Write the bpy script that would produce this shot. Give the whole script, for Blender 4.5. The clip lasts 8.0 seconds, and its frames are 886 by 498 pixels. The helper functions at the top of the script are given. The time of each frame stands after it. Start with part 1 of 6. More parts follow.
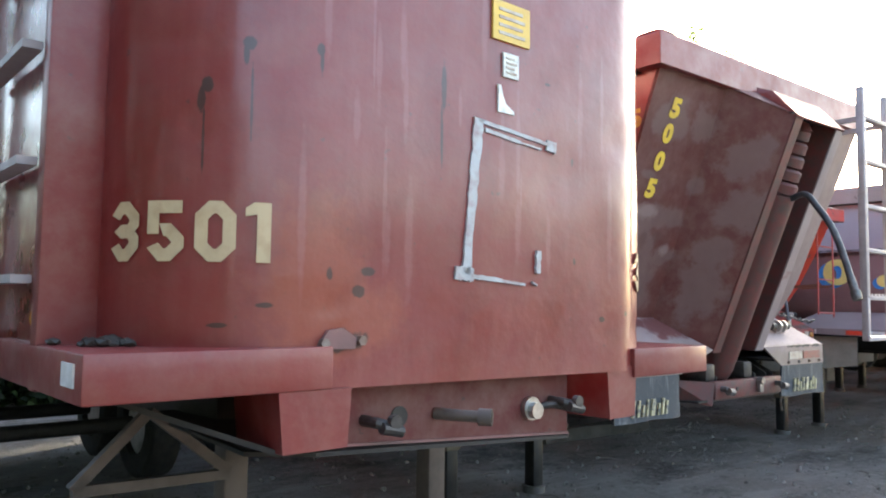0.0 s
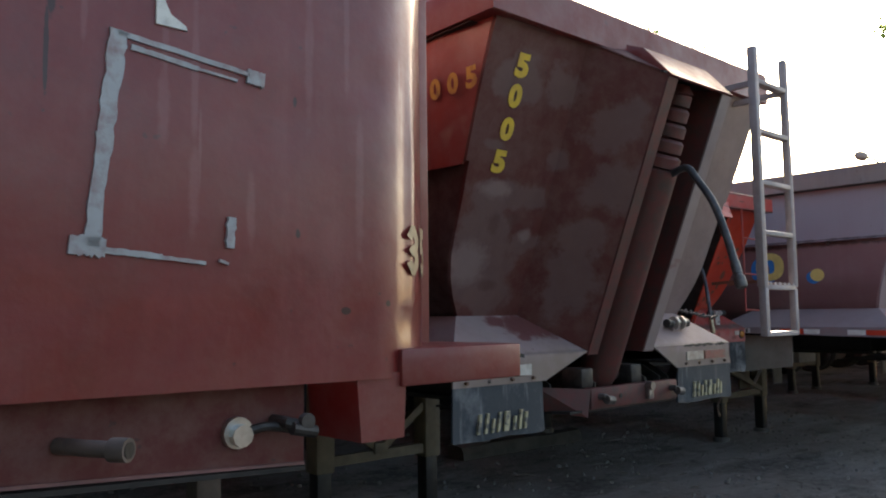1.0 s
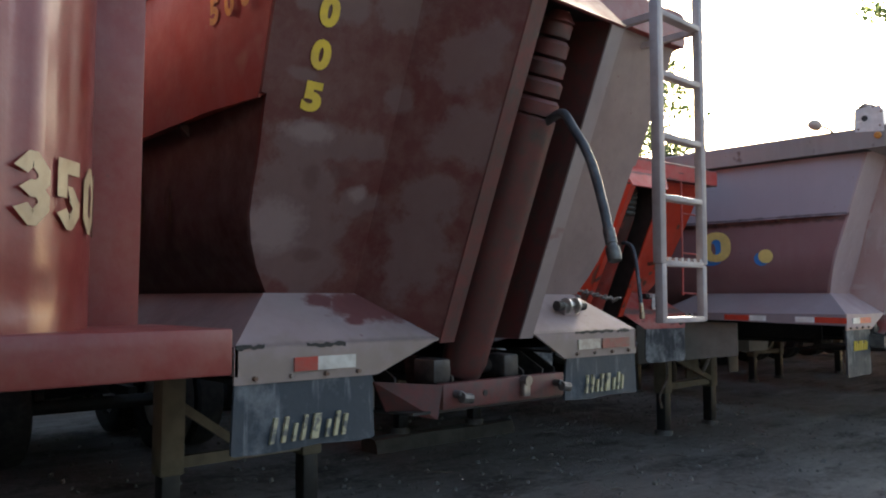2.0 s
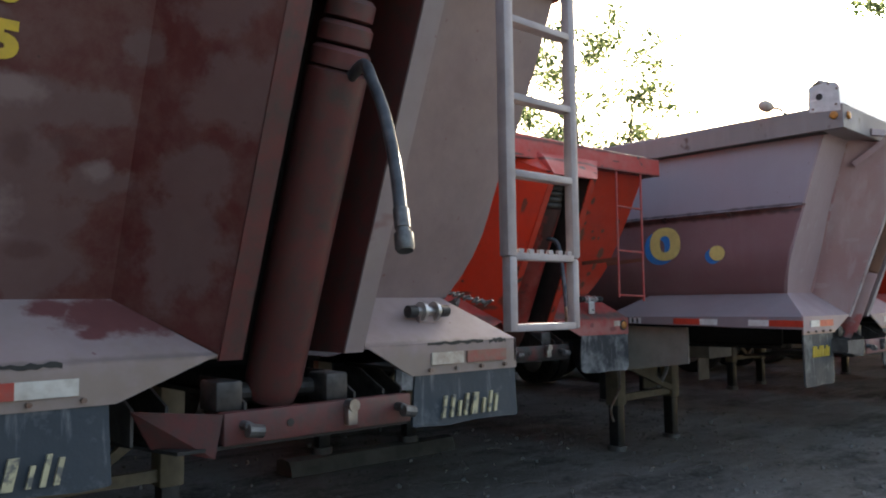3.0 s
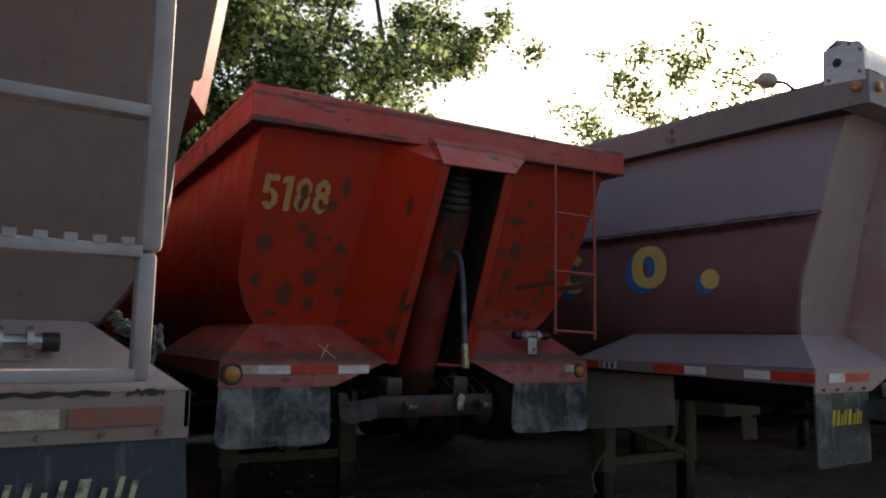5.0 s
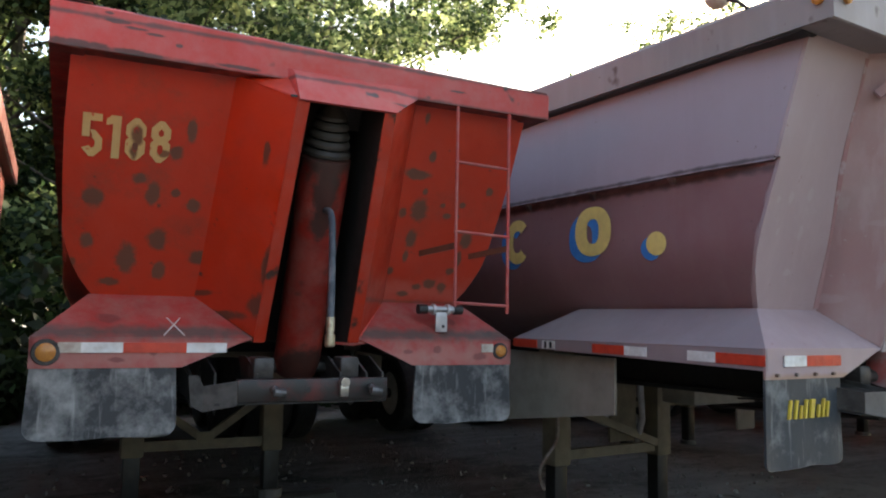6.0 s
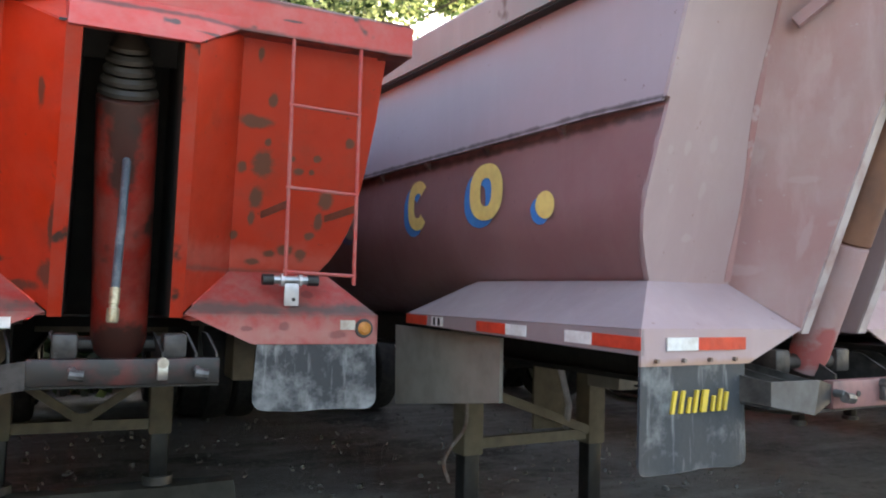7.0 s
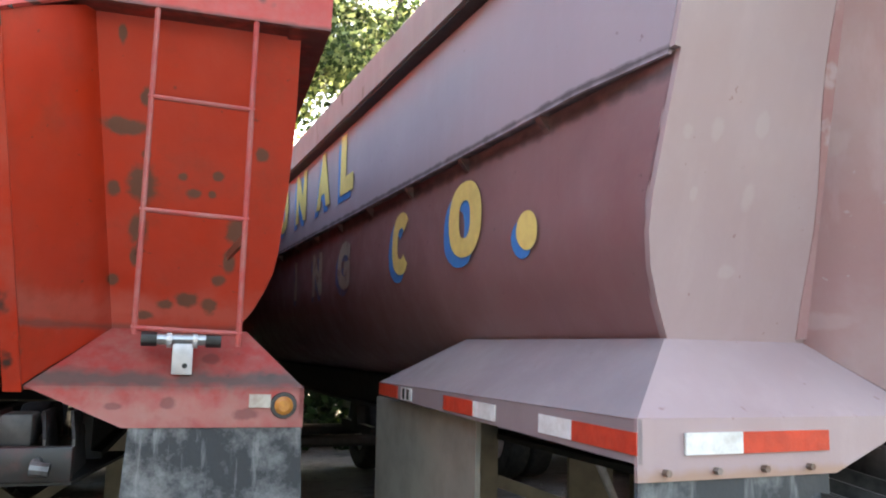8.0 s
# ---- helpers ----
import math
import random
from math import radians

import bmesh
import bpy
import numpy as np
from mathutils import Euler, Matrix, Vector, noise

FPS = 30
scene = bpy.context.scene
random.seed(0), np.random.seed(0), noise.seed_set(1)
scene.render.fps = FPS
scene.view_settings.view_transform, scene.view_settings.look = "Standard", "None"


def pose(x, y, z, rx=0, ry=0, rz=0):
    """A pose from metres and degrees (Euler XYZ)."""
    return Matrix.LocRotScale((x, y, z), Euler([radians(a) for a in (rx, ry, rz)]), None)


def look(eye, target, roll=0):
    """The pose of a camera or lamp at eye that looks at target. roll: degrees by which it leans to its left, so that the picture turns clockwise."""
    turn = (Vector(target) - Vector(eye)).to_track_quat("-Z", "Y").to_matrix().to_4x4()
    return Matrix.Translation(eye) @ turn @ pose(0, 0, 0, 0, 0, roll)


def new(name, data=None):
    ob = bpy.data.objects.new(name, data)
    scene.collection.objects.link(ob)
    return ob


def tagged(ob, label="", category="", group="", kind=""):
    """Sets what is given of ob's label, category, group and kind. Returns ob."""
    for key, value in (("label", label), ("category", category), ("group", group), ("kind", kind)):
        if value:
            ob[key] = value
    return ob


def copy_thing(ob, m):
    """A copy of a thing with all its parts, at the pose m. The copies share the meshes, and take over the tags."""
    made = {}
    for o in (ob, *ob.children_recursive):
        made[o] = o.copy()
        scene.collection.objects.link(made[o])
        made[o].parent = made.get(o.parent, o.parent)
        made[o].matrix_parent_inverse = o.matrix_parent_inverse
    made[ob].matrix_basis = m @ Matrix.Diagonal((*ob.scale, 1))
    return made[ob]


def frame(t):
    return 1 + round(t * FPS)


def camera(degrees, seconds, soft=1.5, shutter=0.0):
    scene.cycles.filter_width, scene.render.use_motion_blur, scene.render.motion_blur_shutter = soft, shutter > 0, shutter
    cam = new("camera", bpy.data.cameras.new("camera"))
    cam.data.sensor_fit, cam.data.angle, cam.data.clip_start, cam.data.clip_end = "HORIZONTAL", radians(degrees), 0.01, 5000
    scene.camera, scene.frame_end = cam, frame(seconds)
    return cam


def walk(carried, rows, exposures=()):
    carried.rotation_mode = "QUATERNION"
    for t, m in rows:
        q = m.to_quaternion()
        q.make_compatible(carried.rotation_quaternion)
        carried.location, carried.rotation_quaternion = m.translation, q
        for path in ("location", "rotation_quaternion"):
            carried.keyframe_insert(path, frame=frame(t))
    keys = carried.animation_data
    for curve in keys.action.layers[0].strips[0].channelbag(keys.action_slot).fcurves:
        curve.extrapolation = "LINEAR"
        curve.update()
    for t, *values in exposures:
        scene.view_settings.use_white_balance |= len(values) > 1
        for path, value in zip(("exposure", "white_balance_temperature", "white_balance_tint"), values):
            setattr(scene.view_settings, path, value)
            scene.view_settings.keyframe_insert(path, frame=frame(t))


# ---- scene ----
cam = camera(59.8, 8.0, soft=2.0)
PATH = [
    (0, (0.903, -0.51, 1.6), (2.165, 1.035, 1.741), 0.7),
    (0.5, (1.413, -0.523, 1.578), (2.639, 1.045, 1.775), 0.7),
    (0.8, (1.708, -0.51, 1.538), (2.961, 1.036, 1.738), -0.2),
    (1, (1.931, -0.474, 1.534), (3.238, 1.03, 1.706), -0.7),
    (1.2, (2.132, -0.46, 1.555), (3.523, 0.966, 1.731), -0.5),
    (2.3, (3.279, -0.325, 1.502), (4.603, 1.17, 1.612), 0.2),
    (2.5, (3.485, -0.316, 1.508), (4.906, 1.088, 1.608), 0.3),
    (3, (3.991, -0.331, 1.499), (5.32, 1.157, 1.642), -0.7),
    (3.5, (4.525, -0.257, 1.486), (5.816, 1.261, 1.652), 0.5),
    (3.8, (4.854, -0.233, 1.505), (6.26, 1.18, 1.673), 0.1),
    (4, (5.061, -0.216, 1.498), (6.438, 1.221, 1.702), -0.5),
    (4.2, (5.247, -0.222, 1.488), (6.526, 1.296, 1.732), 0.2),
    (5.3, (6.233, -0.036, 1.5), (7.328, 1.621, 1.733), 0.8),
    (5.5, (6.443, 0.029, 1.445), (7.549, 1.676, 1.696), 0.1),
    (6, (7.019, 0.037, 1.468), (8.041, 1.746, 1.652), 1.1),
    (6.2, (7.212, 0.096, 1.432), (8.297, 1.758, 1.68), 2.0),
    (6.5, (7.565, 0.142, 1.472), (8.775, 1.723, 1.667), 1.2),
    (6.8, (7.811, 0.141, 1.451), (8.936, 1.782, 1.653), 1.0),
    (7, (8.006, 0.146, 1.478), (8.986, 1.886, 1.595), 1.5),
    (7.4, (8.369, 0.259, 1.447), (9.236, 2.056, 1.591), 1.1),
    (7.5, (8.501, 0.367, 1.487), (9.345, 2.175, 1.628), 1.6),
    (8, (9.01, 0.806, 1.513), (9.733, 2.653, 1.771), 1.4),
]
EXPOSURE = [(t, e, k, 10) for t, e, k in ((0, 3.15, 7100), (0.5, 2.5, 7100), (1.0, 1.6, 7100), (2.5, 1.95, 7100), (4.2, 1.65, 7200), (5.3, 0.72, 7400), (5.5, 0.9, 7400), (6.0, 2.38, 7400), (6.5, 3.0, 7500), (7.0, 3.25, 7700), (7.5, 3.55, 7900), (8, 3.45, 8000))]
walk(cam, [(t, look(eye, target, roll)) for t, eye, target, roll in PATH], EXPOSURE)

# ---------------- light ----------------
SUN_AZ, SUN_EL = 26.0, 20.0
world = bpy.data.worlds.new("sky")
scene.world = world
world.use_nodes = True
wn = world.node_tree.nodes
sky = wn.new("ShaderNodeTexSky")
sky.sky_type = "NISHITA"
sky.sun_disc = False
sky.sun_elevation = radians(SUN_EL)
sky.sun_rotation = radians(90 - SUN_AZ)
sky.air_density, sky.dust_density, sky.ozone_density = 1.0, 2.5, 1.0
wn["Background"].inputs["Strength"].default_value = 0.15
world.node_tree.links.new(sky.outputs["Color"], wn["Background"].inputs["Color"])
sun = new("sun", bpy.data.lights.new("sun", "SUN"))
sun.data.energy, sun.data.angle, sun.data.color = 4.0, radians(0.6), (1.0, 0.93, 0.82)
sa, se = radians(SUN_AZ), radians(SUN_EL)
sun.matrix_world = look((60 * math.cos(sa) * math.cos(se), 60 * math.sin(sa) * math.cos(se), 60 * math.sin(se)), (0, 0, 0))


# ---------------- materials ----------------
def material(name, rough=0.5, metal=0.0):
    m = bpy.data.materials.new(name)
    m.use_nodes = True
    b = m.node_tree.nodes["Principled BSDF"]
    b.inputs["Roughness"].default_value, b.inputs["Metallic"].default_value = rough, metal
    return m, m.node_tree.nodes, m.node_tree.links, b


def coords(nodes, links, stretch=(1, 1, 1)):
    c, s = nodes.new("ShaderNodeTexCoord"), nodes.new("ShaderNodeMapping")
    s.inputs["Scale"].default_value = stretch
    links.new(c.outputs["Object"], s.inputs["Vector"])
    return s.outputs["Vector"]


def speckle(nodes, links, vec, scale, lo, hi, detail=4.0, rough=0.6):
    """Noise squeezed between lo and hi to a mask from 0 to 1."""
    n, r = nodes.new("ShaderNodeTexNoise"), nodes.new("ShaderNodeMapRange")
    n.inputs["Scale"].default_value, n.inputs["Detail"].default_value, n.inputs["Roughness"].default_value = scale, detail, rough
    r.inputs["From Min"].default_value, r.inputs["From Max"].default_value = lo, hi
    links.new(vec, n.inputs["Vector"])
    links.new(n.outputs["Fac"], r.inputs["Value"])
    return r.outputs["Result"]


def scaled(nodes, links, value, k):
    m = nodes.new("ShaderNodeMath")
    m.operation = "MULTIPLY"
    m.inputs[1].default_value = k
    links.new(value, m.inputs[0])
    return m.outputs[0]


def mixed(nodes, links, fac, a, b):
    m = nodes.new("ShaderNodeMix")
    m.data_type = "RGBA"
    links.new(fac, m.inputs["Factor"])
    for value, slot in ((a, m.inputs[6]), (b, m.inputs[7])):
        if isinstance(value, tuple):
            slot.default_value = (*value, 1)
        else:
            links.new(value, slot)
    return m.outputs[2]


def bumped(nodes, links, bsdf, height, strength, distance):
    b = nodes.new("ShaderNodeBump")
    b.inputs["Strength"].default_value, b.inputs["Distance"].default_value = strength, distance
    links.new(height, b.inputs["Height"])
    links.new(b.outputs["Normal"], bsdf.inputs["Normal"])


def patches(nodes, links, spots, ragged=0.85, scale=17.0, edge=0.68):
    """Mask of single stains: each spot is (x, z, half width, half height) on the front, with a ragged edge."""
    c = nodes.new("ShaderNodeTexCoord").outputs["Object"]
    n = nodes.new("ShaderNodeTexNoise")
    n.inputs["Scale"].default_value, n.inputs["Detail"].default_value, n.inputs["Roughness"].default_value = scale, 6.0, 0.65
    links.new(c, n.inputs["Vector"])
    best = None
    for x, z, rx, rz in spots:
        m = nodes.new("ShaderNodeMapping")
        m.inputs["Scale"].default_value = (1 / rx, 0, 1 / rz)
        m.inputs["Location"].default_value = (-x / rx, 0, -z / rz)
        links.new(c, m.inputs["Vector"])
        d = nodes.new("ShaderNodeVectorMath")
        d.operation = "LENGTH"
        links.new(m.outputs["Vector"], d.inputs[0])
        if best is None:
            best = d.outputs["Value"]
        else:
            k = nodes.new("ShaderNodeMath")
            k.operation = "MINIMUM"
            links.new(best, k.inputs[0])
            links.new(d.outputs["Value"], k.inputs[1])
            best = k.outputs[0]
    add = nodes.new("ShaderNodeMath")
    add.operation = "MULTIPLY_ADD"
    add.inputs[1].default_value = 2 * ragged
    links.new(n.outputs["Fac"], add.inputs[0])
    links.new(best, add.inputs[2])
    r = nodes.new("ShaderNodeMapRange")
    r.inputs["From Min"].default_value, r.inputs["From Max"].default_value = 0.96 + edge / 2 + ragged, 0.96 - edge / 2 + ragged
    links.new(add.outputs[0], r.inputs["Value"])
    return r.outputs["Result"]


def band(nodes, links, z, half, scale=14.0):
    """Mask of a level, ragged line at height z, for dirt and for painted shade."""
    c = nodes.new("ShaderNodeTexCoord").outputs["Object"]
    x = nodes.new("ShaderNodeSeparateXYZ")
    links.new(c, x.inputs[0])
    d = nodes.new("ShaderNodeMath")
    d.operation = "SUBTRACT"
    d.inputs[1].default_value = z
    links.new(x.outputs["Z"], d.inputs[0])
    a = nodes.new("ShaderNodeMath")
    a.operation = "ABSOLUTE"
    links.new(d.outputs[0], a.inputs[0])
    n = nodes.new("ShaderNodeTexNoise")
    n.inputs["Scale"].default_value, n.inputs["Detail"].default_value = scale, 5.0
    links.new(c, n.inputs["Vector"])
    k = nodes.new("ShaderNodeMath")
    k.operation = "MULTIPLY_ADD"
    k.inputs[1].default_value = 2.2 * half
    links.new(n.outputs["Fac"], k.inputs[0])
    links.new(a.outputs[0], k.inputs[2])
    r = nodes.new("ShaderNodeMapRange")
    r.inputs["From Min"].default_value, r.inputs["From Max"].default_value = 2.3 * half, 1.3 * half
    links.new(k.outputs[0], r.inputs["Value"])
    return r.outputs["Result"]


def painted(name, base, faded, worn, rough=0.42, fade=(0.42, 0.68), streak=0.35, wear=(0.66, 0.7), wear_scale=3.2, wave=0.5, dust=0.3, coat=0.0, spots=None, spot_colour=(0.1, 0.055, 0.033), bands=(), grime=0.0, coat_rough=0.14, spot_mix=0.88, spot_edge=0.46, more=()):
    """Old vehicle paint: blotchy fading, run-down streaks, bare or rusty spots, dents and dust."""
    m, n, l, b = material(name, rough)
    b.inputs["Coat Weight"].default_value, b.inputs["Coat Roughness"].default_value = coat, coat_rough
    v = coords(n, l)
    drop = coords(n, l, (5.0, 5.0, 0.45))
    c = mixed(n, l, speckle(n, l, v, 1.5, *fade, detail=6, rough=0.65), base, faded)
    c = mixed(n, l, scaled(n, l, speckle(n, l, drop, 2.0, 0.5, 0.75, detail=5), streak), c, tuple(min(1, 1.15 * x + 0.06) for x in faded))
    c = mixed(n, l, scaled(n, l, speckle(n, l, v, 9.0, 0.4, 0.8, detail=8, rough=0.7), dust), c, (0.3, 0.25, 0.21))
    bare = speckle(n, l, v, wear_scale, *wear, detail=3, rough=0.55)
    c = mixed(n, l, bare, c, worn)
    fine = speckle(n, l, v, 26.0, 0.72, 0.76, detail=2)
    c = mixed(n, l, scaled(n, l, fine, 0.6), c, worn)
    for z, half, k, colour in bands:
        c = mixed(n, l, scaled(n, l, band(n, l, z, half), k), c, colour)
    for where, colour, k, *how in more:
        c = mixed(n, l, scaled(n, l, patches(n, l, where, *how), k), c, colour)
    if spots:
        c = mixed(n, l, scaled(n, l, speckle(n, l, v, 3.5, 0.5, 0.72, detail=9, rough=0.75), grime), c, spot_colour)
        c = mixed(n, l, scaled(n, l, patches(n, l, spots, 0.85, 17.0, spot_edge), spot_mix), c, spot_colour)
    l.new(c, b.inputs["Base Color"])
    rr = n.new("ShaderNodeMapRange")
    rr.inputs["To Min"].default_value, rr.inputs["To Max"].default_value = rough - 0.08, rough + 0.22
    l.new(speckle(n, l, v, 6.0, 0.3, 0.7, detail=6), rr.inputs["Value"])
    l.new(rr.outputs["Result"], b.inputs["Roughness"])
    bumped(n, l, b, speckle(n, l, v, 2.2, 0.2, 0.8, detail=7, rough=0.5), wave, 0.02)
    return m


def plain(name, colour, other, rough=0.5, metal=0.0, scale=14.0, bump=0.2, lo=0.4, hi=0.7):
    m, n, l, b = material(name, rough, metal)
    v = coords(n, l)
    s = speckle(n, l, v, scale, lo, hi, detail=6)
    c = mixed(n, l, s, colour, other)
    c = mixed(n, l, scaled(n, l, speckle(n, l, v, scale * 0.18, 0.45, 0.75, detail=5), 0.5), c, tuple(0.6 * x for x in other))
    l.new(c, b.inputs["Base Color"])
    bumped(n, l, b, s, bump, 0.004)
    return m


SCARS = [(-0.66, 2.27, 0.013, 0.02), (-0.655, 2.24, 0.006, 0.04), (-0.847, 2.25, 0.016, 0.018), (-0.855, 2.22, 0.007, 0.03), (-0.935, 2.135, 0.011, 0.02), (-0.945, 2.1, 0.008, 0.035), (-0.94, 2.0, 0.003, 0.09), (-0.84, 2.1, 0.003, 0.1), (-0.227, 2.26, 0.01, 0.08), (-0.235, 2.1, 0.005, 0.1), (-0.49, 1.684, 0.026, 0.014), (-0.525, 1.63, 0.022, 0.016), (-0.619, 1.676, 0.009, 0.016),
         (-0.8, 1.59, 0.022, 0.007), (-0.9, 1.54, 0.02, 0.006), (0.237, 2.349, 0.018, 0.006), (0.37, 2.1, 0.006, 0.014), (0.38, 1.75, 0.007, 0.012), (0.53, 1.55, 0.016, 0.01), (0.68, 1.57, 0.01, 0.01), (-0.57, 1.5, 0.07, 0.03)]
rnd_s = random.Random(21)
DRIPS = [(rnd_s.uniform(-0.75, 0.95), rnd_s.uniform(1.75, 2.5), rnd_s.uniform(0.004, 0.014), rnd_s.uniform(0.05, 0.2)) for _ in range(24)]
M_FADED = painted("paint_faded_red", (0.165, 0.009, 0.008), (0.19, 0.02, 0.019), (0.05, 0.02, 0.02), rough=0.36, fade=(0.36, 0.7), streak=0.24, wear=(0.73, 0.76), wave=0.48, dust=0.1, coat=0.45, coat_rough=0.14, spots=SCARS, spot_colour=(0.03, 0.012, 0.01), spot_edge=0.25, grime=0.25,
                more=(([(-0.66, 1.66, 0.15, 0.22), (-0.55, 1.56, 0.18, 0.1)], (0.3, 0.075, 0.03), 0.4), ([(-0.2, 1.62, 0.1, 0.06), (0.05, 1.55, 0.2, 0.05)], (0.2, 0.02, 0.017), 0.6), (DRIPS, (0.33, 0.15, 0.15), 0.25, 0.7, 24.0, 0.6)))
M_FADED_GLOSS = painted("paint_faded_red_glossy", (0.2, 0.015, 0.011), (0.22, 0.03, 0.025), (0.05, 0.025, 0.025), rough=0.25, streak=0.1, wear=(0.78, 0.8), wave=0.12, dust=0.1, coat=1.0)
M_FADED_TRIM = painted("paint_faded_red_trim", (0.17, 0.013, 0.011), (0.19, 0.03, 0.027), (0.06, 0.035, 0.032), rough=0.45, streak=0.1, wear=(0.68, 0.74), dust=0.2, coat=0.25)
PRIMED = [(-0.86, 1.82, 0.22, 0.25), (-0.86, 2.11, 0.22, 0.075), (-0.61, 2.11, 0.09, 0.06), (-0.63, 1.9, 0.1, 0.065), (-0.79, 1.64, 0.2, 0.11), (-0.97, 2.32, 0.06, 0.03), (-0.54, 2.3, 0.07, 0.06), (-0.9, 2.6, 0.16, 0.12), (-0.62, 2.62, 0.12, 0.1),
          (-0.37, 1.7, 0.1, 0.22), (-0.31, 2.15, 0.1, 0.13), (-0.38, 1.93, 0.08, 0.1), (-0.36, 2.45, 0.1, 0.12)]
M_PRIMER = painted("paint_red_under_grey_primer", (0.085, 0.012, 0.011), (0.1, 0.024, 0.022), (0.045, 0.018, 0.016), rough=0.5, streak=0.12, wear=(0.72, 0.76), wear_scale=2.2, wave=0.3, dust=0.22,
                   more=((PRIMED, (0.14, 0.085, 0.08), 0.75, 1.15, 6.5, 0.34), ([(-0.97, 1.78, 0.13, 0.1), (-0.9, 2.13, 0.1, 0.04), (-0.62, 1.93, 0.04, 0.03)], (0.25, 0.18, 0.175), 0.6), ([(-0.72, 2.0, 0.05, 0.03), (-0.85, 1.97, 0.04, 0.05), (-0.8, 1.68, 0.06, 0.03)], (0.08, 0.03, 0.028), 0.6)))
RED_PATCH = [(-0.55, 1.475, 0.16, 0.06), (-0.4, 1.46, 0.09, 0.05), (-0.72, 1.5, 0.07, 0.03), (-0.62, 1.42, 0.05, 0.018)]
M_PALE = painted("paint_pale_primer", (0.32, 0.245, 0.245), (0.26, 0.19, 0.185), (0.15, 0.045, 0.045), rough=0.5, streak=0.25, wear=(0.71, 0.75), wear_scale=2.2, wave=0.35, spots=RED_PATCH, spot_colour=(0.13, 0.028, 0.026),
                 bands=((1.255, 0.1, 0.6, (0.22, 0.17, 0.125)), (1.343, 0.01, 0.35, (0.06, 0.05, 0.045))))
M_SILL_DARK = painted("paint_dark_mauve_sill", (0.15, 0.085, 0.085), (0.2, 0.13, 0.128), (0.1, 0.03, 0.03), rough=0.5, streak=0.15, wear=(0.7, 0.75), wave=0.3)
M_PALE_MAUVE = painted("paint_pale_mauve", (0.215, 0.16, 0.16), (0.18, 0.125, 0.125), (0.15, 0.05, 0.05), rough=0.48, streak=0.2, wear=(0.74, 0.78), wave=0.35)
# lower flank nearly black: shade between two trailers painted into its colour
M_SHADED_MAROON = painted("paint_maroon_darkened_for_shade", (0.05, 0.016, 0.015), (0.07, 0.025, 0.023), (0.03, 0.02, 0.02), rough=0.5, streak=0.1)
M_OLD_RED = painted("paint_old_worn_red", (0.3, 0.035, 0.025), (0.24, 0.05, 0.045), (0.3, 0.13, 0.1), rough=0.42, streak=0.35, wear=(0.6, 0.68), wear_scale=3.0, dust=0.2, coat=0.3)
M_BROWN_MAUVE = painted("paint_brown_mauve", (0.18, 0.115, 0.113), (0.15, 0.075, 0.075), (0.17, 0.06, 0.06), rough=0.5, fade=(0.42, 0.62), streak=0.3, wear=(0.68, 0.74), wave=0.35)
M_PALE_PLAIN = painted("paint_pale_worn_edge", (0.3, 0.245, 0.245), (0.26, 0.195, 0.195), (0.2, 0.09, 0.09), rough=0.5, streak=0.2, wear=(0.72, 0.76), wave=0.3)
# red for the fitting panel, darkened with the shade below the nose
M_SHADED_RED = painted("paint_red_darkened_for_recess", (0.1, 0.011, 0.01), (0.12, 0.02, 0.018), (0.05, 0.03, 0.03), rough=0.5, streak=0.15)
RUST_LEFT = [(-0.832, 2.225, 0.024, 0.05), (-0.66, 2.2, 0.03, 0.03), (-0.74, 2.02, 0.03, 0.05), (-0.64, 2.03, 0.022, 0.02), (-0.99, 1.99, 0.05, 0.045), (-1.0, 1.8, 0.03, 0.03), (-1.06, 1.7, 0.02, 0.025), (-0.83, 1.73, 0.045, 0.07), (-0.8, 2.08, 0.04, 0.03), (-0.7, 1.82, 0.045, 0.05), (-0.68, 1.68, 0.03, 0.04), (-0.56, 1.98, 0.03, 0.03), (-0.5, 1.75, 0.05, 0.035), (-0.9, 1.62, 0.05, 0.02), (-0.6, 2.3, 0.02, 0.05)]
RUST_RIGHT = [(0.52, 2.48, 0.012, 0.03), (0.6, 2.31, 0.02, 0.03), (0.53, 2.22, 0.075, 0.026), (0.6, 2.14, 0.014, 0.018), (0.59, 2.05, 0.055, 0.065), (0.5, 2.03, 0.022, 0.024), (0.72, 2.08, 0.017, 0.014), (0.84, 2.09, 0.02, 0.016), (0.76, 2.03, 0.027, 0.018), (0.82, 2.03, 0.014, 0.012),
              (0.98, 2.17, 0.022, 0.02), (0.58, 1.9, 0.032, 0.045), (0.91, 1.91, 0.037, 0.04), (0.57, 1.81, 0.016, 0.035), (0.5, 1.73, 0.02, 0.02), (0.6, 1.61, 0.035, 0.015), (0.68, 1.65, 0.03, 0.018), (0.75, 1.67, 0.04, 0.026), (0.83, 1.65, 0.03, 0.03), (0.89, 1.81, 0.022, 0.036), (0.86, 1.74, 0.024, 0.02), (0.24, 1.5, 0.03, 0.06)]
M_ORANGE = painted("paint_orange_red", (0.499, 0.0272, 0.004), (0.456, 0.0272, 0.0056), (0.055, 0.03, 0.022), rough=0.45, streak=0.05, wear=(0.7, 0.73), wear_scale=6.5, wave=0.35, dust=0.06, spots=RUST_LEFT, grime=0.6, coat=0.3)
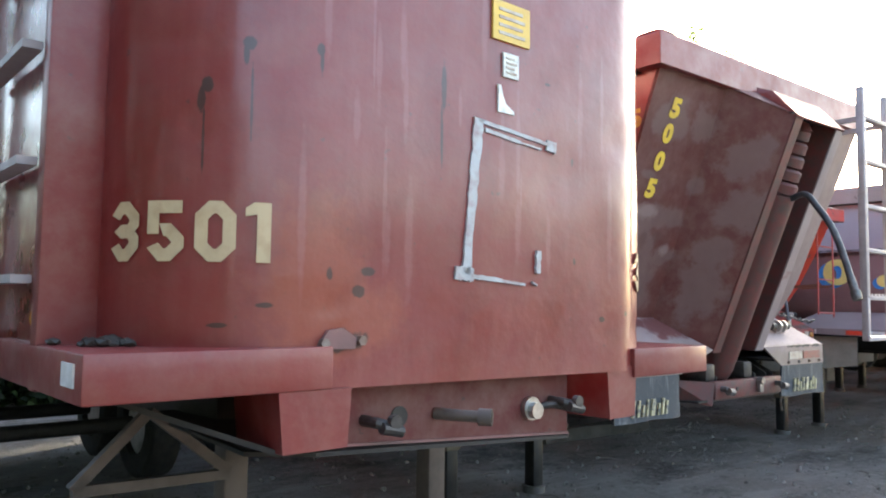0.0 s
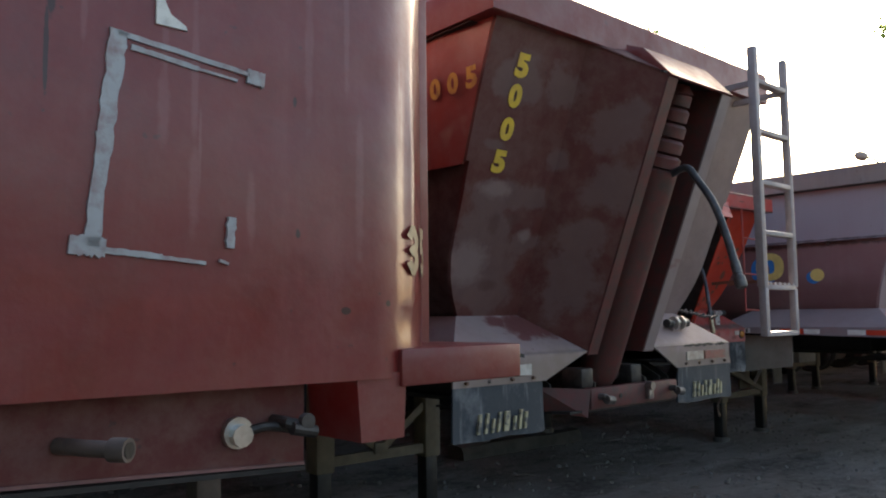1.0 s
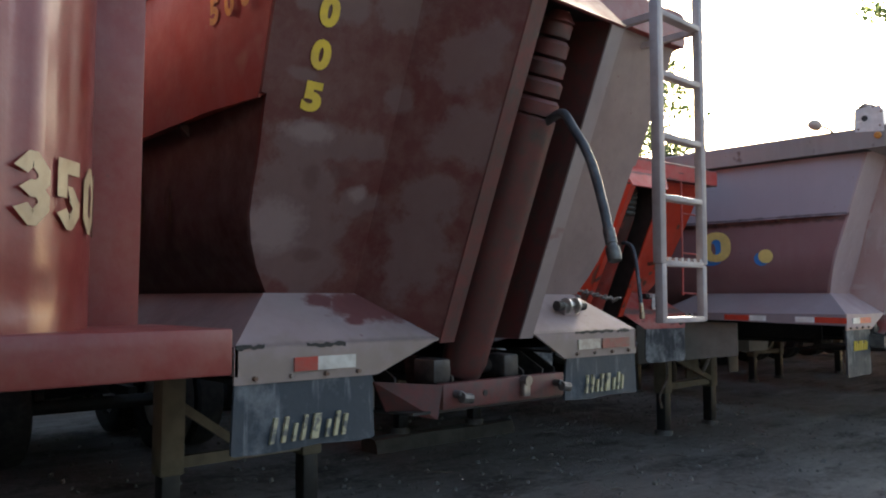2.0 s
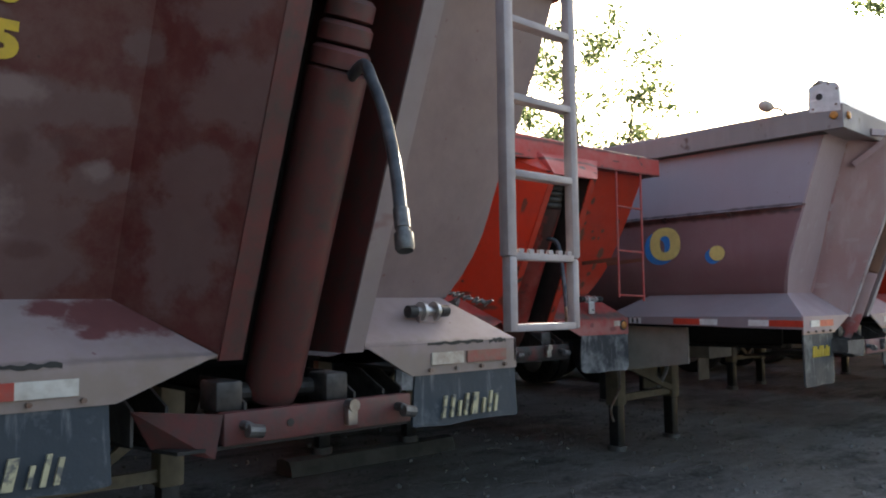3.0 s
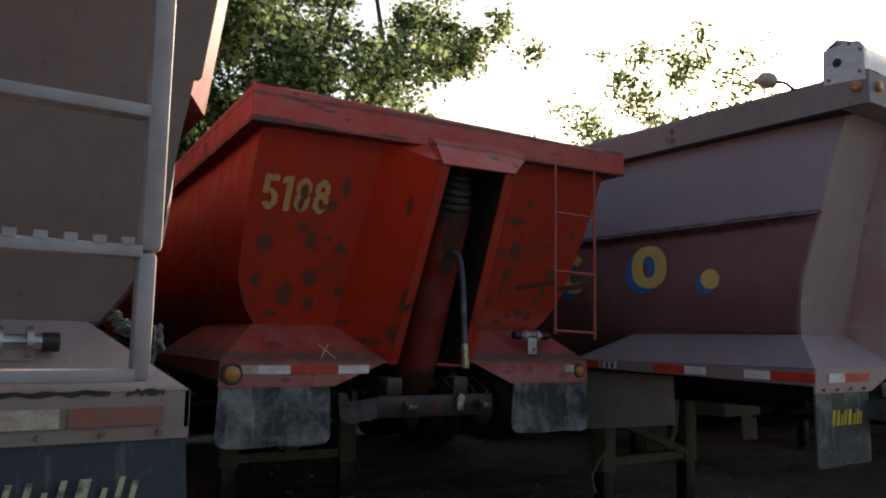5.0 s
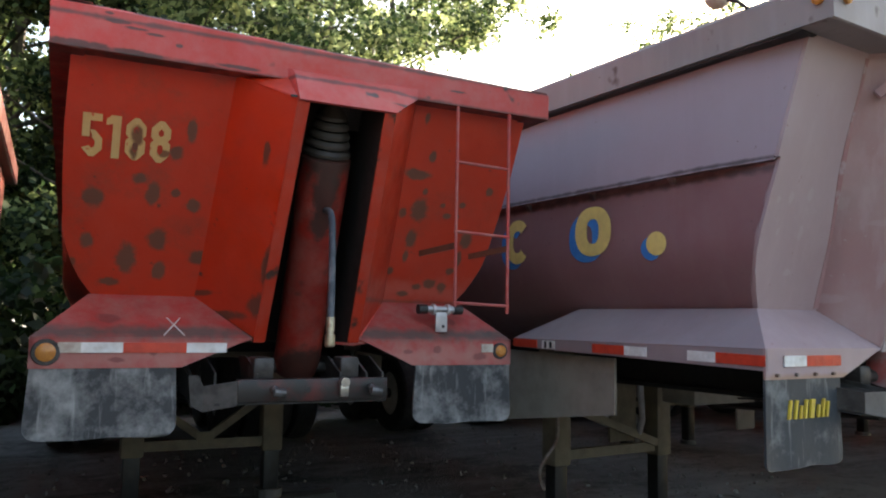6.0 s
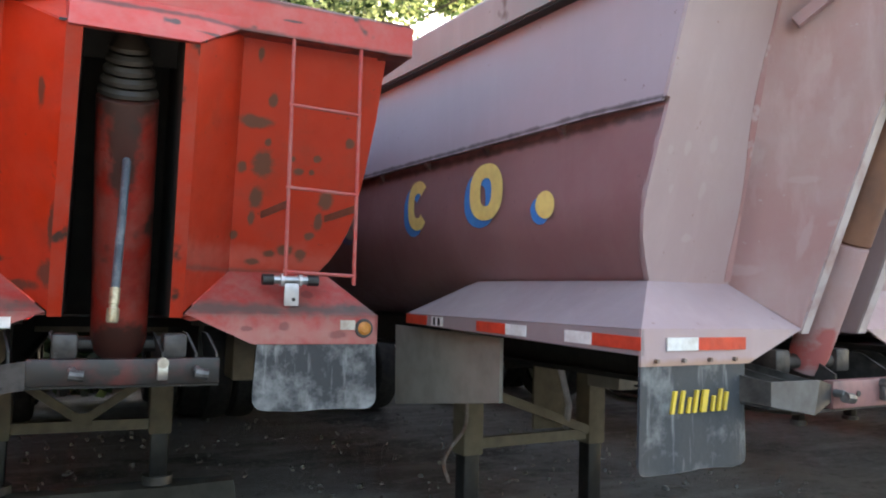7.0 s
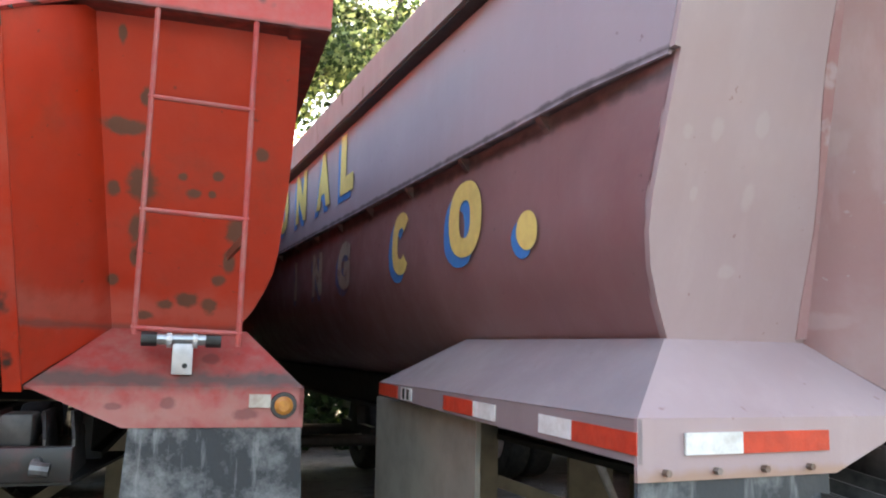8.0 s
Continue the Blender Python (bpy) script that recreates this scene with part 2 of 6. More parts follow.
M_ORANGE_SPOTTED = painted("paint_orange_red_spotted", (0.499, 0.0272, 0.004), (0.456, 0.0288, 0.0072), (0.055, 0.03, 0.022), rough=0.45, streak=0.05, wear=(0.72, 0.75), wear_scale=6.5, wave=0.35, dust=0.06, spots=RUST_RIGHT, grime=0.35, coat=0.3, bands=((1.62, 0.07, 0.45, (0.44, 0.13, 0.1)), (1.565, 0.015, 0.6, (0.12, 0.06, 0.05))))
M_ORANGE_WEDGE = painted("paint_orange_red_grimy", (0.516, 0.0288, 0.004), (0.464, 0.0272, 0.0056), (0.1, 0.04, 0.03), rough=0.42, streak=0.05, wear=(0.72, 0.75), wear_scale=5.0, wave=0.4, dust=0.06,
                         spots=[(-0.25, 1.52, 0.045, 0.05), (-0.24, 1.7, 0.02, 0.09), (-0.4, 1.47, 0.1, 0.025), (-0.3, 2.2, 0.012, 0.05), (-0.5, 1.58, 0.08, 0.015)], spot_colour=(0.09, 0.045, 0.03), grime=0.3, coat=0.3)
M_ORANGE_EDGE = painted("paint_orange_red_greasy_edge", (0.464, 0.0256, 0.0048), (0.387, 0.0224, 0.0056), (0.05, 0.025, 0.018), rough=0.4, streak=0.0, wear=(0.63, 0.7), wear_scale=7.0, wave=0.3, dust=0.2)
GREASE = (0.03, 0.02, 0.016)
M_RAM_ORANGE = painted("greasy_orange_ram", (0.29, 0.013, 0.006), (0.12, 0.01, 0.007), GREASE, rough=0.35, streak=0.0, wear=(0.6, 0.68), wear_scale=5.0, dust=0.3,
                       spots=[(0.0, 2.2, 0.12, 0.09), (0.0, 2.05, 0.06, 0.17), (0.0, 1.93, 0.05, 0.1), (0.03, 1.22, 0.14, 0.1)], spot_colour=GREASE)
M_ORANGE_CLEAN = painted("paint_orange_red_clean", (0.499, 0.0272, 0.004), (0.464, 0.0288, 0.0064), (0.08, 0.04, 0.03), rough=0.45, streak=0.05, wear=(0.72, 0.74), wear_scale=6.0, wave=0.35, dust=0.1)
M_PINK_RED = painted("paint_sun_bleached_red", (0.4, 0.044, 0.037), (0.36, 0.031, 0.025), (0.07, 0.045, 0.04), rough=0.5, streak=0.15, wear=(0.67, 0.7), wear_scale=4.0, dust=0.55,
                     bands=((1.387, 0.036, 0.9, (0.1, 0.075, 0.065)), (1.275, 0.07, 0.5, (0.42, 0.22, 0.19))),
                     spots=[(0.72, 1.31, 0.025, 0.02), (0.98, 1.275, 0.045, 0.02), (0.55, 1.3, 0.03, 0.012), (-0.7, 1.3, 0.02, 0.015), (-0.85, 1.265, 0.035, 0.012), (0.85, 1.46, 0.03, 0.02), (-0.9, 1.45, 0.05, 0.02)], spot_colour=(0.17, 0.045, 0.04), spot_mix=0.7, grime=0.35)
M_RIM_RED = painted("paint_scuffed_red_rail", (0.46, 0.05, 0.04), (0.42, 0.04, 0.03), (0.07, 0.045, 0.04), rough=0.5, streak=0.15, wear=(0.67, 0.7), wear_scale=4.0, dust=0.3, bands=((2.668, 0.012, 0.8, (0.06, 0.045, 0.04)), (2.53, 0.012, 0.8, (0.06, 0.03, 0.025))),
                    spots=[(-0.95, 2.66, 0.06, 0.009), (-0.87, 2.643, 0.05, 0.008), (-0.8, 2.63, 0.035, 0.007), (-0.98, 2.69, 0.02, 0.006), (-1.1, 2.545, 0.12, 0.016), (-0.85, 2.54, 0.14, 0.013), (-0.7, 2.6, 0.014, 0.008), (0.62, 2.6, 0.05, 0.006), (-0.45, 2.548, 0.1, 0.009), (0.3, 2.46, 0.06, 0.008)]
                    + [(u, 2.668 + 0.0213 * (1.16 - u), 0.13, 0.007) for u in (-1.1, -0.75, -0.5, -0.2, 0.05, 0.3, 0.6, 0.85)], spot_colour=(0.05, 0.035, 0.03))
M_MAUVE = painted("paint_mauve_grey", (0.36, 0.245, 0.25), (0.39, 0.285, 0.29), (0.24, 0.12, 0.12), rough=0.42, fade=(0.35, 0.72), streak=0.18, wear=(0.74, 0.8), wave=0.4, dust=0.1, coat=0.15, bands=((1.233, 0.02, 0.6, (0.36, 0.19, 0.1)),), spots=[(-0.985, 2.08, 0.018, 0.022), (-0.894, 2.095, 0.02, 0.03), (-0.75, 2.12, 0.022, 0.03), (-0.75, 1.94, 0.02, 0.04), (-0.93, 1.93, 0.012, 0.02), (-0.77, 1.74, 0.03, 0.02)], spot_colour=(0.44, 0.36, 0.355), grime=0.2, spot_mix=0.35)
M_MAUVE_RIM = painted("paint_dirty_mauve_rail", (0.225, 0.185, 0.182), (0.27, 0.225, 0.22), (0.12, 0.075, 0.065), rough=0.55, streak=0.25, wear=(0.66, 0.72), wear_scale=5.0, wave=0.4, dust=0.35)
M_MAUVE_PINK = painted("paint_mauve_pink", (0.35, 0.19, 0.19), (0.385, 0.275, 0.275), (0.42, 0.35, 0.34), rough=0.48, streak=0.45, wear=(0.69, 0.75), wave=0.4, dust=0.15,
                        spots=[(-0.33, 2.25, 0.02, 0.07), (-0.36, 2.0, 0.05, 0.015), (-0.42, 1.62, 0.06, 0.025), (-0.42, 2.45, 0.02, 0.04), (-0.3, 1.75, 0.012, 0.08), (-0.5, 2.1, 0.02, 0.03)], spot_colour=(0.4, 0.28, 0.275), spot_mix=0.6)
M_MAUVE_RED = painted("paint_mauve_red_worn", (0.35, 0.19, 0.19), (0.3, 0.13, 0.13), (0.38, 0.27, 0.27), rough=0.48, fade=(0.4, 0.55), streak=0.3, wear=(0.55, 0.62), wear_scale=9.0, wave=0.3)
# bluer than the front paint: blue sky light put into the colour
M_MAUVE_FLANK = painted("paint_mauve_flank_sky_tint", (0.335, 0.262, 0.298), (0.365, 0.293, 0.33), (0.22, 0.14, 0.15), rough=0.62, fade=(0.35, 0.72), streak=0.1, wear=(0.76, 0.8), wave=0.4, dust=0.12, coat=0.0, bands=((2.266, 0.012, 0.8, (0.06, 0.045, 0.045)),))
M_MAUVE_FLANK.node_tree.nodes["Principled BSDF"].inputs["Specular IOR Level"].default_value = 0.2
M_RAM_MAUVE = painted("mauve_ram_with_red_foot", (0.35, 0.19, 0.19), (0.385, 0.275, 0.275), (0.42, 0.35, 0.34), rough=0.48, streak=0.45, wear=(0.69, 0.75), wave=0.4, dust=0.15, spots=[(-0.05, 1.25, 0.12, 0.07), (-0.08, 1.33, 0.05, 0.04)], spot_colour=(0.36, 0.05, 0.045), spot_mix=0.75)
# dark bands at the fold, here and above: soot marks plus painted shade
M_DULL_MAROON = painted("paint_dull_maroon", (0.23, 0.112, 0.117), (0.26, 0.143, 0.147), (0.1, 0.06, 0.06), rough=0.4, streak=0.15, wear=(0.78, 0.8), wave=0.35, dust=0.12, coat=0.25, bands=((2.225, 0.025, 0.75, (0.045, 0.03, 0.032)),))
M_SILL = painted("paint_mauve_sill", (0.26, 0.195, 0.205), (0.3, 0.235, 0.24), (0.15, 0.08, 0.08), rough=0.42, streak=0.15, wear=(0.77, 0.8), dust=0.2, coat=0.15)
M_CHASSIS = plain("chassis_dull_red", (0.14, 0.035, 0.032), (0.07, 0.045, 0.04), rough=0.6)
M_BEAM = plain("grimy_red_crossmember", (0.1, 0.018, 0.016), (0.02, 0.017, 0.016), rough=0.45, scale=6, lo=0.34, hi=0.52)
M_GREASE = plain("brown_grease", (0.04, 0.031, 0.024), (0.02, 0.016, 0.013), rough=0.5, scale=10)
M_RUST_BROWN = plain("rust_brown_ram", (0.2, 0.085, 0.05), (0.13, 0.06, 0.042), rough=0.55, scale=7)
M_LADDER = plain("pale_mauve_ladder_paint", (0.4, 0.345, 0.345), (0.3, 0.25, 0.25), rough=0.55, scale=10)
M_EDGE = plain("worn_pale_edge", (0.5, 0.43, 0.42), (0.34, 0.22, 0.21), rough=0.5, scale=8, lo=0.45, hi=0.7)
M_TRAY = plain("grey_tray_steel", (0.15, 0.145, 0.142), (0.085, 0.074, 0.07), rough=0.5, metal=0.2, scale=8)
M_GEAR_DARK = plain("dull_brown_gear", (0.13, 0.1, 0.085), (0.07, 0.055, 0.048), rough=0.6, scale=9)
M_KHAKI = plain("khaki_paint", (0.21, 0.175, 0.12), (0.14, 0.115, 0.08), rough=0.6, scale=9)
M_PANEL = plain("grey_khaki_panel", (0.3, 0.265, 0.22), (0.22, 0.195, 0.165), rough=0.6, scale=7)
M_DARK = plain("near_black_steel", (0.014, 0.013, 0.012), (0.03, 0.026, 0.024), rough=0.65)
M_BLACK = plain("black_steel", (0.012, 0.012, 0.013), (0.03, 0.028, 0.027), rough=0.45)
M_STEEL = plain("bare_steel", (0.55, 0.54, 0.52), (0.32, 0.3, 0.28), rough=0.3, metal=0.9)
M_DULL_STEEL = plain("dull_greasy_steel", (0.17, 0.165, 0.16), (0.05, 0.046, 0.043), rough=0.5, metal=0.6, scale=20)
M_BEAM_PINK = plain("faded_pink_crossmember", (0.26, 0.115, 0.108), (0.13, 0.075, 0.07), rough=0.55, scale=7)
M_BLOCK = plain("greasy_grey_iron", (0.075, 0.068, 0.065), (0.022, 0.02, 0.019), rough=0.5, metal=0.4)
M_GALV = plain("dull_aluminium", (0.62, 0.6, 0.6), (0.45, 0.43, 0.43), rough=0.4, metal=0.35)
M_RUST = plain("rusty_bolt", (0.16, 0.08, 0.05), (0.3, 0.27, 0.25), rough=0.6, metal=0.3)
M_BRASS = plain("brass_fitting", (0.45, 0.38, 0.26), (0.25, 0.2, 0.14), rough=0.4, metal=0.7, scale=40)
M_HOSE = plain("rubber_hose", (0.03, 0.033, 0.038), (0.09, 0.095, 0.1), rough=0.45)
M_TYRE = plain("tyre_rubber", (0.015, 0.015, 0.016), (0.04, 0.038, 0.036), rough=0.85)
M_AMBER = plain("amber_lens", (0.6, 0.25, 0.05), (0.42, 0.15, 0.04), rough=0.25, scale=40)
M_TAPE_W = plain("white_reflective_tape", (0.78, 0.76, 0.74), (0.6, 0.56, 0.52), rough=0.3, scale=30)
M_TAPE_R = plain("red_reflective_tape", (0.62, 0.06, 0.03), (0.5, 0.045, 0.025), rough=0.3, scale=30)
M_TAPE_RED_OLD = plain("faded_red_tape", (0.3, 0.09, 0.07), (0.22, 0.13, 0.1), rough=0.5, scale=20)
M_TAPE_RED_DULL = plain("dull_red_tape", (0.42, 0.045, 0.03), (0.3, 0.08, 0.06), rough=0.45, scale=20)
M_TAPE_DIRTY = plain("dirty_white_tape", (0.6, 0.57, 0.52), (0.42, 0.38, 0.33), rough=0.45, scale=18)
M_TAPE_OLD = plain("faded_reflective_tape", (0.55, 0.5, 0.42), (0.35, 0.25, 0.2), rough=0.5, scale=20)
M_DUCT = plain("silver_duct_tape", (0.4, 0.42, 0.44), (0.28, 0.21, 0.21), rough=0.45, scale=24, lo=0.45, hi=0.7)
M_STICKER_Y = plain("yellow_sticker", (0.75, 0.5, 0.08), (0.62, 0.4, 0.08), rough=0.4, scale=12)
M_STICKER_W = plain("white_sticker", (0.75, 0.76, 0.72), (0.5, 0.5, 0.47), rough=0.4, scale=40)
M_DIGITS = painted("flaked_tan_digits", (0.6, 0.42, 0.17), (0.5, 0.32, 0.12), (0.5, 0.04, 0.012), rough=0.5, streak=0.1, wear=(0.68, 0.71), wear_scale=14.0, wave=0.2, dust=0.1, spots=[(-0.83, 2.25, 0.024, 0.042), (-0.838, 2.185, 0.018, 0.035), (-0.71, 2.19, 0.03, 0.016)], spot_colour=(0.12, 0.04, 0.02))
M_YELLOW = plain("yellow_lettering", (0.72, 0.5, 0.05), (0.6, 0.4, 0.07), rough=0.5, scale=20)
M_PALE_YELLOW = plain("pale_yellow_lettering", (0.78, 0.6, 0.2), (0.68, 0.5, 0.18), rough=0.45, scale=20)
M_GHOST = plain("worn_off_lettering", (0.5, 0.09, 0.03), (0.52, 0.03, 0.01), rough=0.5, scale=9, lo=0.42, hi=0.58)
M_WORN_YELLOW = plain("worn_yellow_lettering", (0.6, 0.36, 0.05), (0.35, 0.15, 0.05), rough=0.5, scale=16, lo=0.5, hi=0.72)
M_OLD_YELLOW = plain("rubbed_off_yellow", (0.12, 0.07, 0.02), (0.05, 0.018, 0.016), rough=0.6, scale=12, lo=0.4, hi=0.6)
M_RUBBED_LETTER = plain("rubbed_lettering", (0.4, 0.34, 0.27), (0.22, 0.13, 0.12), rough=0.5, scale=13, lo=0.5, hi=0.72)
M_RUBBED_SHADE = plain("rubbed_letter_shade", (0.09, 0.12, 0.26), (0.19, 0.1, 0.105), rough=0.5, scale=13, lo=0.46, hi=0.66)
M_BLUE = plain("blue_lettering_shade", (0.03, 0.2, 0.55), (0.05, 0.24, 0.55), rough=0.45, scale=20)
M_MARK = plain("worn_pale_marking", (0.5, 0.45, 0.28), (0.13, 0.13, 0.12), rough=0.55, scale=26, lo=0.48, hi=0.6)
M_TAN = plain("tan_lettering", (0.5, 0.37, 0.22), (0.4, 0.27, 0.15), rough=0.5, scale=18, lo=0.45, hi=0.75)


def flap_rubber(name, dark, pale, amount):
    m, n, l, b = material(name, 0.6)
    v = coords(n, l)
    drop = coords(n, l, (6.0, 6.0, 0.7))
    c = mixed(n, l, speckle(n, l, v, 4.0, 0.62 - amount, 0.86 - amount, detail=7, rough=0.7), dark, pale)
    c = mixed(n, l, scaled(n, l, speckle(n, l, drop, 4.0, 0.56, 0.7, detail=6), 0.5), c, tuple(1.25 * x for x in pale))
    l.new(c, b.inputs["Base Color"])
    bumped(n, l, b, speckle(n, l, v, 12.0, 0.2, 0.8, detail=6), 0.4, 0.006)
    return m


M_FLAP = flap_rubber("dusty_mud_flap_rubber", (0.035, 0.037, 0.04), (0.31, 0.31, 0.3), 0.18)
M_FLAP_BLUE = flap_rubber("blue_black_mud_flap_rubber", (0.03, 0.042, 0.055), (0.2, 0.215, 0.23), 0.1)
M_FLAP_STREAKED = flap_rubber("streaked_mud_flap_rubber", (0.03, 0.036, 0.042), (0.24, 0.25, 0.25), 0.1)
M_FLAP_CURTAIN = flap_rubber("blue_grey_rubber_curtain", (0.045, 0.075, 0.1), (0.08, 0.11, 0.135), 0.2)


def ground_material():
    m, n, l, b = material("packed_dirt_and_gravel", 0.9)
    v = coords(n, l)
    rut = coords(n, l, (0.35, 1.6, 1.0))
    c = mixed(n, l, speckle(n, l, v, 0.5, 0.35, 0.65, detail=8, rough=0.7), (0.185, 0.172, 0.156), (0.32, 0.3, 0.273))
    c = mixed(n, l, scaled(n, l, speckle(n, l, rut, 1.6, 0.5, 0.66, detail=7, rough=0.7), 0.75), c, (0.41, 0.384, 0.352))
    c = mixed(n, l, speckle(n, l, coords(n, l, (0.6, 1.0, 1.0)), 0.8, 0.52, 0.62, detail=9, rough=0.72), c, (0.085, 0.078, 0.07))
    c = mixed(n, l, speckle(n, l, v, 5.0, 0.53, 0.72, detail=10, rough=0.8), c, (0.06, 0.056, 0.05))
    c = mixed(n, l, scaled(n, l, speckle(n, l, v, 16.0, 0.52, 0.66, detail=7, rough=0.75), 0.85), c, (0.34, 0.32, 0.295))
    c = mixed(n, l, speckle(n, l, v, 60.0, 0.64, 0.7, detail=3), c, (0.42, 0.4, 0.375))
    l.new(c, b.inputs["Base Color"])
    bumped(n, l, b, speckle(n, l, v, 12.0, 0.2, 0.8, detail=10, rough=0.8), 1.0, 0.07)
    return m


M_GROUND = ground_material()
M_TIMBER = plain("weathered_timber", (0.1, 0.09, 0.077), (0.05, 0.044, 0.037), rough=0.85, scale=5)
M_TWIG = plain("dry_twig", (0.17, 0.145, 0.12), (0.1, 0.085, 0.07), rough=0.85)
M_STONE = plain("grey_stone", (0.2, 0.188, 0.172), (0.1, 0.094, 0.086), rough=0.85, scale=30)


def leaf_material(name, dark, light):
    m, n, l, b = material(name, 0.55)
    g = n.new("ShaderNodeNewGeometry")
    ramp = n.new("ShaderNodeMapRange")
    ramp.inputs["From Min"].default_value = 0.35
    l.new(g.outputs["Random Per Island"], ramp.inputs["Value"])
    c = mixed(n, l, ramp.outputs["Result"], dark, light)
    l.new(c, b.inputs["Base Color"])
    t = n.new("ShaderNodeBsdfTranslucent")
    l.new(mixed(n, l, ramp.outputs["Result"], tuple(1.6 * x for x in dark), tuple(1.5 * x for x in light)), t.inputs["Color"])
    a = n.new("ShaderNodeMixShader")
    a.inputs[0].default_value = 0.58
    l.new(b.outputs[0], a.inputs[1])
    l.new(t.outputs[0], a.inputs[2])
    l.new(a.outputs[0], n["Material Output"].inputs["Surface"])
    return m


M_LEAF = leaf_material("poplar_leaves", (0.03, 0.052, 0.018), (0.37, 0.43, 0.19))
# darker copy of the poplar leaves, with the left trees' shade in it
M_LEAF_SHADED = leaf_material("shaded_poplar_leaves", (0.02, 0.038, 0.013), (0.27, 0.32, 0.12))
# hedge leaves far darker than the trees': deep shade put into the colour
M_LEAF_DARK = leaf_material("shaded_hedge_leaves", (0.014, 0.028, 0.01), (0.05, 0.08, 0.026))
M_GRASS = leaf_material("grass_blades", (0.07, 0.12, 0.03), (0.25, 0.3, 0.09))
M_BARK = plain("bark", (0.11, 0.085, 0.065), (0.05, 0.04, 0.032), rough=0.9, scale=10, bump=0.8)


# ---------------- building helpers ----------------
def part(name, bm, mat, parent=None, label="", smooth=30):
    bmesh.ops.recalc_face_normals(bm, faces=bm.faces)
    me = bpy.data.meshes.new(name)
    bm.to_mesh(me)
    bm.free()
    me.shade_smooth()
    me.set_sharp_from_angle(angle=radians(smooth))
    me.materials.append(mat)
    ob = new(name, me)
    if parent:
        ob.parent = parent
    return tagged(ob, label)


def box(bm, lo, hi, bevel=0.0):
    r = bmesh.ops.create_cube(bm, size=1)
    for v in r["verts"]:
        v.co = Vector([lo[i] + (v.co[i] + 0.5) * (hi[i] - lo[i]) for i in range(3)])
    if bevel:
        edges = list({e for v in r["verts"] for e in v.link_edges})
        bmesh.ops.bevel(bm, geom=edges, offset=bevel, segments=2, affect="EDGES", profile=0.5)
    return bm


def solid(bm, outline, shift):
    """A plate: a planar outline of 3D points and its copy moved by shift, joined round the edge."""
    a = [bm.verts.new(p) for p in outline]
    b = [bm.verts.new(Vector(p) + Vector(shift)) for p in outline]
    bm.faces.new(a)
    bm.faces.new(b[::-1])
    for i in range(len(a)):
        j = (i + 1) % len(a)
        bm.faces.new((a[i], b[i], b[j], a[j]))
    return bm


def sheet(bm, rows, shift):
    """A bent plate: a grid of points, given a thickness by shift."""
    top = [[bm.verts.new(p) for p in row] for row in rows]
    low = [[bm.verts.new(Vector(p) + Vector(shift)) for p in row] for row in rows]
    h, w = len(rows), len(rows[0])
    for i in range(h - 1):
        for j in range(w - 1):
            bm.faces.new((top[i][j], top[i][j + 1], top[i + 1][j + 1], top[i + 1][j]))
            bm.faces.new((low[i][j], low[i + 1][j], low[i + 1][j + 1], low[i][j + 1]))
    rim = [(0, j) for j in range(w)] + [(i, w - 1) for i in range(1, h)] + [(h - 1, j) for j in range(w - 2, -1, -1)] + [(i, 0) for i in range(h - 2, 0, -1)]
    for (a, b), (c, d) in zip(rim, rim[1:] + rim[:1]):
        bm.faces.new((top[a][b], low[a][b], low[c][d], top[c][d]))
    return bm


def tube(bm, points, radius, sides=10, closed=True):
    """A round bar along points; radius may be one number or one for each point."""
    pts = [Vector(p) for p in points]
    radii = radius if isinstance(radius, (list, tuple)) else [radius] * len(pts)
    rings, up = [], None
    for i, p in enumerate(pts):
        d = (pts[min(i + 1, len(pts) - 1)] - pts[max(i - 1, 0)]).normalized()
        if up is None:
            up = Vector((0, 0, 1)) if abs(d.z) < 0.9 else Vector((1, 0, 0))
        side = d.cross(up).normalized()
        up = side.cross(d).normalized()
        rings.append([bm.verts.new(p + radii[i] * (math.cos(2 * math.pi * k / sides) * side + math.sin(2 * math.pi * k / sides) * up)) for k in range(sides)])
    for a, b in zip(rings, rings[1:]):
        for k in range(sides):
            bm.faces.new((a[k], a[(k + 1) % sides], b[(k + 1) % sides], b[k]))
    if closed:
        bm.faces.new(rings[0][::-1])
        bm.faces.new(rings[-1])
    return bm


def bar(bm, a, b, width, depth, up=(0, 0, 1)):
    """A square bar from a to b."""
    a, b = Vector(a), Vector(b)
    d = (b - a).normalized()
    s = d.cross(Vector(up))
    s = (s if s.length > 1e-4 else d.cross(Vector((0, 1, 0)))).normalized()
    n = s.cross(d)
    q = [a + x * s * width / 2 + y * n * depth / 2 for x, y in ((-1, -1), (1, -1), (1, 1), (-1, 1))]
    return solid(bm, q, b - a)


def smooth_line(points, steps=6):
    """A Catmull-Rom line through points."""
    p = [Vector(x) for x in points]
    p = [2 * p[0] - p[1]] + p + [2 * p[-1] - p[-2]]
    out = []
    for i in range(1, len(p) - 2):
        for k in range(steps):
            t = k / steps
            out.append(0.5 * (2 * p[i] + (p[i + 1] - p[i - 1]) * t + (2 * p[i - 1] - 5 * p[i] + 4 * p[i + 1] - p[i + 2]) * t * t + (3 * p[i] - p[i - 1] - 3 * p[i + 1] + p[i + 2]) * t ** 3))
    return out + [p[-2]]


def between(table, z):
    """Straight interpolation in rows of (z, value)."""
    return float(np.interp(z, [r[0] for r in table], [r[1] for r in table]))


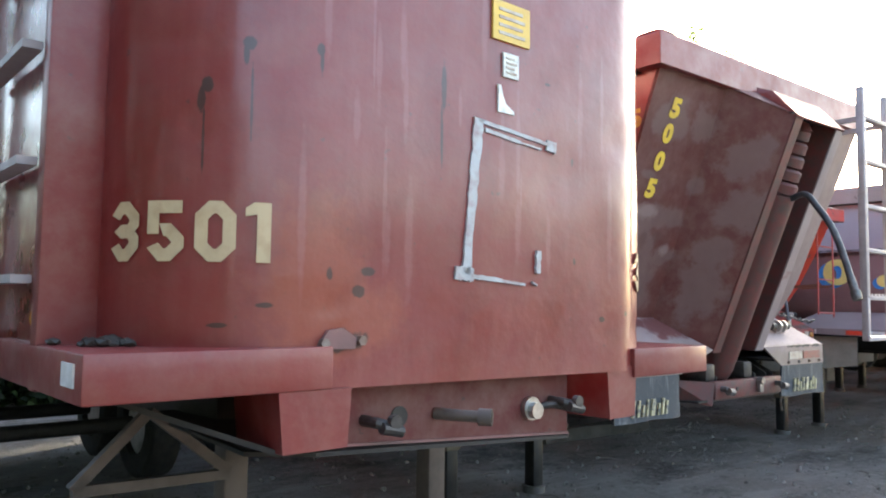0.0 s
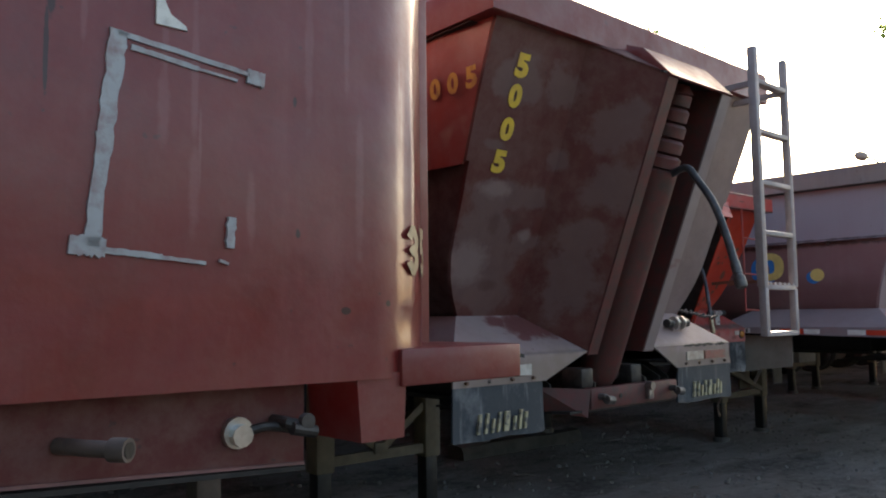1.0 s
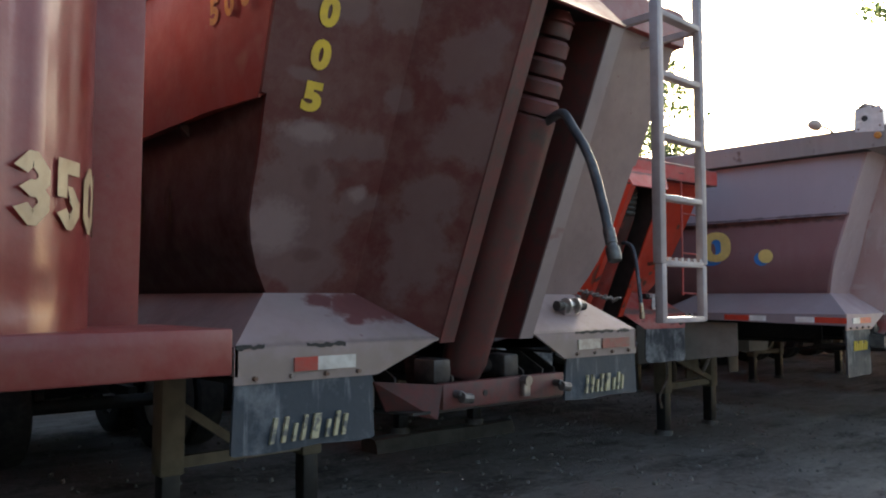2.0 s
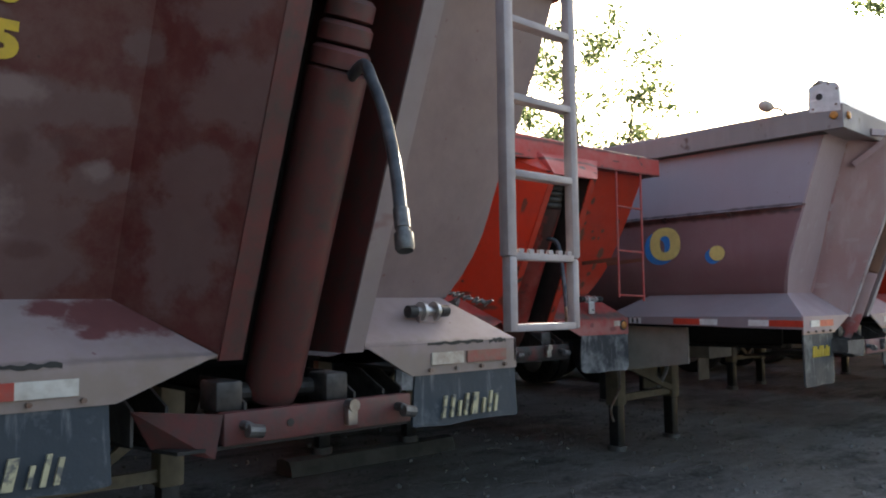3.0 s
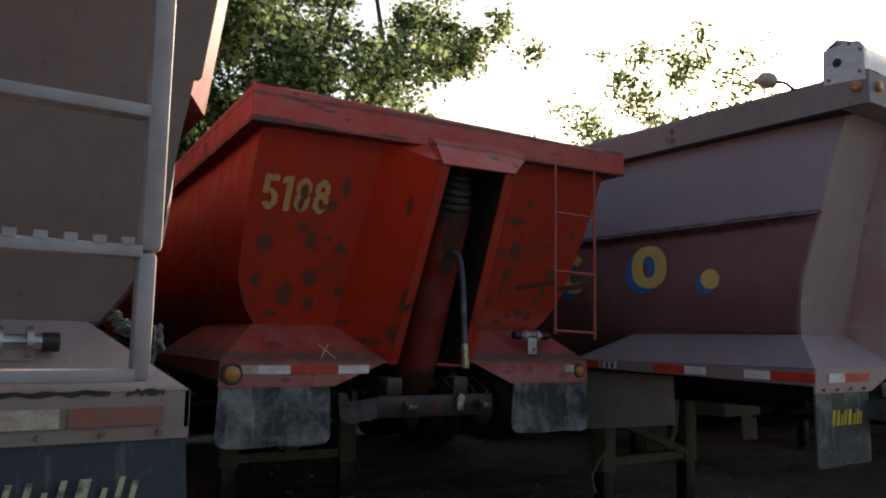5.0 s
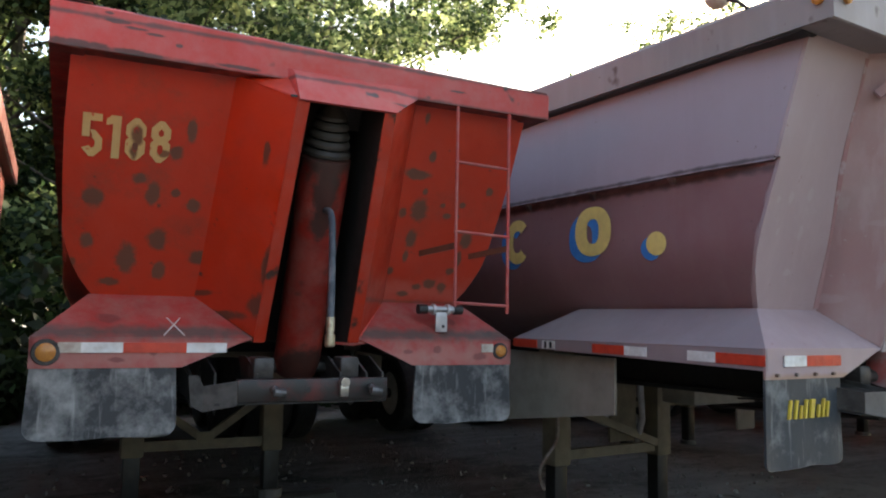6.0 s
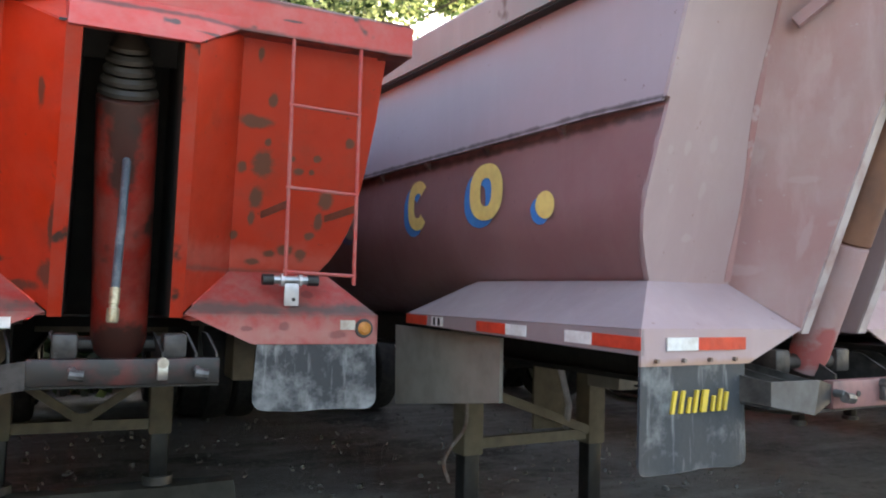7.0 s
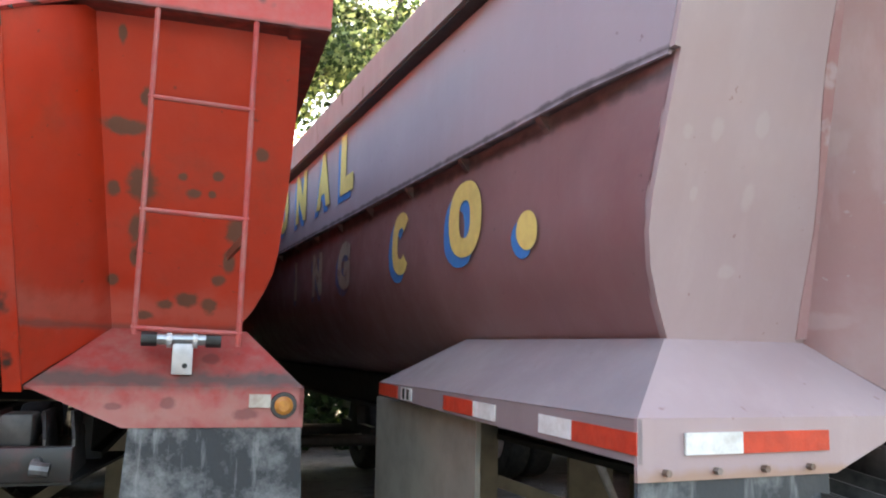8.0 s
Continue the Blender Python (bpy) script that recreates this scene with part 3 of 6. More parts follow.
def lettering(text, width, height, bold=0.02):
    """Flat letters of the built-in font as triangles, stretched to width by height, from the lower left corner."""
    cu = bpy.data.curves.new("letters", "FONT")
    cu.body, cu.offset, cu.resolution_u = text, bold, 4
    ob = bpy.data.objects.new("letters", cu)
    scene.collection.objects.link(ob)
    bpy.context.view_layer.update()
    me = bpy.data.meshes.new_from_object(ob.evaluated_get(bpy.context.evaluated_depsgraph_get()))
    bm = bmesh.new()
    bm.from_mesh(me)
    bpy.data.objects.remove(ob)
    bpy.data.meshes.remove(me)
    bpy.data.curves.remove(cu)
    xs, ys = [v.co.x for v in bm.verts], [v.co.y for v in bm.verts]
    for v in bm.verts:
        v.co = Vector(((v.co.x - min(xs)) / (max(xs) - min(xs)) * width, (v.co.y - min(ys)) / (max(ys) - min(ys)) * height, 0))
    return bm


def block_digits(text, width, height, stroke=0.175, gap=0.26):
    """Flat block digits with cut corners, as sign painters' stencils have them; only 0, 1, 3, 5 and 8."""
    bm = bmesh.new()
    h, t = height, stroke * height
    slots = [0.6 if c == "1" else 1.0 for c in text]
    w1 = width / (sum(slots) + gap * (len(text) - 1))

    def face(pts, x0):
        bm.faces.new([bm.verts.new((x0 + x, y, 0)) for x, y in pts])

    def ring(x0, w, y0, y1, parts, low=1.0, high=1.0):
        """Cut-cornered ring; parts names the sides drawn: b, br, r, tr, t, tl, l, bl."""
        tb, tt = low * t, high * t
        cb, ct = (1.05 if low == 1 else 0.4) * t, (1.05 if high == 1 else 0.4) * t
        kb, kt = (0.45 if low == 1 else 0.2) * t, (0.45 if high == 1 else 0.2) * t
        out = [(cb, y0), (w - cb, y0), (w, y0 + cb), (w, y1 - ct), (w - ct, y1), (ct, y1), (0, y1 - ct), (0, y0 + cb)]
        inn = [(t + kb, y0 + tb), (w - t - kb, y0 + tb), (w - t, y0 + tb + kb), (w - t, y1 - tt - kt), (w - t - kt, y1 - tt), (t + kt, y1 - tt), (t, y1 - tt - kt), (t, y0 + tb + kb)]
        for i, nm in enumerate(("b", "br", "r", "tr", "t", "tl", "l", "bl")):
            if nm in parts:
                j = (i + 1) % 8
                face([out[i], out[j], inn[j], inn[i]], x0)

    x = 0.0
    every = ("b", "br", "r", "tr", "t", "tl", "l", "bl")
    for c, slot in zip(text, slots):
        w = w1 * slot
        if c == "0":
            ring(x, w, 0, h, every)
        elif c == "8":
            ring(x, w, 0, h * 0.53, every, 1.0, 0.6)
            ring(x, w, h * 0.53, h, every, 0.6, 1.0)
        elif c == "3":
            ring(x, w, 0, h * 0.5, ("b", "br", "r", "tr", "t", "bl"), 1.0, 0.55)
            ring(x, w, h * 0.5, h, ("b", "br", "r", "tr", "t", "tl"), 0.55, 1.0)
        elif c == "5":
            ring(x, w, 0, h * 0.62, ("b", "br", "r", "tr", "t", "bl"))
            face([(0, h * 0.45), (1.04 * t, h * 0.45), (1.04 * t, h - t), (0, h - t)], x)
            face([(0, h - t), (w * 0.94, h - t), (w * 0.94, h), (0, h)], x)
        else:
            face([(w - 1.1 * t, 0), (w, 0), (w, h), (w - 1.1 * t, h)], x)
            face([(w - 2.0 * t, h * 0.76), (w - 1.1 * t, h * 0.8), (w - 1.1 * t, h), (w - 1.35 * t, h), (w - 2.0 * t, h * 0.9)], x)
        x += w + gap * w1
    bmesh.ops.remove_doubles(bm, verts=bm.verts[:], dist=1e-4)
    bmesh.ops.subdivide_edges(bm, edges=bm.edges[:], cuts=2, use_grid_fill=True)
    return bm


def fat_letter(ch, width, height):
    """A heavy upright O or C with a narrow slot, from the lower left corner."""
    bm = bmesh.new()
    n, gap = 40, 0.0 if ch == "O" else 0.72
    curve = lambda a, rx, ry, q: (width / 2 + rx * math.copysign(abs(math.cos(a)) ** q, math.cos(a)), height / 2 + ry * math.copysign(abs(math.sin(a)) ** q, math.sin(a)))
    angles = [gap + (2 * math.pi - 2 * gap) * k / n for k in range(n + 1)]
    rings = [[bm.verts.new((*curve(a, width * fx, height * fy, q), 0)) for a in angles] for fx, fy, q in ((0.5, 0.5, 0.88), (0.335, 0.38, 0.84), (0.17 if ch == "O" else 0.19, 0.25, 0.8))]
    for a, b in zip(rings, rings[1:]):
        for k in range(n):
            bm.faces.new((a[k], a[k + 1], b[k + 1], b[k]))
    return bm


def laid(bm, place):
    """Moves every flat point (x, y) of bm to place(x, y)."""
    for v in bm.verts:
        v.co = Vector(place(v.co.x, v.co.y))
    return bm


# ---------------- ground ----------------
def ground():
    bm = bmesh.new()
    xs = [-900, -200, -60, -25] + [-14 + 0.25 * i for i in range(145)] + [30, 70, 200, 900]
    rows = []
    for y in xs:
        row = []
        for x in xs:
            px, py = x + 4, y + 6
            near = max(0.0, 1 - math.hypot(px - 4, py - 6) / 40)
            z = near * (0.05 * noise.noise((px * 0.35, py * 0.35, 0)) + 0.025 * noise.noise((px * 1.1, py * 1.1, 3)) + 0.012 * noise.noise((px * 2.6, py * 3.4, 7)))
            row.append(bm.verts.new((px, py, z - 0.02)))
        rows.append(row)
    for i in range(len(xs) - 1):
        for j in range(len(xs) - 1):
            bm.faces.new((rows[i][j], rows[i][j + 1], rows[i + 1][j + 1], rows[i + 1][j]))
    tagged(part("ground", bm, M_GROUND, smooth=80), "packed dark dirt and gravel yard", "ground", kind="structure")


ground()


# ---------------- the tub trailers ----------------
def mud_flap(parent, u0, u1, z0, z1, mat, sway=0.03, mark=None, r=0.06):
    bm = bmesh.new()
    rows = []
    for f in (0, 0.15, 0.3, 0.45, 0.6, 0.75, 0.86, 0.91, 0.95, 0.98, 1.0):
        z = z1 + (z0 - z1) * f
        inset = r * (1 - math.sqrt(max(0.0, 1 - (max(0.0, z0 + r - z) / r) ** 2)))
        flare = 0.015 * f
        row = []
        for j in range(8):
            x = u0 - flare + inset + (u1 - u0 + 2 * flare - 2 * inset) * j / 7
            row.append((x, 0.006 + sway * math.sin(1.5 * f) * (0.25 + 0.25 * math.sin(2.1 * j + u0)) - 0.01 * f, z + 0.004 * f * math.sin(1.3 * j + 3 * u0)))
        rows.append(row)
    lie = lambda z: -0.004 - 0.01 * (z1 - z) / (z1 - z0)
    sheet(bm, rows, (0, 0.012, 0))
    flap = part("mud_flap", bm, mat, parent, "dusty black rubber mud flap", smooth=60)
    for k in range(4 if mat is not M_FLAP else 0):
        x = u0 + (u1 - u0) * (0.12 + 0.25 * k)
        part("bolt", tube(bmesh.new(), [(x, -0.016, z1 + 0.02), (x, 0.004, z1 + 0.02)], 0.009, 6), M_RUST, flap)
    if mark:
        # the maker's mark is only a row of plain slanted bars
        mx, mz, mw, mh = mark[:4]
        y = lie
        bars = [(0.0, 0.045, 0, 1.0), (0.14, 0.045, 0, 1.0), (0.27, 0.04, 0, 0.7), (0.38, 0.045, 0, 1.0), (0.51, 0.09, 0, 1.0), (0.7, 0.04, 0, 0.7), (0.81, 0.045, 0, 1.0), (0.92, 0.045, 0, 0.85)]
        for x, wd, h0, h1 in bars:
            a, b, za, zb = mx + x * mw, mx + (x + wd) * mw, mz + h0 * mh, mz + h1 * mh
            sa2, sb = 0.22 * mh * h0, 0.22 * mh * h1
            bm = bmesh.new()
            solid(bm, [(a + sa2, y(za), za), (b + sa2, y(za), za), (b + sb, y(zb), zb), (a + sb, y(zb), zb)], (0, 0.012, 0))
            part("mark_bar", bm, M_YELLOW if not mark[4:] else mark[4], flap)


def tape(parent, u0, u1, z, mat, v=-0.006, h=0.05, side=None):
    bm = bmesh.new()
    if side is None:
        box(bm, (u0, v - 0.002, z - h / 2), (u1, v + 0.004, z + h / 2))
    else:
        x, zz = side
        a, b = zz(u0), zz(u1)
        solid(bm, [(x, u0, a - h / 2), (x, u1, b - h / 2), (x, u1, b + h / 2), (x, u0, a + h / 2)], (0.004 if x < 0 else -0.004, 0, 0))
    part("reflective_tape", bm, mat, parent, "faded reflective tape" if mat is M_TAPE_OLD else "")


def wheel(parent, u, v, r=0.5, w=0.27):
    bm = bmesh.new()
    prof = [(-0.5, 0.58), (-0.5, 0.9), (-0.42, 0.97), (-0.2, 1.0), (0.2, 1.0), (0.42, 0.97), (0.5, 0.9), (0.5, 0.58)]
    n = 28
    rings = [[bm.verts.new((u + x * w, v + r * q * math.cos(2 * math.pi * k / n), r + r * q * math.sin(2 * math.pi * k / n))) for k in range(n)] for x, q in prof]
    for a, b in zip(rings, rings[1:] + rings[:1]):
        for k in range(n):
            bm.faces.new((a[k], a[(k + 1) % n], b[(k + 1) % n], b[k]))
    tyre = part("wheel", bm, M_TYRE, parent, "dark dusty truck tyre")
    bm = bmesh.new()
    tube(bm, [(u - 0.4 * w, v, r), (u - 0.3 * w, v, r), (u + 0.3 * w, v, r), (u + 0.4 * w, v, r)], [0.2 * r / 0.5, 0.57 * r, 0.57 * r, 0.2 * r / 0.5], 20)
    part("rim", bm, M_GALV, tyre)


def landing_gear(parent, v, us, ztop, zc, mat, style="vee", ground_z=0.0, h=0.075):
    gear = part("landing_gear", box(bmesh.new(), (us[0] - 0.1, v - 0.09, ztop - 0.1), (us[1] + 0.1, v + 0.09, ztop), 0.01), mat, parent, "khaki steel landing gear")
    for u in us:
        bm = bmesh.new()
        box(bm, (u - h, v - h, zc), (u + h, v + h, ztop - 0.05), 0.012)
        part("leg", bm, mat, gear)
        bm = bmesh.new()
        box(bm, (u - h + 0.017, v - h + 0.017, ground_z + 0.02), (u + h - 0.017, v + h - 0.017, zc + 0.03), 0.012)
        part("inner_leg", bm, M_BLACK, gear, "black extending inner leg")
        bm = bmesh.new()
        tube(bm, [(u, v, ground_z - 0.03), (u, v, ground_z + 0.03)], 0.1, 14)
        part("foot", bm, M_TRAY, gear)
    m = (us[0] + us[1]) / 2
    if style == "plain":
        return gear
    bm = bmesh.new()
    bar(bm, (us[0] + 0.07, v - 0.02, zc + 0.07), (us[1] - 0.07, v - 0.02, zc + 0.07), 0.05, 0.07)
    part("crossbar", bm, mat, gear)
    if style == "vee":
        for u in (us[0] + 0.07, us[1] - 0.07):
            part("brace", bar(bmesh.new(), (m, v - 0.03, zc + 0.1), (u, v - 0.03, zc + 0.4), 0.04, 0.055), mat, gear)
        part("gusset", box(bmesh.new(), (m - 0.06, v - 0.065, zc + 0.08), (m + 0.06, v - 0.05, zc + 0.16), 0.004), mat, gear)
    else:
        part("brace", bar(bmesh.new(), (us[0] + 0.07, v - 0.05, zc + 0.42), (us[1] - 0.07, v - 0.05, zc + 0.1), 0.04, 0.06), mat, gear)
        part("back_plate", box(bmesh.new(), (m + 0.02, v + 0.01, zc + 0.12), (m + 0.3, v + 0.035, ztop - 0.02), 0.004), mat, gear)
        part("drag_brace", tube(bmesh.new(), [(us[0] + 0.1, v - 0.7, ztop + 0.08), (m + 0.2, v - 0.15, zc + 0.3), (m + 0.3, v, zc + 0.12)], 0.022, 8), M_GALV, gear)
        part("crank_handle", tube(bmesh.new(), smooth_line([(us[0] - 0.08, v - 0.1, zc + 0.38), (us[0] - 0.1, v - 0.12, zc + 0.2), (us[0] - 0.2, v - 0.12, zc + 0.08), (us[0] - 0.24, v - 0.1, zc - 0.02), (us[0] - 0.2, v - 0.1, zc - 0.14)], 5), 0.013, 8), M_RUST, gear)
    return gear


def pin_fitting(parent, u, v, z, discs=True, w=0.16):
    bm = bmesh.new()
    tube(bm, [(u - w / 2, v, z), (u + w / 2, v, z)], 0.02, 12)
    pin = part("hinge_pin", bm, M_STEEL, parent, "bright steel pin with black caps")
    for s in (-1, 1):
        part("cap", tube(bmesh.new(), [(u + s * w * 0.5, v, z), (u + s * w * 0.82, v, z)], 0.026, 12), M_BLACK, pin)
    for s in (-0.25, 0.28):
        part("washer", tube(bmesh.new(), [(u + s * w - 0.008, v, z), (u + s * w + 0.008, v, z)], 0.042 if discs else 0.03, 16), M_STEEL if discs else M_GALV, pin)
    if discs:
        part("bracket", box(bmesh.new(), (u - 0.05, v - 0.005, z - 0.05), (u + 0.05, v + 0.05, z - 0.015)), M_PALE, pin)
    else:
        part("bracket", box(bmesh.new(), (u - 0.028, v - 0.012, z - 0.12), (u + 0.04, v, z - 0.01), 0.003), M_GALV, pin)
        part("bracket_hole", tube(bmesh.new(), [(u + 0.015, v - 0.014, z - 0.09), (u + 0.015, v - 0.01, z - 0.09)], 0.009, 12), M_BLACK, pin)


def flat_ladder(parent, u0, u1, v, z0, z1, steps, mat, kink):
    """Ladder of flat bars with toothed steps."""
    bm = bmesh.new()
    box(bm, (u0, v - 0.02, z0), (u0 + 0.038, v + 0.02, kink), 0.004)
    box(bm, (u0 - 0.01, v - 0.022, kink), (u0 + 0.036, v + 0.022, z1), 0.004)
    ladder = part("ladder", bm, mat, parent, "pale flat-bar ladder with toothed steps")
    bm = bmesh.new()
    box(bm, (u1 - 0.038, v - 0.02, z0), (u1, v + 0.02, kink), 0.01)
    box(bm, (u1 - 0.036, v - 0.022, kink), (u1 + 0.01, v + 0.022, z1), 0.014)
    part("rail", bm, mat, ladder)
    for k, z in enumerate(steps):
        bm = bmesh.new()
        box(bm, (u0 + 0.03, v - 0.02, z - 0.014), (u1 - 0.03, v + 0.03, z + 0.012), 0.003)
        if k == 1:
            for j in range(6):
                x = u0 + 0.06 + (u1 - u0 - 0.12) * j / 5
                box(bm, (x - 0.012, v - 0.022, z + 0.01), (x + 0.012, v - 0.008, z + 0.026))
        part("step", bm, mat, ladder)
    for z in (z1 - 0.2,):
        for u in (u0 + 0.025, u1 - 0.025):
            part("stand_off", bar(bmesh.new(), (u, v, z), (u, v + (0.45 if z > 2 else 0.6), z), 0.03, 0.03), mat, ladder)


def rod_ladder(parent, u0, u1, v, z0, z1, rungs, mat):
    bm = bmesh.new()
    tube(bm, [(u0, v, z0), (u0, v, z1)], 0.0085, 8)
    ladder = part("ladder", bm, mat, parent, "thin red rod ladder, slightly bent")
    bm = bmesh.new()
    tube(bm, [(u1, v, z0 - 0.03), (u1, v, z1)], 0.009, 8)
    part("rail", bm, mat, ladder)
    for z in rungs:
        bm = bmesh.new()
        tube(bm, [(u0 - 0.01, v, z + 0.006), ((u0 + u1) / 2, v - 0.004, z), (u1 + 0.01, v, z - 0.004)], 0.008, 8)
        part("rung", bm, mat, ladder)
    for u in (u0, u1):
        bm = bmesh.new()
        bar(bm, (u, v, z0 + 0.3), (u - 0.04, v + 0.34, z0 + 0.28), 0.01, 0.03)
        part("stand_off", bm, M_RUST_BROWN, ladder)


def tub_trailer(name, label, at, turn, T):
    thing = new(name)
    thing.matrix_world = pose(*at, 0, 0, turn)
    tagged(thing, label, "trailer", "row of parked dump trailers")
    zd, zf, zr, zt, hw, length = T["zd"], T["zf"], T["zr"], T["zt"], T["hw"], T["length"]
    w = lambda z: between(T["sides"], z)
    ww = lambda s, z: w(z) + (T.get("grow", 0.0) if s > 0 else 0.0)
    v0 = lambda z: T["vf"] + T["lean"] * (z - zd)
    vp = lambda z: T["vp"] + T["pit_lean"] * (z - zf)
    pit = lambda z: between(T["pit"], z)
    bend = lambda z: between(T["bend"], z)
    off = T.get("pit_shift", 0.03)
    zs = [zd + (zr + 0.03 - zd) * k / 14 for k in range(15)]
    M = T["paint"]

    # side walls, with the belly curving in underneath
    for s in (-1, 1):
        fold = T.get("fold")
        zl = [z for z in zs if not fold or z < fold] + ([fold] if fold else [])
        vs = lambda z, k: v0(z) + 0.02 + (length - v0(z)) * k / 12
        splay = lambda v: T.get("splay", 0.0) * max(0.0, v) if s > 0 else 0.0
        step = T.get("upper_step", 0.0) if s > 0 else 0.0
        bm = bmesh.new()
        under = [(0.35, zd - 0.24), (0.62, zd - 0.19), (0.8, zd - 0.11)]
        rows = [[(s * (x + splay(vs(zd, k))), vs(zd, k), z) for k in range(13)] for x, z in under] + [[(s * (ww(s, z) + splay(vs(z, k))), vs(z, k), z) for k in range(13)] for z in zl]
        sheet(bm, rows, (-s * 0.012, 0, 0))
        wall = part("side_wall", bm, M["side"], thing, smooth=40)
        if fold:
            up = [fold - 0.012] + [z for z in zs if z > fold + 0.01]
            bm = bmesh.new()
            out = lambda k: 0.022 if k == 0 else 0.055 + step + splay(0.6 * (k - 0.5))
            sheet(bm, [[(s * (w(z) + out(k)), vs(z, max(0, k - 0.5)), z) for k in range(13)] for z in up], (-s * 0.012, 0, 0))
            part("lip", sheet(bmesh.new(), [[(s * (w(fold) - 0.005), vs(fold, max(0, k - 0.5)), fold), (s * (w(fold) + out(k) - 0.004), vs(fold, max(0, k - 0.5)), fold - 0.008)] for k in range(13)], (0, 0, 0.008)), M["upper"], wall)
            bm_up = bm
            part("upper_side_plate", bm_up, M["upper"], wall, smooth=40)
            for k in range(1, 9):
                part("lip_bracket", solid(bmesh.new(), [(s * (w(fold - 0.06) + splay(0.62 * k)), 0.62 * k, fold - 0.06), (s * (w(fold) + splay(0.62 * k)), 0.62 * k, fold - 0.006), (s * (w(fold) + 0.045 + step + splay(0.62 * k)), 0.62 * k, fold - 0.006)], (0, 0.03, 0)), M["side"], wall)

    # front: an outer panel, a panel that bends forward to the pit, the pit's edge and cheek
    for s in (-1, 1):
        bm = bmesh.new()
        wo = lambda z: ww(s, z) + (0.02 if T.get("fold") and z > T["fold"] else 0.0)
        zp = sorted(zs + ([T["fold"], T["fold"] + 0.002] if T.get("fold") else []))
        rows = [[(s * (bend(z) + (wo(z) - bend(z)) * j / 5), v0(z), z) for j in range(6)] for z in zp]
        sheet(bm, rows, (0, 0.03, 0))
        outer = part("front_panel", bm, M["front"] if s < 0 else T.get("front_right", M["front"]), thing, smooth=40)
        bm = bmesh.new()
        rows = []
        over = T.get("hood", 0.12)
        for k in range(15):
            f = k / 14
            row = []
            for q in (0, 0.25, 0.5, 0.75, 1):
                lo_z, hi_z = zd + (zf - zd) * q, zr + 0.02 - (over + 0.01) * q
                z = lo_z + (hi_z - lo_z) * f
                row.append((s * (bend(z) + (pit(z) - bend(z)) * q) + off * q, v0(z) + (vp(z) - v0(z)) * q, z))
            rows.append(row)
        sheet(bm, rows, (0, 0.014, 0))
        part("bent_panel", bm, M["wedge"] if s < 0 else T.get("wedge_right", T.get("front_right", M["wedge"])), outer, smooth=40)
        if T.get("crease") and s == T["crease"][0]:
            zc = [zd + 0.01 + (zr - zd - 0.03) * k / 12 for k in range(13)]
            part("worn_crease", sheet(bmesh.new(), [[(s * (bend(z) + e), v0(z) - 0.003 - (0.004 if e < 0 else 0), z) for e in (0.02 + 0.012 * math.sin(9 * z), -0.004)] for z in zc], (0, 0.004, 0)), T["crease"][1], outer)
        bm = bmesh.new()
        za, zb, ck = zf - 0.02, zr - T.get("hood", 0.12) + 0.012, T.get("cheek", 0.05)
        zz = [za + (zb - za) * k / 8 for k in range(9)]
        sheet(bm, [[(s * (pit(z) + 0.004) + off, vp(z) - 0.006, z), (s * (pit(z) - ck) + off, vp(z) - 0.004, z)] for z in zz], (0, 0.012, 0))
        flange = part("pit_flange", bm, T.get("flange", (M["edge"], M["edge"]))[s > 0], outer)
        bm = bmesh.new()
        rows = []
        for k, z in enumerate(zz):
            zi = za + (zr + 0.05 - za) * k / 8
            rows.append([(s * (pit(z) - ck) + off, vp(z) + 0.006, z), (s * (pit(z) - ck) + off, v0(z) + 0.44, zi)])
        sheet(bm, rows, (s * 0.01, 0, 0))
        part("pit_cheek", bm, M["edge"], outer)

    # back of the pit, near black
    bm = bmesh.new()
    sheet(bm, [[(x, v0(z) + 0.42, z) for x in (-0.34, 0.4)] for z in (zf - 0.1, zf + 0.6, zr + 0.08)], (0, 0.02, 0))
    part("pit_back", bm, M_DARK, thing, "near-black back of the ram pit")

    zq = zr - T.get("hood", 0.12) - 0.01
    # near-black sheet that closes the gap behind the hood
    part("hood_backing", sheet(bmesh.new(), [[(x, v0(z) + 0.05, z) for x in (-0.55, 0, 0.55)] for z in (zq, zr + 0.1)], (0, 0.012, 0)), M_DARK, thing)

    # roof of the pit, near black
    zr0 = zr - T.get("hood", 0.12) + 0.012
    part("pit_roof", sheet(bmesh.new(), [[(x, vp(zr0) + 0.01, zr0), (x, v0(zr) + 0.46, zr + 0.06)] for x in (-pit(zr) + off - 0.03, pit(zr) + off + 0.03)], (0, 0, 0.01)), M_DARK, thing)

    # top rails
    vr = v0(zr) - T.get("rim_out", 0.05)
    rw = hw if not T.get("rim_hw") else T["rim_hw"]
    over = T.get("hood", 0.12)
    pl, pr = -pit(zr) + off, pit(zr) + off
    zh, vh = zr - over, vp(zr - over) - 0.02
    bm = bmesh.new()
    rows = []
    rr = T.get("rim_right", rw)
    rise = T.get("rim_rise", 0.0)
    for u, f in ((-rw, 0), (pl - 0.02, 0), (pl, 1), (pr, 1), (pr + 0.17, 0), (rr, 0)):
        zu = zt + rise * (rr - u) / (rr + rw)
        rows.append([(u, vh if f else vr, zh if f else zr), (u, min(vr, vh * 0.35 + vr * 0.65) if f else vr, zr + 0.015), (u, vr, zr + 0.05), (u, vr, zu - 0.012), (u, vr + 0.012, zu), (u, vr + 0.13, zu)])
    sheet(bm, rows, (0, 0.015, -0.004))
    rail = part("front_top_rail", bm, M["rim"], thing, T.get("rim_label", ""))
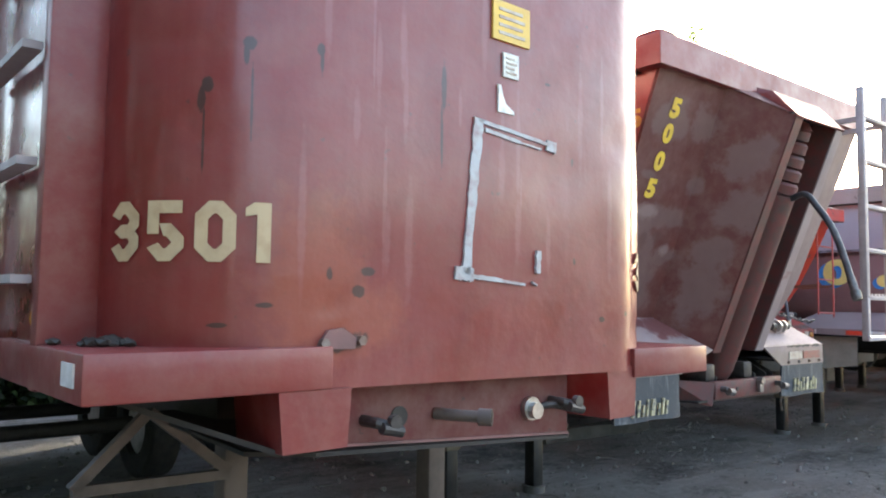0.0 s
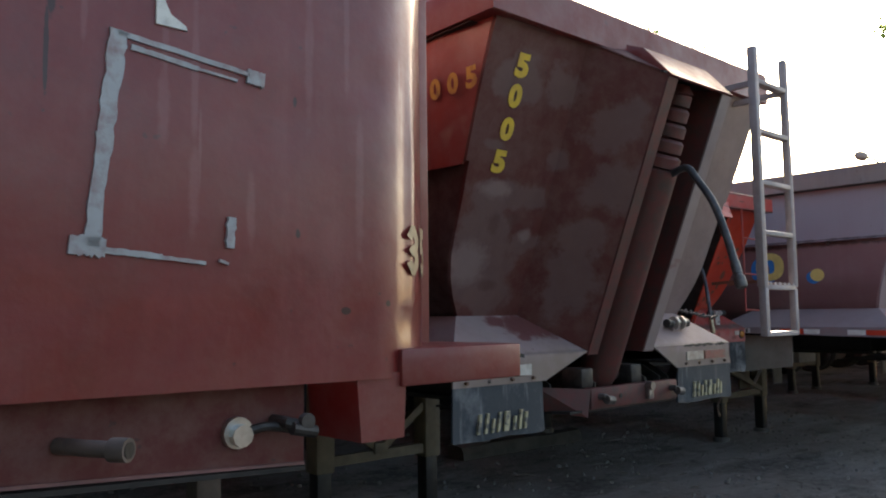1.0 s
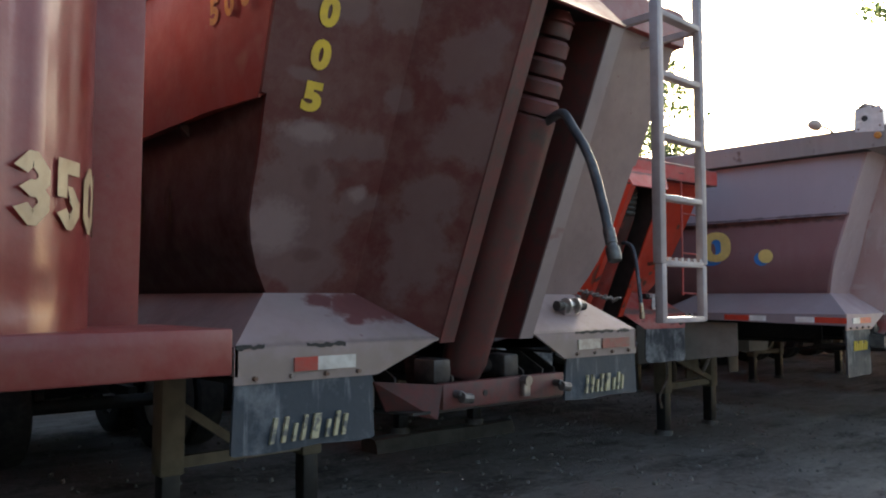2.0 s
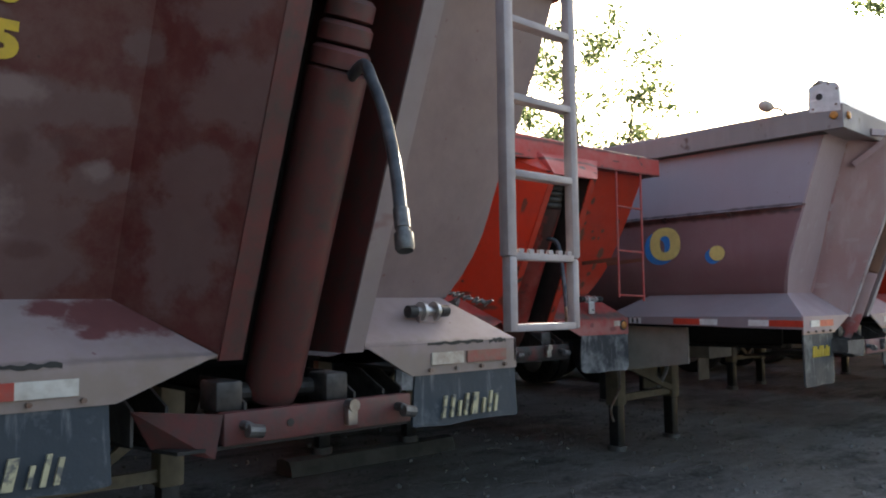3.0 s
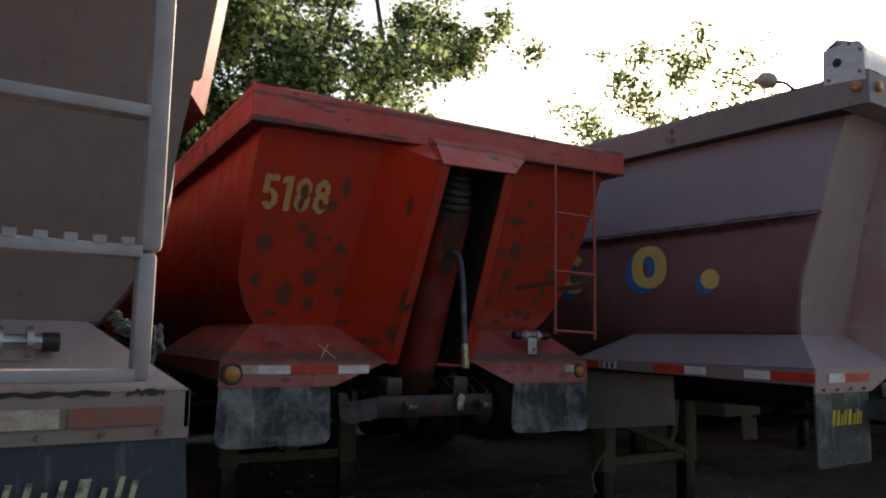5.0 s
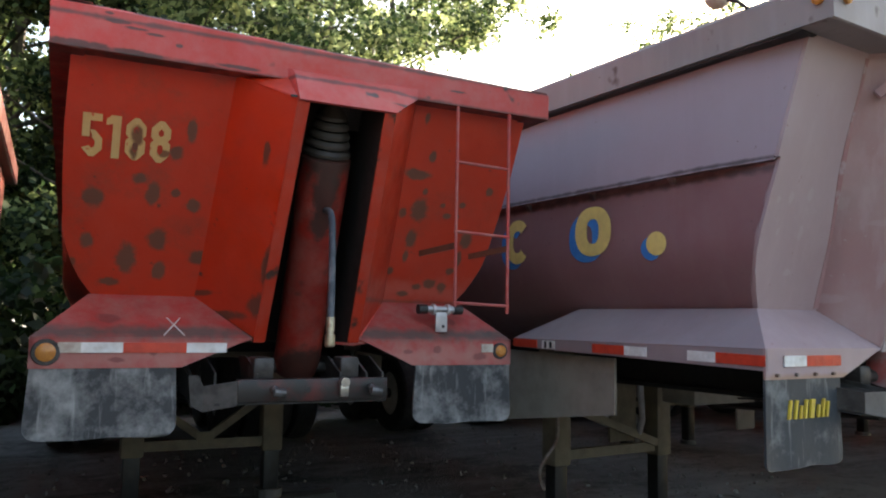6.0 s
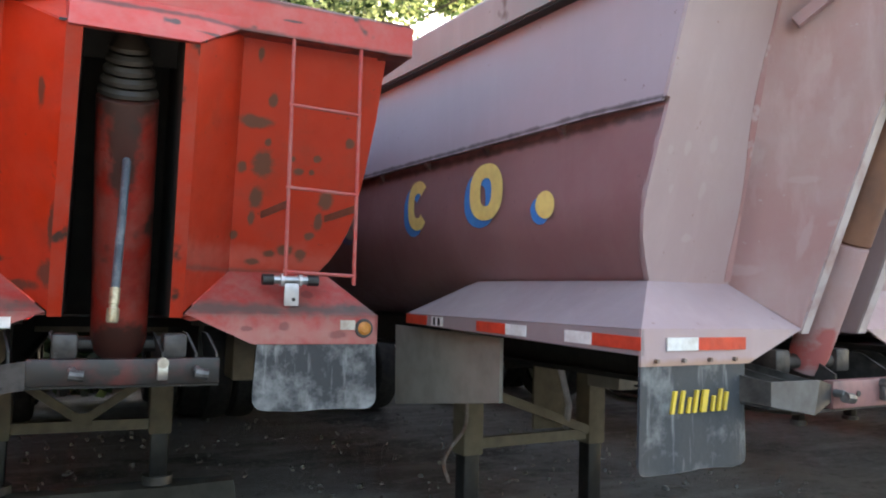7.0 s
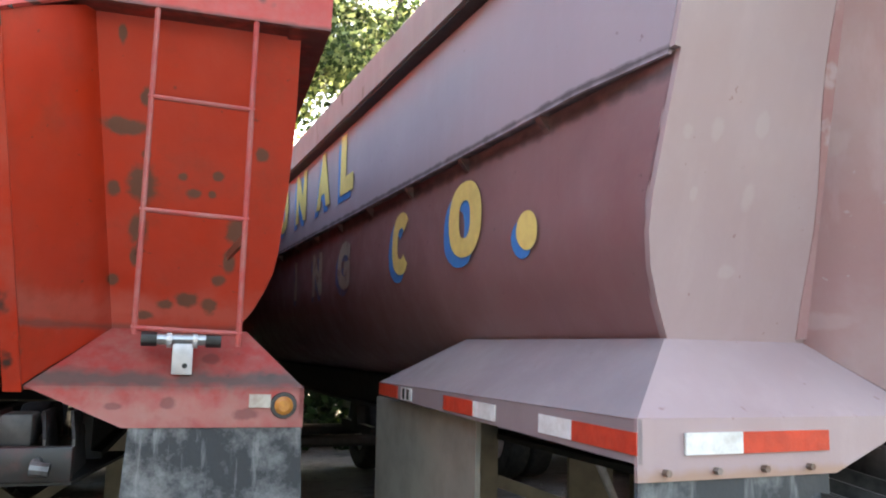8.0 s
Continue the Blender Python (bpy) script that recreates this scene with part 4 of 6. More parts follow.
    bm = bmesh.new()
    solid(bm, [(-bend(zr) - 0.02, v0(zr) - 0.004, zr + 0.02), (pl + 0.004, vp(zr - over) - 0.01, zr - over), (pl + 0.004, vr, zr + 0.02)], (0, 0.012, 0.006))
    part("hood_fillet", bm, M["wedge"], rail)
    bm = bmesh.new()
    sheet(bm, [[(u, vr + 0.012, zr + 0.004), (u, v0(zr) + 0.05, zr + 0.004)] for u in (-rw, -0.5, 0.5, rr)], (0, 0, 0.01))
    part("rail_underside", bm, M["rim"], rail)
    for s in (-1, 1):
        bm = bmesh.new()
        re = rw if s < 0 else rr
        zu = zt + (rise if s < 0 else 0.0)
        sec = [(re - 0.12, zr - 0.004), (re, zr), (re + 0.004, zu - 0.02), (re - 0.01, zu), (re - 0.14, zu)]
        run = lambda y: (T.get("rail_step", 0.0) * min(1.0, max(0.0, (y - vr) / 2.2)) + T.get("splay", 0.0) * max(0.0, y)) if s > 0 else 0.0
        rows = [[(s * (x + run(y)), y, z) for x, z in sec] for y in (vr + 0.004, vr + 0.5, vr + 1.2, vr + 2.2, 3.5, length)]
        sheet(bm, rows, (-s * 0.01, 0, 0.002))
        top_rail = part("side_top_rail", bm, M["rim"], thing)
        if T.get("fold"):
            # near-black sheet under the rail, put in for the shade there
            bm = bmesh.new()
            sheet(bm, [[(s * (x + run(y)), y, zr - 0.012) for x in (re - 0.13, re - 0.014)] for y in (vr + 0.16, vr + 0.5, vr + 1.2, vr + 2.2, 3.5, length - 0.01)], (0, 0, 0.006))
            part("shaded_underside", bm, M_DARK, top_rail, "underside of the top rail, painted dark as its shade")
    bm = bmesh.new()
    sheet(bm, [[(x, length, z) for x in (-w(z), 0, w(z) + T.get("splay", 0.0) * length)] for z in (zd - 0.1, zd + 0.4, zr, zt)], (0, 0.02, 0))
    part("tail_gate", bm, M["side"], thing)
    bm = bmesh.new()
    sheet(bm, [[(x, v, zd - 0.243) for v in (v0(zd) + 0.5, 2.5, 5.0, length)] for x in (-0.37, 0, 0.37)], (0, 0, 0.012))
    part("tub_floor", bm, M_DARK, thing)

    # decks over the corners
    ds = T.get("deck_len", 1.86)
    for s in (-1, 1):
        hw = T["hw"] if s < 0 else T.get("deck_right", T["hw"])
        bm = bmesh.new()
        e = pit(zf)
        tip = (s * (e + 0.01) + off, vp(zf) - 0.004, zf)
        q = [(s * (w(zd) + 0.01), v0(zd), zd), (s * (bend(zd)), v0(zd), zd), tip, (s * hw, 0, zf)]
        solid(bm, q, (0, 0.01, -0.012))
        deck = part("corner_deck", bm, M["deck"], thing, T.get("deck_label", ""))
        bm = bmesh.new()
        solid(bm, [(s * hw, 0, zf), (s * (w(zd) + 0.01), v0(zd), zd), (s * (w(zd) + 0.01), ds - 0.35, zd), (s * hw, ds, zf - 0.005)], (-s * 0.006, 0, -0.012))
        part("side_deck", bm, M["sill"], deck)
        bm = bmesh.new()
        zb = zf - T.get("apron", 0.13)
        solid(bm, [(s * hw, 0, zf + 0.002), (s * hw, 0, zb), (s * 0.58, 0, zb), tip], (0, 0.012, 0))
        part("apron", bm, M["apron"], deck)
        bm = bmesh.new()
        solid(bm, [(s * (hw - 0.002), 0.0, zf), (s * (hw - 0.002), ds, zf - 0.005), (s * (hw - 0.002), ds, zf - 0.06), (s * (hw - 0.002), 0.0, zf - 0.1)], (-s * 0.012, 0, 0))
        part("side_skirt", bm, M["sill"], deck)
        bm = bmesh.new()
        solid(bm, [(s * (hw - 0.02), 0.02, zf - 0.1), (s * (hw - 0.02), ds, zf - 0.065), (s * 0.5, ds, zf - 0.065), (s * 0.5, 0.02, zf - 0.1)], (0, 0, 0.012))
        part("deck_floor", bm, M_DARK, deck)

    # ram in its pit
    cu = T.get("ram_u", off + 0.02)
    axis = lambda z: (cu + T.get("ram_tilt", 0.0) * (z - 1.1), vp(z) + T.get("ram_back", 0.1), z)
    z0, z1, z2 = zf - 0.17, T.get("ram_mid", zf + 0.82), zr - 0.16
    z2, rr = T.get("ram_top", z2), T.get("ram_r", 0.118)
    bm = bmesh.new()
    tube(bm, [axis(z0 - 0.02), axis(z0), axis(z0 + 0.06), axis(z1 - 0.01), axis(z1)], [0.07, rr - 0.013, rr, rr, rr - 0.018], 26)
    ram = part("hoist_ram", bm, M["ram"], thing, "telescopic hydraulic hoist ram")
    bm = bmesh.new()
    if T.get("smooth_ram"):
        tube(bm, [axis(z1), axis(z1 + 0.008), axis(z2 - 0.1), axis(z2 - 0.09), axis(z2 - 0.02), axis(z2)], [rr - 0.004, rr + 0.003, rr + 0.003, rr + 0.014, rr + 0.014, rr], 26)
    else:
        r0 = rr - 0.004
        for k in range(5):
            a, b, r1 = z1 + (z2 - z1) * k / 5, z1 + (z2 - z1) * (k + 0.9) / 5, r0 - 0.009 * k
            tube(bm, [axis(a), axis(a + 0.006), axis(b - 0.014), axis(b)], [r1 - 0.02, r1, r1, r1 - 0.014], 26)
        tube(bm, [axis(z2 - 0.01), axis(z2 + 0.03)], [0.07, 0.035], 20)
    part("ram_stage", bm, T.get("stage_mat", M_GREASE), ram, T.get("stage_label", "dark greasy ram stages"))
    bm = bmesh.new()
    tube(bm, [(cu - 0.26, axis(z0)[1], z0 + 0.02), (cu + 0.26, axis(z0)[1], z0 + 0.02)], 0.035, 12)
    part("trunnion", bm, M_BLOCK, ram)
    for s in (-1, 1):
        part("bearing_block", box(bmesh.new(), (cu + s * 0.22 - 0.05, 0.06, z0 - 0.03), (cu + s * 0.22 + 0.05, 0.2, z0 + 0.075), 0.012), M_BLOCK, ram, "greasy grey bearing block")

    # hose hanging in front of the ram
    if T.get("hose"):
        pts = smooth_line(T["hose"], 6)
        bm = bmesh.new()
        tube(bm, pts, T.get("hose_r", 0.019), 16)
        hose = part("hydraulic_hose", bm, T.get("hose_mat", M_HOSE), thing, "hanging hydraulic hose with metal end")
        d = (pts[-1] - pts[-2]).normalized()
        bm = bmesh.new()
        e = pts[-1]
        hr = T.get("hose_r", 0.019)
        tube(bm, [e - d * 0.03, e + d * 0.03, e + d * 0.032, e + d * 0.045, e + d * 0.047, e + d * 0.09, e + d * 0.1], [1.2 * hr, 1.2 * hr, 1.05 * hr, 1.05 * hr, 1.45 * hr, 1.45 * hr, 1.2 * hr], 14)
        part("hose_coupling", bm, T.get("coupling", M_STEEL), hose)

    # front crossmember with air fittings, and pockets beside it
    cz, cx = T.get("beam_z", (zf - 0.3, zf - 0.2)), T.get("beam_x", (-0.5, 0.46))
    bv = T.get("beam_v", 0.0)
    pw = T.get("pocket", 0.2)
    xb = cx[0] + pw
    beam = part("front_crossmember", box(bmesh.new(), (xb, bv, cz[0]), (cx[1], bv + 0.05, cz[1]), 0.006), T.get("beam_mat", M_BEAM), thing, "grimy dull red crossmember with air fittings")
    back, low_z = bv + 0.16, cz[0] - 0.035
    if T.get("bin"):
        fl, fm, fr = (-0.573, bv), (-0.315, bv - 0.03), (xb, bv + 0.01)
        tray = part("tool_bin", solid(bmesh.new(), [(*fl, 1.062), (*fl, 1.16), (fm[0] + 0.015, fm[1], 1.163), (fm[0] - 0.02, fm[1], 1.02)], (0, 0.01, 0)), M_TRAY, beam, "grey folded steel bin")
        part("bin_front", solid(bmesh.new(), [(fm[0] - 0.02, fm[1], 1.02), (fm[0] + 0.015, fm[1], 1.163), (*fr, 1.135), (*fr, 1.06)], (0, 0.01, 0)), M_BLOCK, tray)
        part("bin_side", solid(bmesh.new(), [(fl[0] - 0.002, fl[1], 1.062), (fl[0] - 0.002, fl[1], 1.16), (-0.73, 0.2, 1.215), (-0.73, 0.2, 1.1)], (0.01, 0.004, 0)), M_BLOCK, tray)
        part("bin_floor", solid(bmesh.new(), [(fl[0], fl[1] + 0.012, 1.05), (fm[0] - 0.02, fm[1] + 0.012, 1.022), (xb, bv + 0.02, 1.05), (xb, 0.5, 1.05), (-0.73, 0.5, 1.08), (-0.73, 0.2, 1.09)], (0, 0, 0.008)), M_DARK, tray)
        for x in (-0.55, -0.42, -0.27):
            part("bin_divider", solid(bmesh.new(), [(x, bv + 0.03, 1.06), (x, bv + 0.03, 1.155), (x - 0.12, bv + 0.3, 1.22), (x - 0.12, bv + 0.3, 1.07)], (0.01, 0.003, 0)), M_BLOCK, tray)
    elif T.get("tray_box"):
        end, front = cx[0] - 0.02, bv + 0.035
        tray = part("corner_tray", solid(bmesh.new(), [(xb + 0.002, bv + 0.004, cz[1] - 0.006), (xb + 0.002, bv + 0.004, cz[0] - 0.012), (end + 0.07, front, cz[0] - 0.04), (end + 0.015, front, cz[0] - 0.01), (end, front, cz[1] + 0.02), (end + 0.045, front, cz[1] + 0.02), (end + 0.07, front, cz[1] - 0.03)], (0, 0.014, 0)), M_BLOCK, beam, "greasy folded tray end")
        part("tray_side", solid(bmesh.new(), [(end, front + 0.002, cz[1] + 0.02), (end + 0.015, front + 0.002, cz[0] - 0.01), (end + 0.015, front + 0.25, cz[0] + 0.02), (end, front + 0.25, cz[1] + 0.05)], (0.012, 0, 0)), M_BLOCK, tray)
        part("tray_floor", solid(bmesh.new(), [(end + 0.06, front + 0.01, cz[0] - 0.035), (xb, bv + 0.02, cz[0] - 0.015), (xb + 0.08, bv + 0.4, cz[0] - 0.015), (end + 0.06, bv + 0.4, cz[0] - 0.02)], (0, 0, 0.01)), M_DARK, tray)
    else:
        tray = part("corner_tray", solid(bmesh.new(), [(cx[0], back, cz[1] + 0.015), (xb - 0.002, bv + 0.002, cz[1] - 0.004), (xb - 0.03, bv + 0.002, low_z), (cx[0] + 0.07, back, low_z + 0.03)], (0, 0.012, 0)), T.get("tray_mat", M_BEAM), beam, "grimy folded corner tray")
        part("tray_floor", solid(bmesh.new(), [(cx[0] + 0.07, back, low_z + 0.03), (xb - 0.03, bv + 0.01, low_z), (xb + 0.08, bv + 0.4, low_z), (cx[0] + 0.1, bv + 0.45, low_z + 0.03)], (0, 0, 0.01)), M_DARK, tray)
    for x in ((xb + 0.1,) if T.get("bin") else (cx[0] + 0.004, cx[0] + 0.12, xb + 0.1)) + ( cx[1] - 0.24, cx[1] - 0.1, cx[1] - 0.012):
        vv = bv + (0.17 if x < xb - 0.05 else 0.055)
        part("divider_plate", solid(bmesh.new(), [(x, vv, cz[0] + 0.01), (x, vv, cz[1] + 0.02), (x - 0.03, vv + 0.12, cz[1] + 0.1), (x - 0.03, vv + 0.3, cz[1] + 0.1), (x, vv + 0.3, cz[0] + 0.01)], (0.01, 0, 0)), M_BLOCK, beam)
    bm = bmesh.new()
    solid(bm, [(cx[0] + 0.1, bv + 0.02, cz[0] - 0.012), (cx[1], bv + 0.02, cz[0] - 0.012), (cx[1] + 0.1, bv + 0.9, cz[0] - 0.03), (cx[0] - 0.05, bv + 0.9, cz[0] - 0.03)], (0, 0, 0.012))
    part("king_pin_plate", bm, M_DARK, beam)
    for k, u in enumerate(T.get("fittings", (-0.15, 0.2, 0.34))):
        zc = (cz[0] + cz[1]) / 2 + 0.01
        bm = bmesh.new()
        if k == 1:
            box(bm, (u - 0.022, bv - 0.03, zc - 0.045), (u + 0.022, bv, zc + 0.02), 0.006)
            tube(bm, [(u, bv - 0.04, zc + 0.028), (u, bv, zc + 0.028)], 0.024, 12)
        else:
            tube(bm, [(u, bv, zc), (u, bv - 0.035, zc), (u + 0.02, bv - 0.05, zc - 0.015)], 0.017, 10)
            tube(bm, [(u - 0.01, bv - 0.05, zc - 0.012), (u + 0.045, bv - 0.05, zc - 0.02)], 0.023, 10)
        part("air_fitting", bm, M_STEEL if k == 1 and not T.get("bin") else M_DULL_STEEL, beam, "worn metal air coupling")
    bm = bmesh.new()
    tube(bm, [(0.02, bv - 0.004, (cz[0] + cz[1]) / 2), (0.02, bv + 0.01, (cz[0] + cz[1]) / 2)], 0.014, 12)
    part("bolt_hole", bm, M_BLACK, beam)

    # chassis rails, cross members, axles and wheels
    for s in (-1, 1):
        bm = bmesh.new()
        solid(bm, [(s * 0.42 + x, 0.5, zf + z) for x, z in ((-0.05, -0.3), (0.05, -0.3), (0.05, -0.275), (0.012, -0.27), (0.012, -0.08), (0.05, -0.075), (0.05, -0.05), (-0.05, -0.05), (-0.05, -0.075), (-0.012, -0.08), (-0.012, -0.27), (-0.05, -0.275))], (0, length - 0.7, 0))
        part("chassis_rail", bm, M_DARK, thing)
    axles = T.get("axles", (length - 2.1, length - 0.85))
    for v in axles:
        bm = bmesh.new()
        tube(bm, [(-0.75, v, 0.5), (0.75, v, 0.5)], 0.065, 12)
        part("axle", bm, M_DARK, thing)
        for s in (-1, 1):
            for u in (0.72, 1.03):
                wheel(thing, s * u, v)
    for u in (-0.42, 0.42):
        bm = bmesh.new()
        bar(bm, (u, axles[0], 0.58), (u, axles[1], 0.58), 0.08, 0.1)
        box(bm, (u - 0.05, axles[0] + 0.5, 0.56), (u + 0.05, axles[0] + 0.75, zf - 0.28))
        part("suspension", bm, M_DARK, thing)
    landing_gear(thing, T.get("gear_v", 2.2), T.get("legs", (-0.5, 0.48)), zf - 0.1, T.get("collar", 0.44), M_KHAKI, T.get("gear", "vee"), T.get("leg_base", 0.0))

    # flaps
    fz = T["flap_z"]
    for s in (-1, 1):
        hw = T["hw"] if s < 0 else T.get("deck_right", T["hw"])
        a, b = sorted((s * 0.6, s * (hw - 0.005)))
        mark = T.get("mark")
        mud_flap(thing, a, b, fz[0] if s < 0 else fz[1], zf - T.get("apron", 0.13), T["flap"], mark=(a + mark[0], (fz[0] if s < 0 else fz[1]) + mark[1], mark[2], mark[3], *mark[4:]) if mark else None, r=T.get("flap_round", 0.06))
    return thing, w, v0, vp


def on_front(parent, text, u, z, wd, ht, v0, mat, name="painted_number", bold=0.02, lift=0.005):
    flat = block_digits(text, wd, ht) if bold == 0 else lettering(text, wd, ht, bold)
    part(name, laid(flat, lambda x, y: (u + x, v0(z + y) - lift, z + y)), mat, parent, "painted digits " + text)


def on_side(parent, text, v, z, wd, ht, w, mat, s=-1, bold=0.02, lift=0.006, name="painted_letter"):
    flat = fat_letter(text, wd, ht) if text in ("O", "C") else lettering(text, wd, ht, bold)
    if s < 0:
        part(name, laid(flat, lambda x, y: (-w(z + y) - lift, v - x, z + y)), mat, parent)
    else:
        part(name, laid(flat, lambda x, y: (w(z + y) + lift, v + x, z + y)), mat, parent)


def lamp(parent, u, v, z, r=0.035, ring=True, axis=(0, -1, 0)):
    a = Vector(axis)
    p = Vector((u, v, z))
    bm = bmesh.new()
    tube(bm, [p, p + a * 0.012, p + a * 0.02], [r, r, 0.6 * r], 18)
    lens = part("marker_lamp", bm, M_AMBER, parent, "round amber marker lamp")
    if ring:
        bm = bmesh.new()
        tube(bm, [p - a * 0.002, p + a * 0.006], [r * 1.45, r * 1.35], 18)
        part("lamp_grommet", bm, M_BLOCK, lens)


# trailer with pale primer patches
SIDES_B = [(1.53, 0.94), (1.62, 1.0), (1.7, 1.04), (1.79, 1.07), (1.87, 1.08), (2.04, 1.085), (2.2, 1.1), (2.6, 1.12), (2.84, 1.125), (3.1, 1.125)]
TB = dict(zd=1.53, zf=1.34, zr=2.84, zt=3.02, hw=1.192, length=7.4, vf=0.245, lean=-0.39, vp=0.0, pit_lean=-0.4, sides=SIDES_B,
          fold=2.235, wedge_right=M_BROWN_MAUVE, pit=[(1.3, 0.29), (2.8, 0.29)], cheek=0.08, pit_shift=0.045, bend=[(1.53, 0.52), (2.8, 0.52)], flap_z=(0.968, 1.0), flap=M_FLAP_BLUE, mark=(0.13, 0.03, 0.33, 0.088, M_MARK), apron=0.13, flap_round=0.012, grow=0.045, rim_hw=1.215, splay=0.07, upper_step=0.1, rail_step=0.15,
          paint=dict(side=M_SHADED_MAROON, upper=M_OLD_RED, front=M_PRIMER, wedge=M_PRIMER, edge=M_CHASSIS, rim=M_FADED_TRIM, deck=M_PALE, sill=M_SILL_DARK, apron=M_PALE, ram=M_CHASSIS),
          front_right=M_PALE_MAUVE, beam_z=(1.035, 1.145), beam_x=(-0.48, 0.57), fittings=(-0.16, 0.27, 0.5), ram_u=0.04, ram_back=0.11, ram_r=0.105, ram_mid=2.3, rim_out=0.05, hood=0.16, stage_mat=M_CHASSIS,
          flange=(M_CHASSIS, M_PALE_PLAIN), pocket=0.25, tray_mat=M_CHASSIS, beam_mat=M_CHASSIS, coupling=M_DULL_STEEL,
          hose=[(0.04, -0.34, 2.25), (0.02, -0.45, 2.27), (0.0, -0.52, 2.2), (-0.025, -0.62, 2.06), (-0.041, -0.688, 1.891), (-0.062, -0.74, 1.74)])
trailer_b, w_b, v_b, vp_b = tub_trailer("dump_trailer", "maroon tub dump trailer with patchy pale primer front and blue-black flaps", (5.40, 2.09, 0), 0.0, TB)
flat_ladder(trailer_b, 0.558, 0.945, -0.55, 1.4, 3.0, (1.413, 1.667, 1.965, 2.243, 2.53, 2.81), M_LADDER, 1.665)
pin_fitting(trailer_b, 0.75, 0.1, 1.47, w=0.135)
for k, z in enumerate((2.67, 2.54, 2.395, 2.25)):
    on_front(trailer_b, "5005"[k], -0.962, z - 0.05, 0.084, 0.104, v_b, M_YELLOW, bold=0.06)
for k in range(4):
    on_side(trailer_b, "5005"[k], 0.273 - 0.1235 * k, 2.536, 0.074, 0.1, lambda z: w_b(z) + 0.056, M_WORN_YELLOW, name="painted_number", bold=0.05)
tape(trailer_b, -0.96, -0.86, 1.27, M_TAPE_RED_DULL)
tape(trailer_b, -0.86, -0.69, 1.27, M_TAPE_DIRTY)
tape(trailer_b, 0.68, 0.86, 1.275, M_TAPE_OLD)
tape(trailer_b, 0.88, 1.12, 1.275, M_TAPE_RED_OLD)

# faint rings of old lettering on the flank
for v, z, wd, ht in ((1.75, 1.82, 0.22, 0.26), (1.33, 1.82, 0.2, 0.26), (0.9, 1.8, 0.08, 0.2)):
    on_side(trailer_b, "O", v, z, wd, ht, w_b, M_OLD_YELLOW)

# flaked black edge of the deck
rnd_b = random.Random(5)
for u0, u1 in ((-1.19, -1.08), (-0.905, -0.735), (0.66, 0.98), (1.02, 1.12)):
    n = 10
    top = [(u0 + (u1 - u0) * k / n, -0.004, 1.343 + rnd_b.uniform(-0.003, 0.006)) for k in range(n + 1)]
    low = [(u0 + (u1 - u0) * k / n, -0.004, 1.336 - rnd_b.uniform(0.0, 0.01)) for k in range(n, -1, -1)]
    part("flaked_edge", solid(bmesh.new(), top + low, (0, 0.006, 0)), M_BLACK, trailer_b)


# pale corner flange and rail bracket on the sunny flank
edge_z = [1.78 + 1.04 * k / 16 for k in range(17)]
part("corner_flange", sheet(bmesh.new(), [[(w_b(z) + 0.05 + (0.045 if z > 2.235 else 0.02), 0.2 + 0.02 * math.sin(5 * z), z), (w_b(z) + 0.068 + (0.045 if z > 2.235 else 0.02), 0.245 + 0.02 * math.sin(5 * z), z)] for z in edge_z], (-0.006, 0.004, 0)), M_PALE_PLAIN, trailer_b, "pale bent edge of the corner")
part("rail_bracket", solid(bmesh.new(), [(1.35, 1.47, 2.79), (1.41, 1.5, 2.75), (1.41, 1.5, 2.64), (1.35, 1.47, 2.68)], (-0.02, 0.05, 0)), M_GALV, trailer_b, "pale bracket under the rail")


def chain():
    """Links lying along the side deck, heaped at one end."""
    thing = new("chain")
    thing.matrix_world = trailer_b.matrix_world @ pose(1.02, 0.03, 1.5)
    tagged(thing, "grey steel chain lying on the trailer's side deck", "chain")
    rnd = random.Random(4)
    spots = [(0.0 + 0.008 * math.sin(2 * k), -0.02 + 0.021 * k, 0.0 + 0.0045 * k, 55 + 20 * (k % 2), (k % 2) * 90 + 20) for k in range(15)]
    spots += [(rnd.uniform(-0.02, 0.02), rnd.uniform(-0.05, 0.05), 0.012 * rnd.random(), rnd.uniform(50, 90), rnd.uniform(0, 180)) for k in range(8)]
    ring = [(0.011 * math.cos(a), 0, 0.019 * math.sin(a)) for a in [2 * math.pi * k / 10 for k in range(11)]]
    mesh = None
    for x, y, z, lean, turn in spots:
        if mesh is None:
            link = part("link", tube(bmesh.new(), [Vector(p) for p in ring], 0.0042, 6), M_TRAY, thing)
            mesh = link.data
        else:
            link = new("link", mesh)
            link.parent = thing
        link.matrix_local = pose(x, y, z, lean, 0, turn)


chain()


def crumpled_plastic():
    bm = bmesh.new()
    bmesh.ops.create_icosphere(bm, subdivisions=3, radius=1)
    for v in bm.verts:
        k = 1 + 0.9 * noise.noise(v.co * 1.7 + Vector((3, 1, 7))) + 0.35 * noise.noise(v.co * 4.1)
        v.co = Vector((v.co.x * 0.028, v.co.y * 0.042, v.co.z * 0.05)) * k
    ob = part("crumpled_plastic", bm, M_TRAY, smooth=15)
    ob.location = (6.585, 2.5, 1.47)
    tagged(ob, "crumpled grey plastic scrap on the trailer's side deck", "plastic scrap")


crumpled_plastic()

